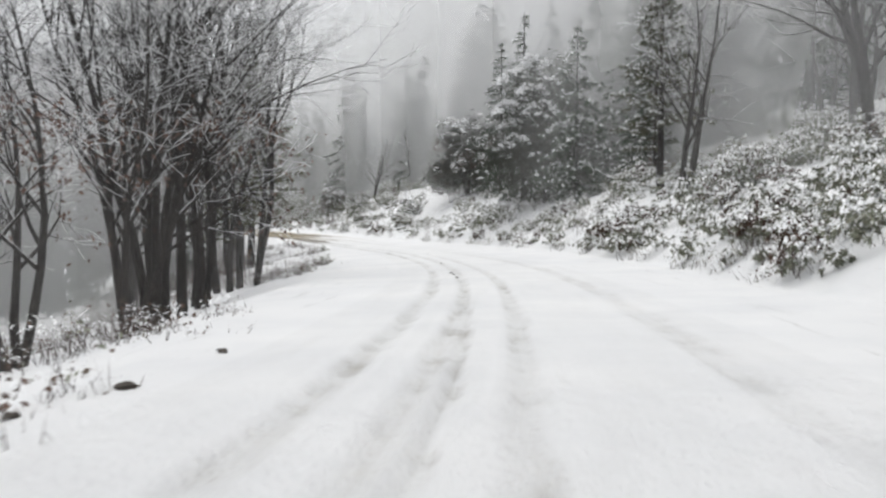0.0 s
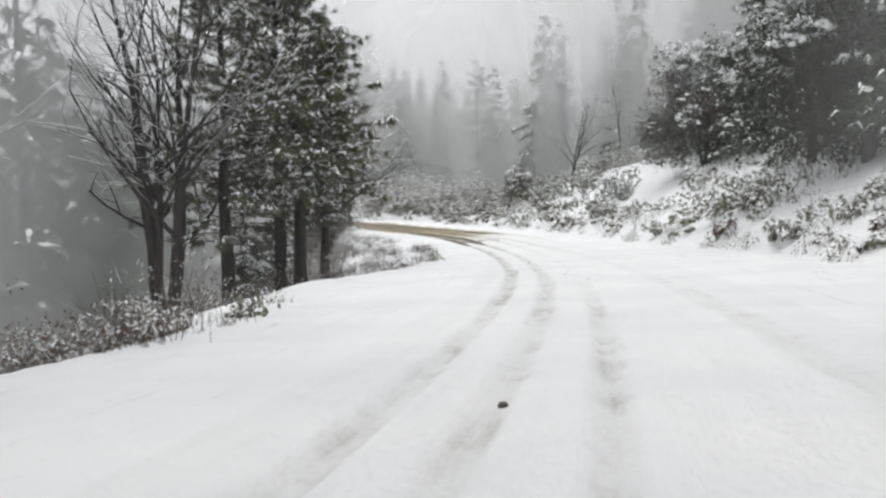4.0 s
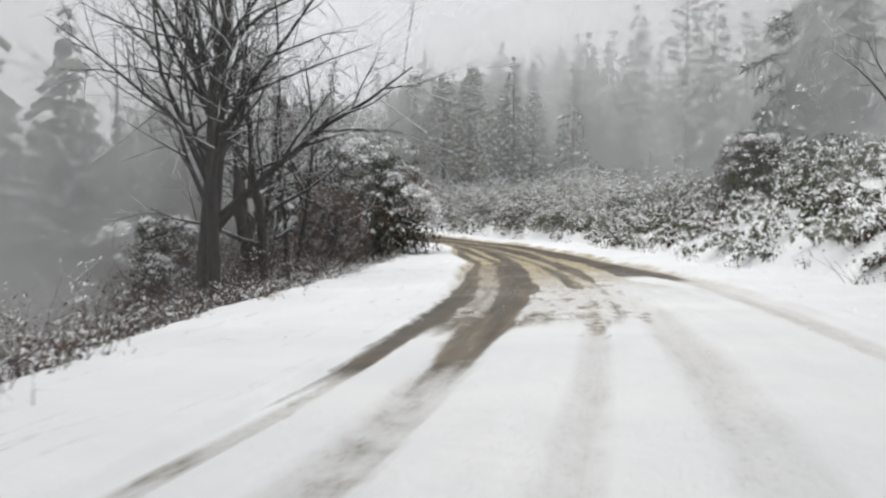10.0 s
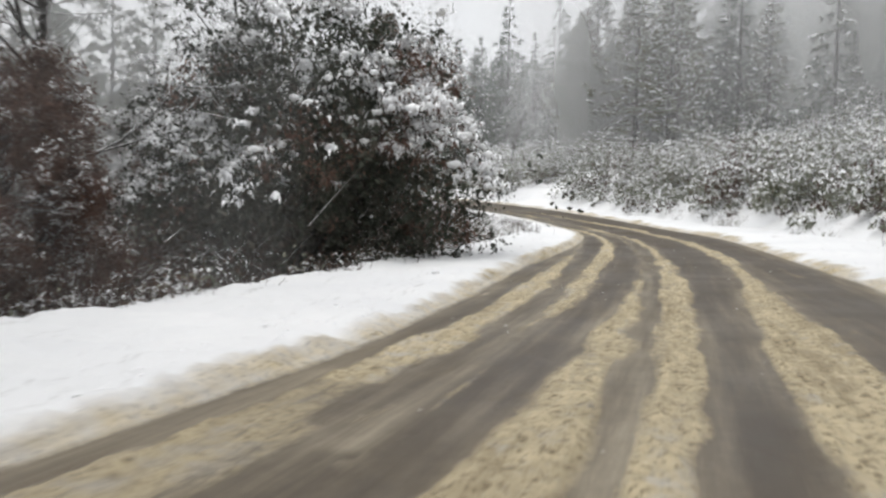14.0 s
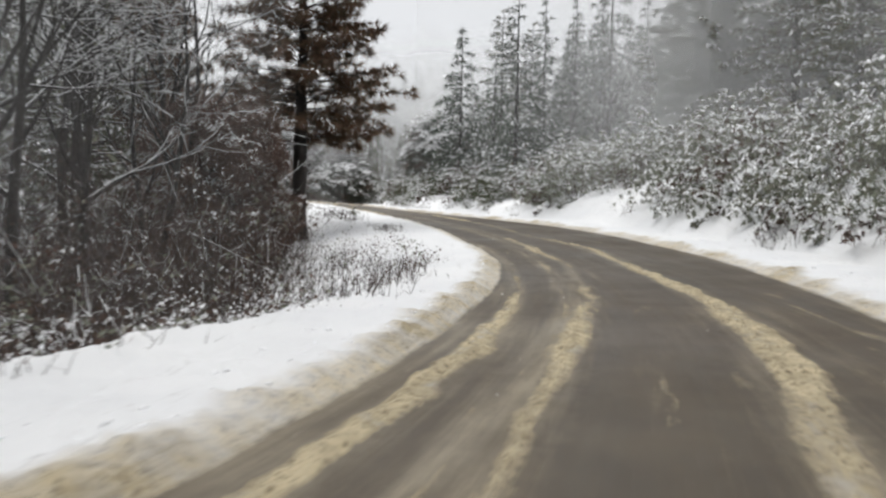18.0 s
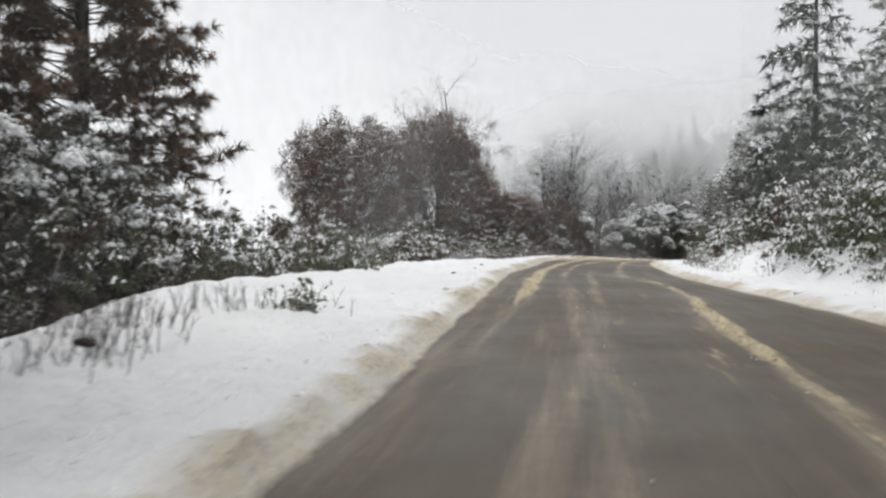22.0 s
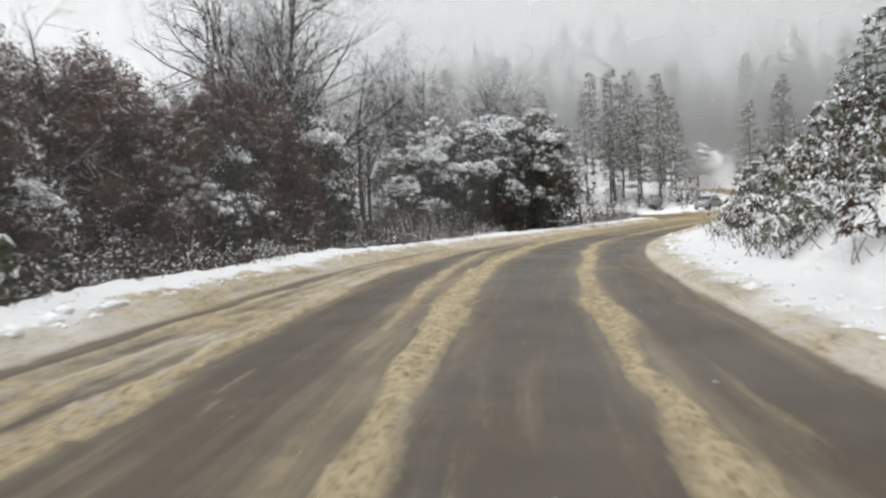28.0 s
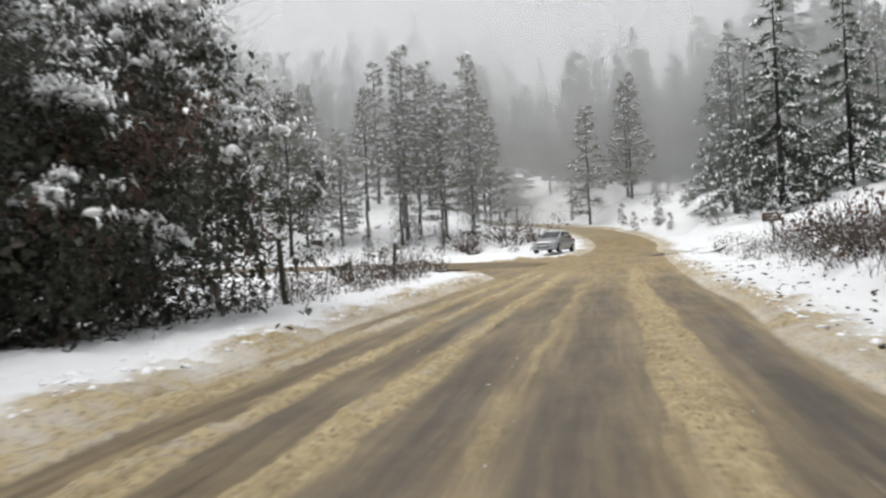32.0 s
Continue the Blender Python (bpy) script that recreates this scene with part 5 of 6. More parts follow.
lean_pine = pine(spot_ahead(92, -14), 91, 16, 4.5, 2.2, "slim pine on the snowy slope above the junction", group="slope pines", whorls=24, radius=0.17, snow=0.16, each=10)
slope_pine = pine(spot_ahead(97, -8), 93, 13, 1.6, 2.9, "bushy young pine on the snowy slope above the junction", group="slope pines", whorls=24, radius=0.14, snow=0.2, each=10)
hill = random.Random(7)
for i in range(230):
    u, v = 74 + 70 * hill.random() ** 1.3, hill.uniform(-70, 48)
    if abs(v - float(np.interp(u, (66, 78, 90, 102, 118, 134), (4.6, 4, 0.8, -5, -16, -30)))) < 5 or (u < 92 and v > -6) or (u < 112 and -2 < v < 14 and hill.random() < 0.45):
        continue
    copy_thing(hill.choice((lean_pine, lean_pine, slope_pine)), spot_ahead(u, v, hill.uniform(0, 360), hill.uniform(0.65, 1.15)))
for i in range(60):
    u, v = hill.uniform(96, 130), hill.uniform(-50, 32)
    if abs(v - float(np.interp(u, (90, 102, 118, 134), (0.8, -5, -16, -30)))) > 5:
        copy_thing(hill.choice((lean_pine, slope_pine)), spot_ahead(u, v, hill.uniform(0, 360), hill.uniform(0.75, 1.2)))
side_bare = bare_tree(spot(42.4, 11.6), 95, 11, 2, 0.16, "leafless tree with snowy twigs on the bank", group="bank trees", kids=(11, 5, 4))
repeat(side_bare, [spot(33, 15.5, 80, 1.1), spot(40, 19, 200, 1.0), spot(247, 33, 100, 1.0), spot(24, 14, 140, 1.0), spot(122, 14, 300, 0.75), spot(270, 17, 60, 1.0), spot(56, 20, 20, 1.0)])


# ---- woods at middle distance ----
wood = random.Random(19)
hill_fir, hill_tall, hill_pine, hill_bare = slim_copies(300)
for kinds, count, s0, s1, d0, d1, big in (((hill_fir, hill_tall, hill_pine, hill_bare), 60, 14, 146, 15, 42, 1.0), ((hill_fir, hill_tall, hill_pine), 46, 150, 212, 23, 48, 0.95), ((hill_fir, hill_tall, hill_pine, hill_bare), 40, 212, 318, 15, 46, 0.9),
                                          ((hill_bare, hill_bare, hill_bare, hill_fir), 36, 0, 125, -40, -16, 0.9), ((hill_bare, hill_bare), 9, 215, 250, -32, -18, 0.6), ((hill_bare, hill_pine, hill_bare), 40, 125, 205, -36, -18.5, 0.85), ((hill_bare, hill_bare), 12, 262, 312, -34, -19, 0.8)):
    for i in range(count):
        s, d = wood.uniform(s0, s1), d0 + (d1 - d0) * wood.random()
        if (90 < s < 112 and 0 < d < 19):
            continue
        copy_thing(wood.choice(kinds), spot(s, d, wood.uniform(0, 360), big * wood.uniform(0.7, 1.15)))


# ---- undergrowth, too much of it to count ----
GREEN = leaf_material("bush_leaf", (0.045, 0.060, 0.034), (0.080, 0.100, 0.055), (0.120, 0.135, 0.080), (0.130, 0.085, 0.058))
DULL = leaf_material("dull_scrub_leaf", (0.055, 0.036, 0.027), (0.095, 0.058, 0.042), (0.12, 0.068, 0.050), (0.06, 0.055, 0.036))


def brush(name, label, s, d, high, rng, stems, green, dull, white, leaf=0.15):
    """Low bushes: thin stems, leaves and the snow that lies on them, in one tangle."""
    x, y = to_world(s, d)
    foot = np.column_stack([x, y, ground(x, y)])
    n, k = len(s), stems
    f = np.repeat(foot, k, 0) + np.column_stack([rng.normal(0, 0.30, (n * k, 2)), np.full(n * k, -0.08)])
    h = np.repeat(high, k) * rng.uniform(0.5, 1.3, n * k)
    tip = f + np.column_stack([rng.normal(0, 0.45, n * k) * h, rng.normal(0, 0.45, n * k) * h, h])
    w = rng.normal(size=(n * k, 3)) * np.array((1, 1, 0))
    w /= np.linalg.norm(w, axis=1)[:, None]
    sh = Shape()
    sh.add(np.stack([f - w * 0.011, f + w * 0.011, tip], 1).reshape(-1, 3), np.arange(3 * n * k).reshape(-1, 3), 0)
    g = f + (tip - f) * rng.uniform(0.25, 0.75, n * k)[:, None]
    e = g + rng.normal(size=(n * k, 3)) * 0.28 * h[:, None]
    sh.add(np.stack([g - w * 0.006, g + w * 0.006, e], 1).reshape(-1, 3), np.arange(3 * n * k).reshape(-1, 3), 0)
    lit = rng.random(n * k) < 0.12 + 0.55 * white
    up = np.array((0, 0, 0.014))
    sh.add((np.stack([g - w * 0.010, g + w * 0.010, e], 1) + up)[lit].reshape(-1, 3), np.arange(3 * lit.sum()).reshape(-1, 3), 3)
    k = 7 if high.mean() < 1.6 else 12
    c = np.repeat(foot, k, 0) + np.column_stack([rng.normal(0, 0.36, (n * k, 2)) * np.repeat(high, k)[:, None], np.repeat(high, k) * rng.uniform(0.08, 0.95, n * k)])
    leaves(sh, c[rng.random(n * k) < green], rng, 13, leaf, leaf * 0.45, 0.18, 0.2, 1)
    leaves(sh, c[rng.random(n * k) < dull], rng, 8, leaf * 0.8, leaf * 0.4, 0.17, 0.2, 2)
    lying(sh, c[rng.random(n * k) < white] + np.array((0, 0, 0.09)), rng, 6, leaf * 1.0, leaf * 0.34, 0.17, 0.5, 3)
    tagged(part(name, sh, [TWIG, SCRUB, DULL, SNOW]), label, "undergrowth", kind="stuff")


def domes(name, label, s, d, size, tall, rng, each, white, ahead=False, leaf=SCRUB):
    """Rounded bushes: sprays of leaves over a lumpy dome, the upper ones under snow."""
    x, y = (END + s[:, None] * AHEAD + d[:, None] * RIGHT).T if ahead else to_world(s, d)
    foot = np.column_stack([x, y, ground(x, y) - 0.1])
    k = np.clip(60 * size**1.6, 12, 170).astype(int)
    b = np.repeat(np.arange(len(s)), k)
    n = len(b)
    f, z, r = rng.uniform(0, 6.28, n), rng.uniform(-0.08, 1, n), size[b]
    flat = np.sqrt(1 - np.clip(z, 0, 1) ** 2)
    lump = (1 + 0.22 * np.sin(3 * f + 5 * b) + 0.15 * np.sin(5 * f + 4 * z + b)) * rng.uniform(0.72, 1.06, n)
    way = np.column_stack([np.cos(f) * flat, np.sin(f) * flat, z])
    c = foot[b] + way * (r * lump)[:, None] * np.array((1, 1, tall)) + np.column_stack([0 * r, 0 * r, 0.12 + 0.15 * r])
    sh = Shape()
    q = rng.random(n) < 0.3
    w = rng.normal(size=(n, 3)) * np.array((0.008, 0.008, 0))
    g = foot[b] + rng.normal(size=(n, 3)) * np.array((0.1, 0.1, 0))
    sh.add(np.stack([g - w, g + w, c + way * 0.12], 1)[q].reshape(-1, 3), np.arange(3 * q.sum()).reshape(-1, 3), 0)
    green = np.random.default_rng(len(s)).random(len(s))[b] < 0.84
    for slot, pick in ((1, green), (2, ~green)):
        rosettes(sh, c[pick], way[pick], rng, each + 2, 0.14, 0.05, 0.45, slot)
    on = rng.random(n) < white * step(0.0, 0.75, z + 0.25 * np.sin(2.3 * f + b))
    lying(sh, c[on] + way[on] * 0.05 + np.array((0, 0, 0.05)), rng, 7, 0.17, 0.075, 0.09, 0.6, 3)
    tagged(part(name, sh, [TWIG, leaf, DULL, SNOW]), label, "undergrowth", kind="stuff")


def undergrowth():
    rng = np.random.default_rng(5)
    n = 1500
    s, q = rng.uniform(4, 352, n), rng.random(n)
    d = right_brush(s) - 0.1 + q**1.7 * 30
    x, y = to_world(s, d)
    keep = rough2(x, y, 5.0, 71) > -0.12 - 0.5 * (d < right_brush(s) + 1.3)
    keep &= ~((np.abs(s - 101) < 11) & (d < 15) & (d > 8.6) & (rng.random(n) < 0.95))
    keep &= ~((np.abs(s - 46) < 4.5) & (d < 11.5) & (d > 8) & (rng.random(n) < 0.8))
    keep &= (rng.random(n) < 0.35) | (s < 148) | (s > 214)
    s, d = s[keep], d[keep]
    mound = step(150, 165, s) * step(214, 200, s)
    high = rng.uniform(0.4, 1.25, len(s)) * (1 + 0.4 * mound + 0.5 * step(240, 250, s) * step(300, 285, s)) * (1 + 0.03 * (d - right_brush(s))) * np.where(d < right_brush(s) + 1.0, 0.55, 1)
    brush("undergrowth", "grey-green snow-dusted scrub on the cut bank", s, d, high, rng, 14, 0.25, 0.3, 0.34, 0.105)
    n = 2300
    s, q = rng.uniform(4, 298, n), rng.random(n)
    d = right_brush(s) + 0.35 + q**1.5 * 22
    x, y = to_world(s, d)
    keep = rough2(x, y, 5.0, 71) > 0.02 - 0.1 * step(150, 160, s) * step(214, 205, s) - 0.12 * step(164, 172, s) * step(214, 205, s) - 0.25 * step(50, 40, s)
    keep &= ~((np.abs(s - 101) < 11) & (d < 15) & (d > 8.6)) & ~((np.abs(s - 46) < 4.5) & (d < 11.5) & (d > 8))
    s, d = s[keep], d[keep]
    low = np.where(d < right_brush(s) + 1.2, 0.7, 1.0) * (1 + 0.02 * (d - right_brush(s)))
    domes("undergrowth", "rounded grey-green scrub dusted with snow on the cut bank", s, d, (0.28 + 0.95 * rng.random(len(s)) ** 1.8) * low, 0.9, rng, 12, 0.6)
    n = 190
    s = rng.uniform(14, 46, n)
    d = right_brush(s) + 0.3 + rng.random(n) * 12
    domes("undergrowth", "low grey scrub half buried in snow on the cut bank", s, d, rng.uniform(0.35, 0.95, n), 0.75, rng, 12, 0.6)
    n = 150
    s = rng.uniform(112, 152, n)
    d = right_brush(s) + 0.2 + rng.random(n) ** 1.3 * 7
    domes("undergrowth", "snow-dusted grey-green scrub along the foot of the cut bank", s, d, rng.uniform(0.35, 1.0, n) * (0.6 + 0.4 * step(0, 2, d - right_brush(s))), 1.0, rng, 13, 0.5)
    n = 90
    s = rng.uniform(100, 165, n)
    d = right_brush(s) + 1.6 + rng.random(n) * 14
    domes("bushes", "dark green bushes with clumps of snow on the cut bank", s, d, rng.uniform(0.6, 1.7, n) * step(0, 2.5, d - right_brush(s)), 1.15, rng, 14, 0.32, leaf=GREEN)
    n = 230
    s = rng.uniform(150, 214, n)
    d = right_brush(s) + 0.9 + rng.random(n) * 13
    x, y = to_world(s, d)
    keep = rough2(x, y, 5.0, 71) > -0.05 - 0.2 * step(164, 172, s)
    s, d, n = s[keep], d[keep], keep.sum()
    domes("bushes", "dense rounded grey-green bushes dusted with snow", s, d, rng.uniform(0.9, 2.6, n) * step(0, 2.5, d - right_brush(s) + 0.8), 1.2, rng, 11, 0.5)
    n = 190
    s = rng.uniform(210, 294, n)
    d = right_brush(s) + 0.6 + rng.random(n) * 9
    domes("bushes", "dense rounded grey-green bushes dusted with snow", s, d, rng.uniform(0.7, 1.8, n) * step(0, 2.5, d - right_brush(s) + 0.9), 1.15, rng, 13, 0.3, leaf=GREEN)
    n = 210
    s = rng.uniform(212, 272, n)
    d = left_brush(s) - 1.2 - rng.random(n) * 13
    size = rng.uniform(0.9, 2.1, n) * (0.55 + 0.45 * step(0.8, 3.5, left_brush(s) - d))
    # bushes about here take a paler leaf: haze put into their colour
    grey = np.abs(s + rng.normal(0, 3, n) - 232) < 7
    domes("bushes", "grey-brown bushes with snow on the slope below the verge", s[grey], d[grey], size[grey], 1.2, rng, 13, 0.27)
    domes("bushes", "dense green bushes with clumps of snow on the slope below the verge", s[~grey], d[~grey], size[~grey], 1.3, rng, 14, 0.2, leaf=GREEN)
    n = 150
    u, v = rng.uniform(64, 112, n), rng.uniform(-45, 16, n)
    keep = np.abs(v - np.interp(u, (54, 66, 78, 90, 102, 118), (3.1, 4.6, 4, 0.8, -5, -16))) > 5.5
    domes("bushes", "brown and green scrub on the snowy slope above the junction", u[keep], v[keep], rng.uniform(0.3, 0.9, keep.sum()), 1.1, rng, 8, 0.4, True)
    n = 560
    s, d = rng.uniform(117, 134, n), -12.6 - rng.random(n) * 11
    brush("thicket", "dense dark thicket of bare twigs and dead leaves", s, d, rng.uniform(1.2, 4.0, n), rng, 20, 0.05, 0.6, 0.16, 0.12)
    n = 330
    s, d = rng.uniform(52, 126, n), -11.0 - rng.random(n) * 11
    brush("thicket", "misty bare brush behind the roadside trees", s, d, rng.uniform(0.8, 2.4, n), rng, 17, 0.05, 0.45, 0.3, 0.13)
    n = 420
    s = rng.uniform(292, 340, n)
    d = right_brush(s) + 0.6 + rng.random(n) ** 1.4 * 11
    brush("undergrowth", "bare pinkish-brown twiggy scrub with snow beside the road", s, d, rng.uniform(0.45, 1.5, n) * (0.6 + 0.4 * step(0.5, 2.5, d - right_brush(s))), rng, 26, 0.04, 0.34, 0.5, 0.09)
    n = 320
    s, d = rng.uniform(284, 305, n), -10.0 - rng.random(n) * 11
    brush("thicket", "dense dark thicket of bare twigs and dead leaves", s, d, rng.uniform(1.0, 3.0, n), rng, 17, 0.1, 0.55, 0.16, 0.11)
    n = 3300
    s, q = rng.uniform(3, 336, n), rng.random(n)
    d = left_brush(s) + 0.1 - q**1.5 * 13
    x, y = to_world(s, d)
    keep = rough2(x, y, 4.0, 73) > np.where(s < 112, 0.0, -0.4)
    keep &= ~((s > 191.5) & (s < 232) & (d > np.where(s < 202, -7.4, -9.6))) & ~((s > 314) & (d < -9.0))
    s, d = s[keep], d[keep]
    high = rng.uniform(0.3, 0.95, len(s)) * np.where(s < 112, 0.8, 1) * (1 + 0.6 * step(118, 126, s) * step(205, 195, s) * step(1.5, 3.5, left_brush(s) - d) - 0.35 * step(160, 172, s) * step(204, 196, s) * step(3.5, 1.5, left_brush(s) - d) + 0.7 * step(235, 245, s)) * np.where(d > left_brush(s) - 1.3, 0.5, 1)
    brush("undergrowth", "brown tangled brush with snow below the verge", s, d, high, rng, 20, 0.05, 0.34, 0.26, 0.10)
    n = 1700
    s = 127 + 77 * rng.random(n) ** 0.8
    d = left_brush(s) - 2.4 - 1.6 * step(160, 172, s) - rng.random(n) * 15
    brush("thicket", "dense dark thicket of bare twigs and dead leaves", s, d, rng.uniform(1.0, 3.0, n) + 3.4 * rng.random(n) ** 2 * step(3, 7, left_brush(s) - d), rng, 17, 0.05, 0.55, 0.14, 0.10)
    n = 260
    s, d = rng.uniform(208, 268, n), -9.8 - rng.random(n) * 13
    brush("thicket", "snowy scrub on the slope below the verge", s, d, rng.uniform(1.3, 3.4, n), rng, 12, 0.55, 0.4, 0.45, 0.15)


undergrowth()


def far_fir(rng, height):
    """A distant conifer: a trunk and whorls of ragged, hanging boughs."""
    rows = 17
    f = np.repeat((np.arange(rows) + 0.3) / rows, 7) + rng.uniform(-0.02, 0.02, rows * 7)
    n = len(f)
    a, r = rng.uniform(0, 6.28, n), height * 0.25 * (1 - f) ** 0.85 * rng.uniform(0.6, 1.2, n) + 0.15
    z = height * (0.13 + 0.86 * f)
    out, side = np.column_stack([np.cos(a), np.sin(a)]), np.column_stack([-np.sin(a), np.cos(a)])
    w = (0.20 * r + 0.22)[:, None]

    def at(k, across, down):
        return np.column_stack([out * (r * k)[:, None] + side * w * across, z - r * down])

    v = np.stack([at(0, 0, 0), at(0.45, 1.0, 0.30), at(1.0, 0.25, 0.45), at(0.95, -0.5, 0.62), at(0.5, -1.0, 0.22), at(0.55, 0, 0.08)], 1)
    i = np.arange(n)[:, None] * 6
    faces = np.stack([i + [0, 1, 5], i + [1, 2, 5], i + [2, 3, 5], i + [3, 4, 5], i + [4, 0, 5]], 1).reshape(-1, 3)
    k = np.arange(6) * math.pi / 3
    trunk = np.concatenate([np.column_stack([np.cos(k), np.sin(k), 0 * k]) * height * 0.013, [(0, 0, height)]])
    ring = np.array([[j, (j + 1) % 6, 6] for j in range(6)])
    white = v[:, [0, 1, 2, 4, 5]] * np.array((0.9, 0.9, 1)) + np.array((0, 0, 0.07 * height / 15))
    i = np.arange(n)[rng.random(n) < 0.3][:, None] * 5
    snow = np.stack([i + [0, 1, 4], i + [1, 2, 4], i + [3, 0, 4]], 1).reshape(-1, 3)
    return (trunk, ring), (v.reshape(-1, 3), faces), (white.reshape(-1, 3), snow)


def far_woods():
    """Conifers far up the hillsides, beyond counting in the mist."""
    rng = np.random.default_rng(11)
    kinds = [far_fir(rng, h) for h in (13, 15, 17, 20)]
    shapes = Shape()
    n = 320
    s, d = rng.uniform(20, 320, n), rng.uniform(34, 95, n)
    x, y = to_world(s, d)
    more = END + rng.uniform(100, 210, 380)[:, None] * AHEAD + rng.uniform(-120, 75, 380)[:, None] * RIGHT
    x, y = np.r_[x, more[:, 0]], np.r_[y, more[:, 1]]
    below = to_world(rng.uniform(25, 200, 210), -rng.uniform(26, 70, 210))
    x, y = np.r_[x, below[0]], np.r_[y, below[1]]
    away = np.abs(road_place(x, y)[1])
    for px, py, h, far in zip(x, y, ground(x, y), away):
        if far < 12:
            continue
        t, q = rng.uniform(0, 6.28), rng.uniform(0.7, 1.2)
        m = np.array([[math.cos(t), -math.sin(t), 0], [math.sin(t), math.cos(t), 0], [0, 0, 1]]) * q
        for slot, (v, f) in enumerate(kinds[rng.integers(0, len(kinds))]):
            shapes.add(v @ m.T + np.array((px, py, h - 0.2)), f, slot)
    tagged(part("far_woods", shapes, [PINE_BARK, FIR, SNOW]), "conifer woods fading into mist up the hillside", "woods", kind="stuff")


far_woods()


# ---- mist hanging between the trees, and near sheets for windscreen glare ----
def veil(points, low, high, mat, thick=1.0):
    p = np.array(points, float)
    z = ground(p[:, 0], p[:, 1])
    sh = Shape()
    v = np.concatenate([np.column_stack([p, z + low]), np.column_stack([p, np.full(len(p), z.max() + high)])])
    n = len(p)
    i = np.arange(n - 1)
    sh.add(v, np.stack([i, i + 1, i + n + 1, i + n], 1))
    me = sh.mesh("mist", mat)
    a = me.attributes.new("thick", "FLOAT", "POINT")
    a.data.foreach_set("value", np.tile(np.broadcast_to(thick, n), 2).astype(np.float32))
    tagged(part("mist", me, mat), "grey mist drifting between the trees", "mist", kind="stuff")


for d, s0, s1, a in ((17, 30, 262, 0.24), (28, 0, 272, 0.38), (46, -10, 285, 0.5), (85, -30, 300, 0.85)):
    s = np.arange(s0, s1, 4.0)
    veil(np.column_stack(to_world(s, np.full(len(s), float(d)))), -2, 38, mist_material("mist", a, 0.7, 0.35), np.interp(s, (60, 120, 165, 185, 230, 400), (2.1, 2.0, 1.5, 0.85, 0.8, 1.0)) * step(s0, s0 + 20, s) * step(s1, s1 - 45, s))
# thin sheet close to the road lifts the darks, imitating windscreen glare over mist
s = np.arange(10, 320, 4.0)
veil(np.column_stack(to_world(s, np.full(len(s), 8.4))), -2, 38, mist_material("mist", 0.16, 0.7, 0.35), np.interp(s, (10, 30, 80, 130, 160, 215, 270, 319), (0, 0.25, 0.35, 0.7, 1.0, 0.9, 0.6, 0)))
# the same on the valley side: added pale layer for glare as well as haze
s = np.arange(-5, 335, 4.0)
veil(np.column_stack(to_world(s, np.full(len(s), -8.8))), -2, 30, mist_material("valley_mist", 0.12, 0.8, 0.3), np.interp(s, (0, 110, 135, 180, 195, 226, 236, 246, 262, 300, 334), (0.3, 0.3, 0.7, 0.7, 0.3, 0.3, 1.2, 0.8, 0.5, 0.6, 0)))
for d, s0, s1, a in ((-17, -5, 210, 0.45), (-34, -15, 190, 0.55)):
    s = np.arange(s0, s1, 4.0)
    veil(np.column_stack(to_world(s, np.full(len(s), float(d)))), -2, 30, mist_material("valley_mist", a, 0.8, 0.3), step(s1, s1 - 45, s))
_, line = glide([(-40, -60), (-75, 60), (-120, 112), (-185, 140), (-262, 178), (-325, 240), (-370, 340)], 5.0)
veil(line, -3, 40, mist_material("valley_mist", 0.75, 0.9, 0.2))
_, line = glide([(-60, -80), (-110, 40), (-170, 80), (-290, 120), (-390, 200), (-450, 330)], 5.0)
veil(line, -3, 50, mist_material("valley_mist", 0.95, 1.0, 0.2))
for side, first_s, last_s, gap, a in ((1, 30, 132, 32, 0.48), (1, 156, 230, 50, 0.30), (-1, 40, 150, 60, 0.20)):
    for s in np.arange(first_s, last_s, gap):
        d = side * np.arange(6.0, 62, 4.0)
        veil(np.column_stack(to_world(np.full(len(d), s), d)), -2, 30, mist_material("slope_mist", a * float(np.interp(s * side, (30, 62, 94), (0.4, 0.7, 1.0))), 0.7, 0.3), step(6, 13, np.abs(d)) * step(62, 50, np.abs(d)))
for u, a in ((74, 0.22), (100, 0.46), (136, 0.64)):
    v = np.arange(-110, 50, 5.0)
    veil(END + u * AHEAD + v[:, None] * RIGHT, -2, 36, mist_material("mist", min(a * 1.4, 0.95), 0.35, 0.5), step(-110, -70, v) * step(44, 20, v))


# ---- things at the junction and small things on the verges ----
PAINT = plain("silver_paint", (0.42, 0.43, 0.44), 0.3, 0.75, 0.15, 3.0)
GLASS = plain("car_glass", (0.015, 0.018, 0.02), 0.06, 0.0, 0.1)
RUBBER = plain("tyre_rubber", (0.02, 0.02, 0.02), 0.8)
METAL = plain("rim_metal", (0.35, 0.35, 0.36), 0.35, 0.9)
LAMP = plain("lamp_glass", (0.55, 0.56, 0.58), 0.12, 0.2, 0.1)
BLACK = plain("black_plastic", (0.02, 0.02, 0.022), 0.5)
WHITE = plain("white_plate", (0.6, 0.6, 0.58), 0.5)
WOOD = bark_material("weathered_wood", (0.030, 0.024, 0.019), (0.10, 0.082, 0.065), 11.0)
BOARD = bark_material("sign_board", (0.07, 0.045, 0.032), (0.15, 0.10, 0.075), 9.0)
STONE = plain("dark_clod", (0.07, 0.06, 0.05), 0.9, 0.0, 0.6, 9.0)


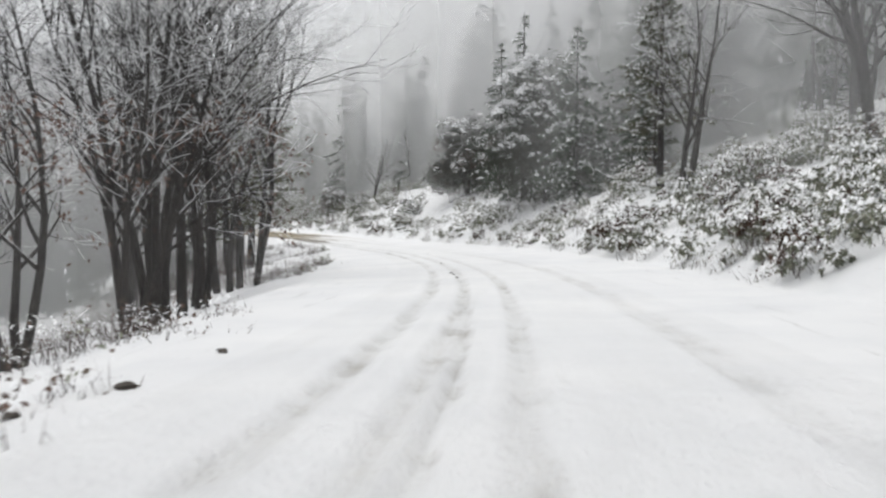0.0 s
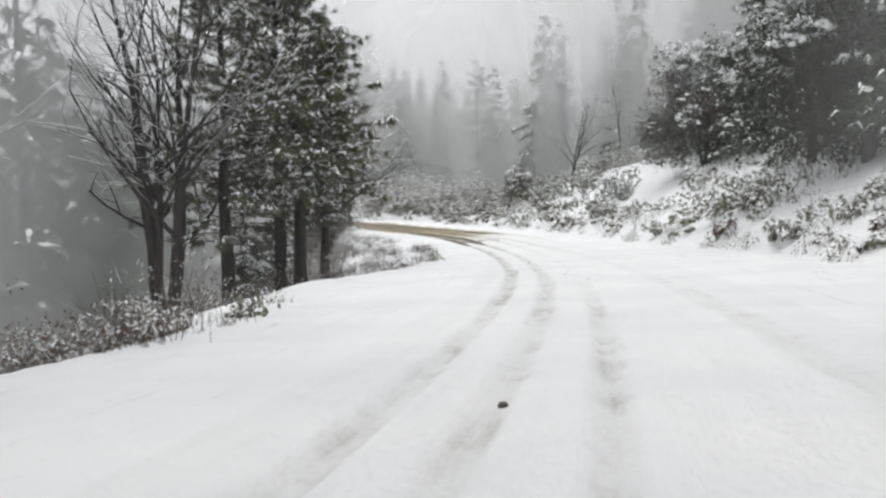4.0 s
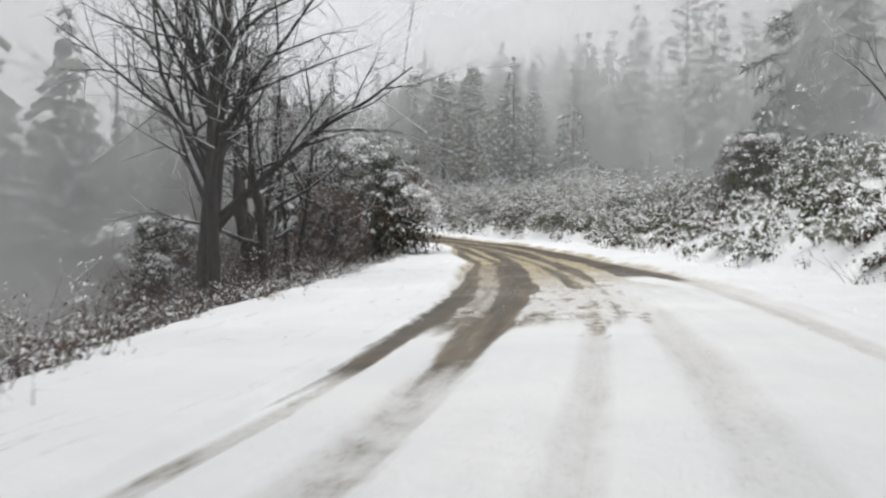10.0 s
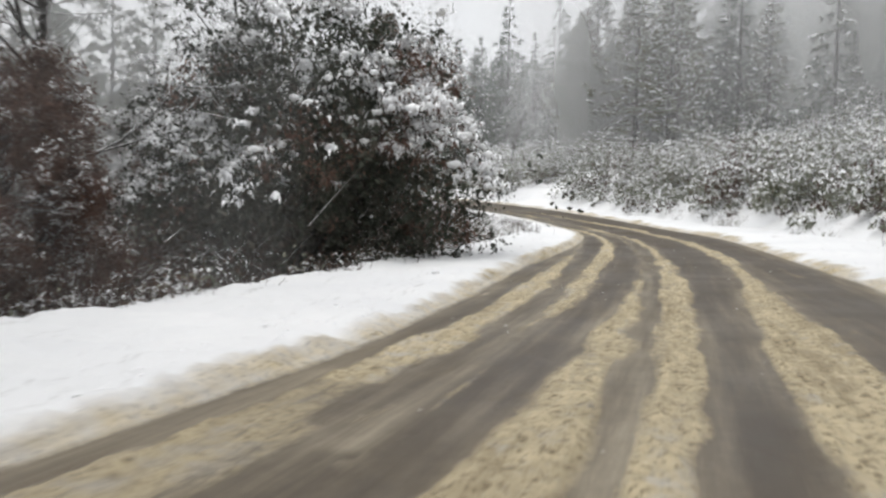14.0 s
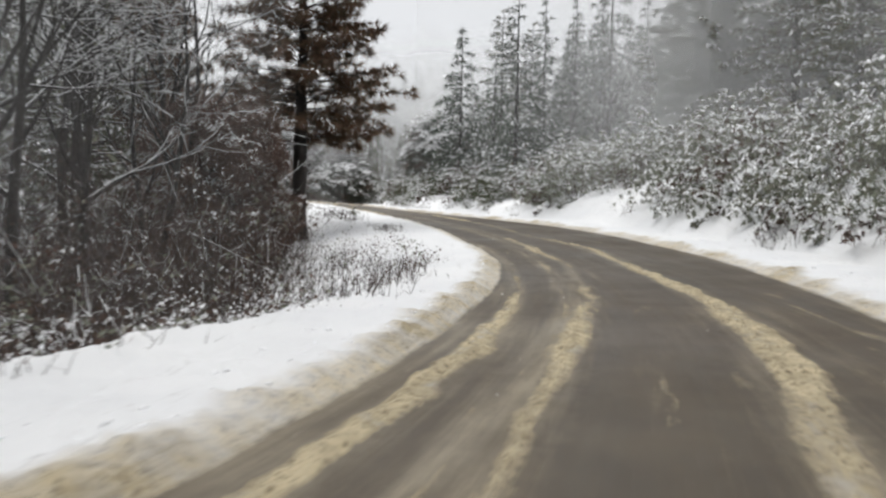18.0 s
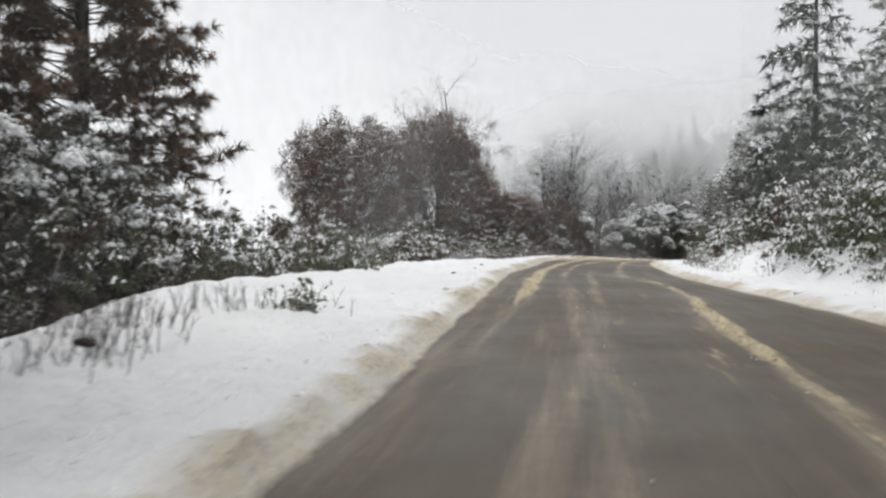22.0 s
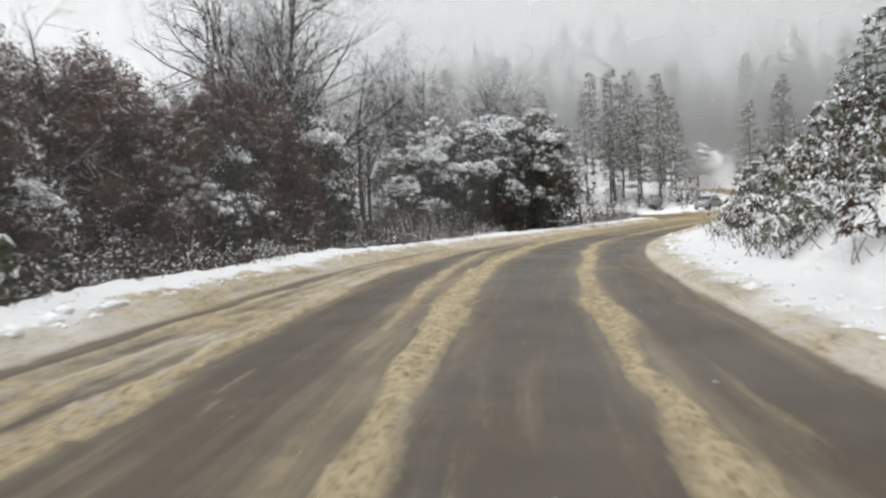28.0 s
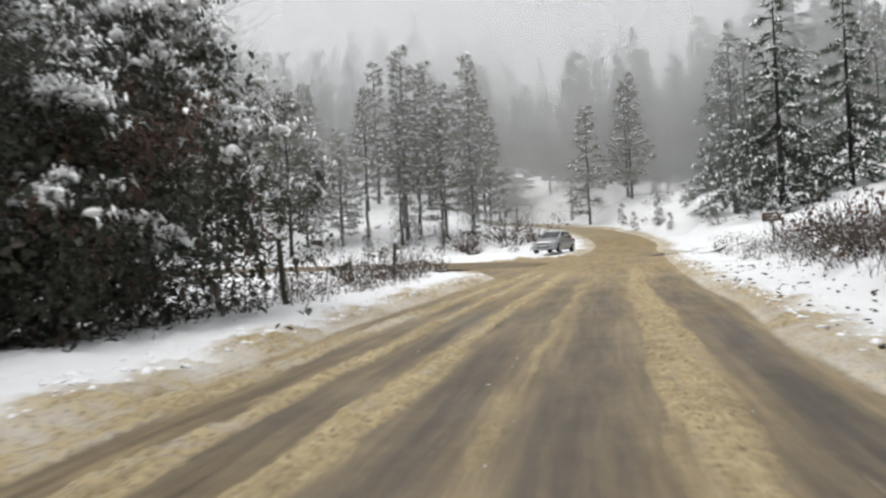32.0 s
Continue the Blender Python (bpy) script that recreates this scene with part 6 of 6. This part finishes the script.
def loft(sections, mat, name, parent, label="", close=True):
    """A closed skin through rings of equal length."""
    sh = Shape()
    n, k = len(sections), len(sections[0])
    i = np.arange(n - 1)[:, None] * k
    j, j2 = np.arange(k)[None], (np.arange(k) + 1)[None] % k
    f = np.stack([i + j, i + j2, i + k + j2, i + k + j], -1).reshape(-1, 4)
    sh.add(np.array(sections, float), f)
    if close:
        last = np.arange(k)
        c = np.array(sections[0]).mean(0), np.array(sections[-1]).mean(0)
        sh.add(np.concatenate([sections[0], [c[0]]]), np.stack([last, np.full(k, k), (last + 1) % k], 1)[:, ::-1])
        sh.add(np.concatenate([sections[-1], [c[1]]]), np.stack([last, np.full(k, k), (last + 1) % k], 1))
    return part(name, sh, mat, parent, label, True)


def boxed(name, size, at, mat, parent, label="", bevel=0.02, turn=(0, 0, 0)):
    bm = bmesh.new()
    bmesh.ops.create_cube(bm, size=1)
    bmesh.ops.scale(bm, vec=size, verts=bm.verts)
    bmesh.ops.bevel(bm, geom=bm.edges[:], offset=min(bevel, min(size) * 0.4), segments=2, affect="EDGES")
    bmesh.ops.transform(bm, matrix=pose(*at, *turn), verts=bm.verts)
    return bm_part(name, bm, mat, parent, label)


def round_part(name, radius, depth, at, mat, parent, sides=20, label=""):
    bm = bmesh.new()
    bmesh.ops.create_cone(bm, cap_ends=True, segments=sides, radius1=radius, radius2=radius, depth=depth)
    bmesh.ops.bevel(bm, geom=[e for e in bm.edges if len(e.link_faces) == 2 and e.calc_face_angle(0) > 1], offset=min(radius, depth) * 0.18, segments=2, affect="EDGES")
    bmesh.ops.transform(bm, matrix=pose(*at, 0, 90, 0), verts=bm.verts)
    return bm_part(name, bm, mat, parent, label, True)


def car_ring(y, low, high, half, round_=0.5, top=0.8):
    """A car's outline across, at y along it."""
    a = np.linspace(0, 2 * math.pi, 20, endpoint=False)
    c, s = np.cos(a), np.sin(a)
    x = np.sign(c) * np.abs(c) ** round_ * half
    z = np.sign(s) * np.abs(s) ** round_
    x = x * np.where(z > 0, 1 - (1 - top) * z, 1)
    return np.column_stack([x, np.full(20, y), (low + high) / 2 + z * (high - low) / 2])


def parked_car():
    x, y = END + 58.8 * AHEAD - 0.7 * RIGHT
    car = thing("car", pose(float(x), float(y), snow_top(358.5, -4.0) - 0.02, 0, 0, 43.9 + 180 - 20), "silver hatchback parked on the snow beside the junction", "car")
    loft([car_ring(y, lo, hi, w, 0.42, 0.9) for y, lo, hi, w in ((2.02, 0.38, 0.62, 0.62), (1.97, 0.27, 0.72, 0.76), (1.75, 0.22, 0.82, 0.83), (1.2, 0.2, 0.93, 0.85), (0.75, 0.2, 0.99, 0.86), (-0.4, 0.2, 1.0, 0.87), (-1.4, 0.2, 1.0, 0.86), (-1.85, 0.24, 0.96, 0.82), (-2.0, 0.34, 0.85, 0.72))], PAINT, "body", car)
    cabin = loft([car_ring(y, lo, hi, w, 0.5, 0.76) for y, lo, hi, w in ((1.05, 0.86, 0.99, 0.72), (0.55, 0.86, 1.24, 0.76), (0.05, 0.86, 1.45, 0.77), (-0.7, 0.86, 1.48, 0.77), (-1.4, 0.86, 1.40, 0.74), (-1.8, 0.86, 1.05, 0.68))], PAINT, "cabin", car)
    part("snow_on_roof", loft_mesh([car_ring(y, 1.44, hi, 0.52, 0.7, 0.9) for y, hi in ((0.0, 1.47), (-0.4, 1.53), (-0.9, 1.54), (-1.3, 1.47))]), SNOW, car, "thin snow on the roof")
    for name, pts in (("windscreen", ((-0.60, 0.93, 1.05), (0.60, 0.93, 1.05), (0.50, 0.14, 1.42), (-0.50, 0.14, 1.42))), ("rear_window", ((0.56, -1.76, 1.08), (-0.56, -1.76, 1.08), (-0.5, -1.47, 1.38), (0.5, -1.47, 1.38)))):
        sh = Shape()
        p = np.array(pts)
        n = np.cross(p[1] - p[0], p[3] - p[0])
        n /= np.linalg.norm(n)
        sh.add(np.concatenate([p + n * 0.045, p - n * 0.03]), [(0, 1, 2, 3), (4, 7, 6, 5), (0, 4, 5, 1), (1, 5, 6, 2), (2, 6, 7, 3), (3, 7, 4, 0)])
        part(name, sh, GLASS, cabin, "dark tinted glass")
    for side in (-1, 1):
        for y0, y1, t0, t1 in ((0.62, -0.28, 0.12, -0.28), (-0.36, -1.3, -0.36, -1.1)):
            sh = Shape()
            p = np.array([(side * 0.765, y0, 1.03), (side * 0.765, y1, 1.03), (side * 0.635, t1, 1.37), (side * 0.635, t0, 1.37)])
            out = np.array((side * 0.018, 0, 0.006))
            sh.add(np.concatenate([p + out, p - out * 2]), [(0, 1, 2, 3), (4, 7, 6, 5), (0, 4, 5, 1), (1, 5, 6, 2), (2, 6, 7, 3), (3, 7, 4, 0)])
            part("side_window", sh, GLASS, cabin, "dark tinted glass")
        boxed("headlight", (0.36, 0.16, 0.15), (side * 0.56, 1.93, 0.66), LAMP, car, "clear headlight", 0.05, (0, 0, -side * 14))
        boxed("tail_light", (0.16, 0.1, 0.34), (side * 0.70, -1.92, 0.78), plain("tail_lamp", (0.3, 0.02, 0.02), 0.2), car, "red tail light", 0.03)
        mirror = boxed("wing_mirror", (0.2, 0.11, 0.14), (side * 0.93, 0.62, 1.03), PAINT, car, "", 0.04)
        for y in (1.28, -1.25):
            wheel = round_part("wheel", 0.31, 0.2, (side * 0.79, y, 0.31), RUBBER, car, 24)
            round_part("rim", 0.2, 0.05, (side * 0.885, y, 0.31), METAL, wheel, 20)
    boxed("front_grille", (0.82, 0.06, 0.10), (0, 2.0, 0.62), BLACK, car, "black slotted grille", 0.02)
    boxed("air_intake", (1.0, 0.08, 0.13), (0, 1.99, 0.40), BLACK, car, "", 0.03)
    boxed("front_bumper", (1.5, 0.16, 0.2), (0, 1.93, 0.50), PAINT, car, "", 0.07)
    boxed("number_plate", (0.50, 0.02, 0.11), (0, 2.045, 0.50), WHITE, car, "plain white number plate", 0.005)


def loft_mesh(sections):
    sh = Shape()
    n, k = len(sections), len(sections[0])
    i = np.arange(n - 1)[:, None] * k
    j, j2 = np.arange(k)[None], (np.arange(k) + 1)[None] % k
    sh.add(np.array(sections, float), np.stack([i + j, i + j2, i + k + j2, i + k + j], -1).reshape(-1, 4))
    return sh



def fence_post(m, lean, height):
    post = thing("fence_post", m @ pose(0, 0, 0, lean, -lean, 0), "weathered round fence post with a cap of snow", "post", "fence posts")
    t, sh = Tubes(), Shape()
    t.add([np.array((0, 0, z)) + np.array((0.008 * math.sin(z * 5), 0.006 * math.cos(z * 7), 0)) for z in np.linspace(-0.3, height, 7)], [0.075, 0.075, 0.072, 0.07, 0.07, 0.066, 0.05], 10)
    t.into(sh)
    part("pole", sh, WOOD, post, smooth=True)
    cap = Shape()
    caps(cap, np.array([(0, 0, height + 0.03)]), [0.085], np.random.default_rng(3), 2, 0.8)
    part("snow_cap", cap, SNOW, post, smooth=True)


for s, d, lean, height in ((318.2, -6.9, 3, 1.75), (331.4, -7.9, -2, 1.65), (331.0, -9.4, 2, 1.2), (341.0, -15.5, 4, 1.15)):
    fence_post(spot(s, d, 20, 1, 0.1), lean, height)


def wayside_sign():
    sign = thing("road_sign", spot(341, 7.2, 40 + 180, 0.95, 0.1), "small dark wooden sign on a single post beside the junction", "sign")
    boxed("post", (0.09, 0.09, 1.7), (0, 0, 0.8), WOOD, sign)
    board = boxed("board", (1.0, 0.05, 0.42), (0, 0.08, 1.45), BOARD, sign, "brown board with worn pale lines", 0.02)
    for z, w in ((1.53, 0.7), (1.38, 0.55)):
        boxed("writing_bar", (w, 0.012, 0.05), (0, 0.112, z), plain("worn_lettering", (0.4, 0.37, 0.32), 0.8), board, "", 0.004)
    boxed("snow_cap", (1.02, 0.10, 0.06), (0, 0.08, 1.69), SNOW, sign, "", 0.025)


wayside_sign()


def snow_top(s, d):
    x, y = to_world(s, d)
    return SNOW_SHEETS[int(s >= 96)].ray_cast(Vector((float(x), float(y), 30)), Vector((0, 0, -1)))[1].z


def clod(s, d, size, seed, label="dark clod of earth lying on the snow", lift=0.05):
    rng = np.random.default_rng(seed)
    v, f = BALLS[2]
    sh = Shape()
    sh.add(v * size * np.array((1.2, 0.9, 0.6)) * (1 + 0.16 * rng.normal(size=(len(v), 1))), f)
    x, y = to_world(s, d)
    ob = part("stone", sh, STONE, smooth=False)
    ob.matrix_world = pose(float(x), float(y), snow_top(s, d) + size * 0.25, 0, 0, 40 * seed)
    tagged(ob, label, "stone", "clods on the snow")


bpy.context.view_layer.update()
parked_car()
for i, (s, d, k) in enumerate(((6.9, -3.25, 0.08), (5.7, -3.55, 0.06), (9.3, -3.2, 0.06), (29.0, -1.05, 0.05), (25.8, -0.95, 0.04), (28.2, -1.0, 0.04), (40, -0.8, 0.05), (57.9, -0.4, 0.018), (55.5, 0.1, 0.022), (60, -0.2, 0.015), (205.2, -5.2, 0.10), (199, -3.2, 0.05), (221, -3.2, 0.06), (225, -3.0, 0.05), (229, -3.3, 0.05), (88, 0.6, 0.04))):
    clod(s, d, k, i + 1)


def meltwater(u, v, length, width, turn, seed):
    """A dark wet strip where water runs through the snow."""
    rng = random.Random(seed)
    rim = []
    for i in range(26):
        a = i * 2 * math.pi / 26
        k = rng.uniform(0.6, 1.15)
        x, y = math.cos(a) * length * k, math.sin(a) * width * k
        rim.append((u + x * math.cos(turn) - y * math.sin(turn), v + x * math.sin(turn) + y * math.cos(turn)))
    p = np.array([(u, v)] + rim)
    q = END + p[:, :1] * AHEAD + p[:, 1:] * RIGHT
    s, d, _ = road_place(q[:, 0], q[:, 1])
    z = np.array([snow_top(a, b) for a, b in zip(s, d)]) + 0.012
    sh = Shape()
    i = np.arange(26)
    sh.add(np.column_stack([q, z]), np.stack([0 * i, 1 + i, 1 + (i + 1) % 26], 1)[:, ::-1])
    tagged(part("puddle", sh, WATER), "dark meltwater running through the roadside snow", "puddle", "meltwater strips")


WATER = plain("meltwater", (0.045, 0.042, 0.038), 0.18, 0.0, 0.4, 6.0)
for i, (u, v, a, b, turn) in enumerate(((50.5, 6.2, 0.5, 1.5, 0.2), (47.5, 7.6, 0.4, 1.1, -0.3), (45, 8.8, 0.35, 0.9, 0.1), (54, 7.2, 0.4, 1.2, 0.3), (42.5, 9.2, 0.3, 0.7, 0.2), (52.5, 5.0, 0.3, 0.8, -0.2))):
    meltwater(u, v, a, b, turn, i)


def on_snow(s, d, turn=0.0, scale=1.0, sink=0.05):
    x, y = to_world(s, d)
    return pose(float(x), float(y), snow_top(s, d) - sink, 0, 0, turn) @ Matrix.Scale(scale, 4)


def stalk_patch(m, seed, label):
    """A patch of thin dry stems, each on its own foot, with a few forked tips."""
    ob = thing("dry_stalks", m, label, "plant", "dry stalks")
    rng = random.Random(seed)
    t = Tubes()
    for i in range(34):
        foot = np.array((rng.gauss(0, 0.38), rng.gauss(0, 0.24), 0.0))
        high = rng.uniform(0.14, 0.55)
        way = np.array((rng.gauss(0.12, 0.22), rng.gauss(0, 0.22), 1.0))
        pts = limb(rng, foot, way / np.linalg.norm(way), high, 4, 0.10, 0.0)
        t.add(pts, [0.006, 0.005, 0.004, 0.002], 3)
        for k in range(rng.randint(0, 3)):
            fork = way + np.array((rng.gauss(0, 0.6), rng.gauss(0, 0.6), 0))
            t.add(limb(rng, pts[rng.choice((1, 2))], fork / np.linalg.norm(fork), high * rng.uniform(0.25, 0.5), 3, 0.12, 0.0), [0.004, 0.003, 0.0015], 3)
    sh = Shape()
    t.into(sh)
    tagged(part("stalkwork", sh, TWIG, ob), kind="stuff")
    return ob


# dry stalks that stand out of the verge
stalks = stalk_patch(on_snow(204.3, -4.6), 401, "dry bare stalks standing out of the snowy verge")
repeat(stalks, [on_snow(s, d, a, k) for s, d, a, k in ((205.2, -4.9, 40, 1.1), (203.4, -5.0, 90, 0.9), (198.0, -4.1, 150, 0.7), (197.2, -4.3, 10, 0.8), (195.4, -4.2, 210, 1.0), (196.0, -4.5, 300, 0.9), (207.5, -6.0, 20, 0.8), (209, -4.2, 75, 1.0), (206.6, -5.3, 160, 1.2), (208.2, -5.0, 280, 1.0), (205.8, -5.6, 20, 1.1), (200.4, -4.5, 130, 0.6), (88.5, -6.0, 10, 1.3), (86, -5.8, 110, 1.2), (90.5, -6.2, 200, 1.3), (84, -5.9, 60, 1.1), (45, -6.5, 30, 1.0), (47.5, -6.3, 140, 0.8), (160, -4.6, 60, 1.0), (171, -4.2, 20, 1.2), (173, -4.0, 100, 1.2), (175, -3.9, 240, 1.1), (177, -4.2, 310, 1.2))])
low = shrub(on_snow(208.9, -4.0), 405, 0.35, 0.4, "low green sprig poking through the snow", "green sprigs", clumps=14, twigs=8, cap=0.2)
repeat(low, [on_snow(74.5, -5.4, 50, 1.0), on_snow(222, -6, 100, 1.0), on_snow(49, -6.5, 20, 1.0)])
bush = shrub(spot(100, 10.0), 411, 1.5, 2.0, "round dark bush on the white cut bank", "bank bushes", EVERGREEN, 90, 30, 0.35)
repeat(bush, [spot(98.5, 9.7, 70, 0.6), spot(107, 11.5, 200, 0.6), spot(45.8, 10.4, 10, 0.35), spot(238, 9.5, 120, 1.0), spot(233, 8.6, 220, 0.9), spot(128, 12.5, 80, 1.4), spot(122, 11.5, 300, 1.2), spot(118, 10.8, 30, 0.9)])
twiggy = shrub(spot(333, -8.2), 417, 1.5, 1.6, "bare red-brown brush round the fence posts", "brown brush", DULL, 18, 60, 0.12)
repeat(twiggy, [spot(335, -9.5, 40, 1.0), spot(337.5, -8.4, 100, 0.9), spot(331.5, -8.0, 200, 0.8), spot(339, -9.8, 20, 1.0), spot(340, -8.2, 250, 0.85), spot(336, -11, 330, 1.1), spot(329, -8.6, 60, 0.7), spot(320, -8.0, 150, 0.6), spot(323, -8.6, 90, 0.7),
                spot_ahead(69, -4, 30, 1.5), spot_ahead(71, -8, 90, 1.8), spot_ahead(73, -2, 150, 1.8), spot_ahead(66, -7, 220, 1.1), spot_ahead(76, -5, 70, 2.0), spot_ahead(74, -14, 10, 1.2), spot_ahead(80, 12, 10, 0.8), spot_ahead(84, 9, 100, 0.8), spot_ahead(70, 12, 200, 0.9), spot(325, 6.6, 30, 1.2), spot(321, 6.2, 120, 1.1), spot(328, 7.2, 220, 1.3), spot(334, 7.0, 80, 1.0), spot(316, 5.8, 300, 1.0), spot(311, 5.4, 10, 0.9)])


def fallen_limb(points, thick):
    """A broken bough caught against the pine, with snow lying along it."""
    ob = thing("fallen_branch", Matrix.Identity(4), "broken pine branch under snow leaning on the trunk", "branch")
    p = glide(points, 0.15)[1]
    bark, white = Tubes(), Tubes()
    r = np.linspace(thick, thick * 0.5, len(p))
    bark.add(p, r, 7)
    white.add(p + np.array((0, 0, thick * 0.75)), r * 0.85, 6)
    for tubes, name, mat, label in ((bark, "bough", PINE_BARK, ""), (white, "bough_snow", SNOW, "snow lying along the bough")):
        sh = Shape()
        tubes.into(sh)
        part(name, sh, mat, ob, label, True)


def over_ground(s, d, up):
    x, y = to_world(s, d)
    return float(x), float(y), float(ground(x, y)[0]) + up


fallen_limb([over_ground(198.2, -10.6, 0.05), over_ground(198.7, -9.7, 0.45), over_ground(199.3, -8.9, 1.15), over_ground(199.9, -8.3, 1.55), over_ground(200.3, -8.0, 1.5)], 0.055)


def lumps():
    """Clods of ploughed snow along the banks and bits of slush on the road, beyond counting."""
    rng = np.random.default_rng(23)
    n = 5200
    s = rng.uniform(96, 345, n)
    left = rng.random(n) < 0.55
    over = 0.5 + rng.random(n) ** 1.6 * 1.2
    d = np.where(left, left_edge(s) - over, right_edge(s) + over)
    keep = ~(left & (s > 333))
    sets = [(s[keep], d[keep], rng.uniform(0.015, 0.055, keep.sum()) * (0.6 + 0.5 * step(200, 260, s[keep])) * np.where(rng.random(keep.sum()) < 0.05, 2.3, 1), SNOW, "snow_clods", "loose clods of ploughed snow along the banks")]
    n = 1500
    s = 98 + 238 * rng.random(n) ** 1.2
    which = rng.integers(0, len(BANDS), n)
    edges = np.array([[np.interp(a, np.array(BANDS[k])[:, 0], np.array(BANDS[k])[:, i]) for i in (1, 2)] for a, k in zip(s, which)])
    d = edges.mean(1) + rng.normal(0, 0.55, n) * (edges[:, 1] - edges[:, 0] + 0.15)
    inside = [BANDS[k][0][0] < a < BANDS[k][-1][0] for a, k in zip(s, which)]
    s, d, n = s[inside], d[inside], int(np.sum(inside))
    sets.append((s, d, rng.uniform(0.006, 0.024, n), SLUSH, "slush_bits", "bits of brown slush scattered on the road"))
    n = 220
    s = rng.uniform(300, 336, n)
    d = right_edge(s) + 0.5 + rng.random(n) ** 1.3 * 2.6
    sets.append((s, d, rng.uniform(0.015, 0.06, n), STONE, "dirt_clods", "dark dirt clods thrown on the snow of the bank"))
    for s, d, size, mat, name, label in sets:
        x, y = to_world(s, d)
        z = np.interp(s, WAY_S, WAY[:, 2]) + camber(s) * d if mat is SLUSH else np.array([snow_top(p, q) for p, q in zip(s, d)])
        sh = Shape()
        caps(sh, np.column_stack([x, y, z]), size, rng, 1, 0.7)
        me = sh.mesh(name, mat, True)
        if mat is SLUSH:
            a = me.attributes.new("dirt", "FLOAT", "POINT")
            a.data.foreach_set("value", np.full(len(me.vertices), 0.65, np.float32))
            a = me.attributes.new("cover", "FLOAT", "POINT")
            a.data.foreach_set("value", np.full(len(me.vertices), 1.0, np.float32))
        tagged(part(name, me, mat), label, "snow", kind="stuff")


lumps()
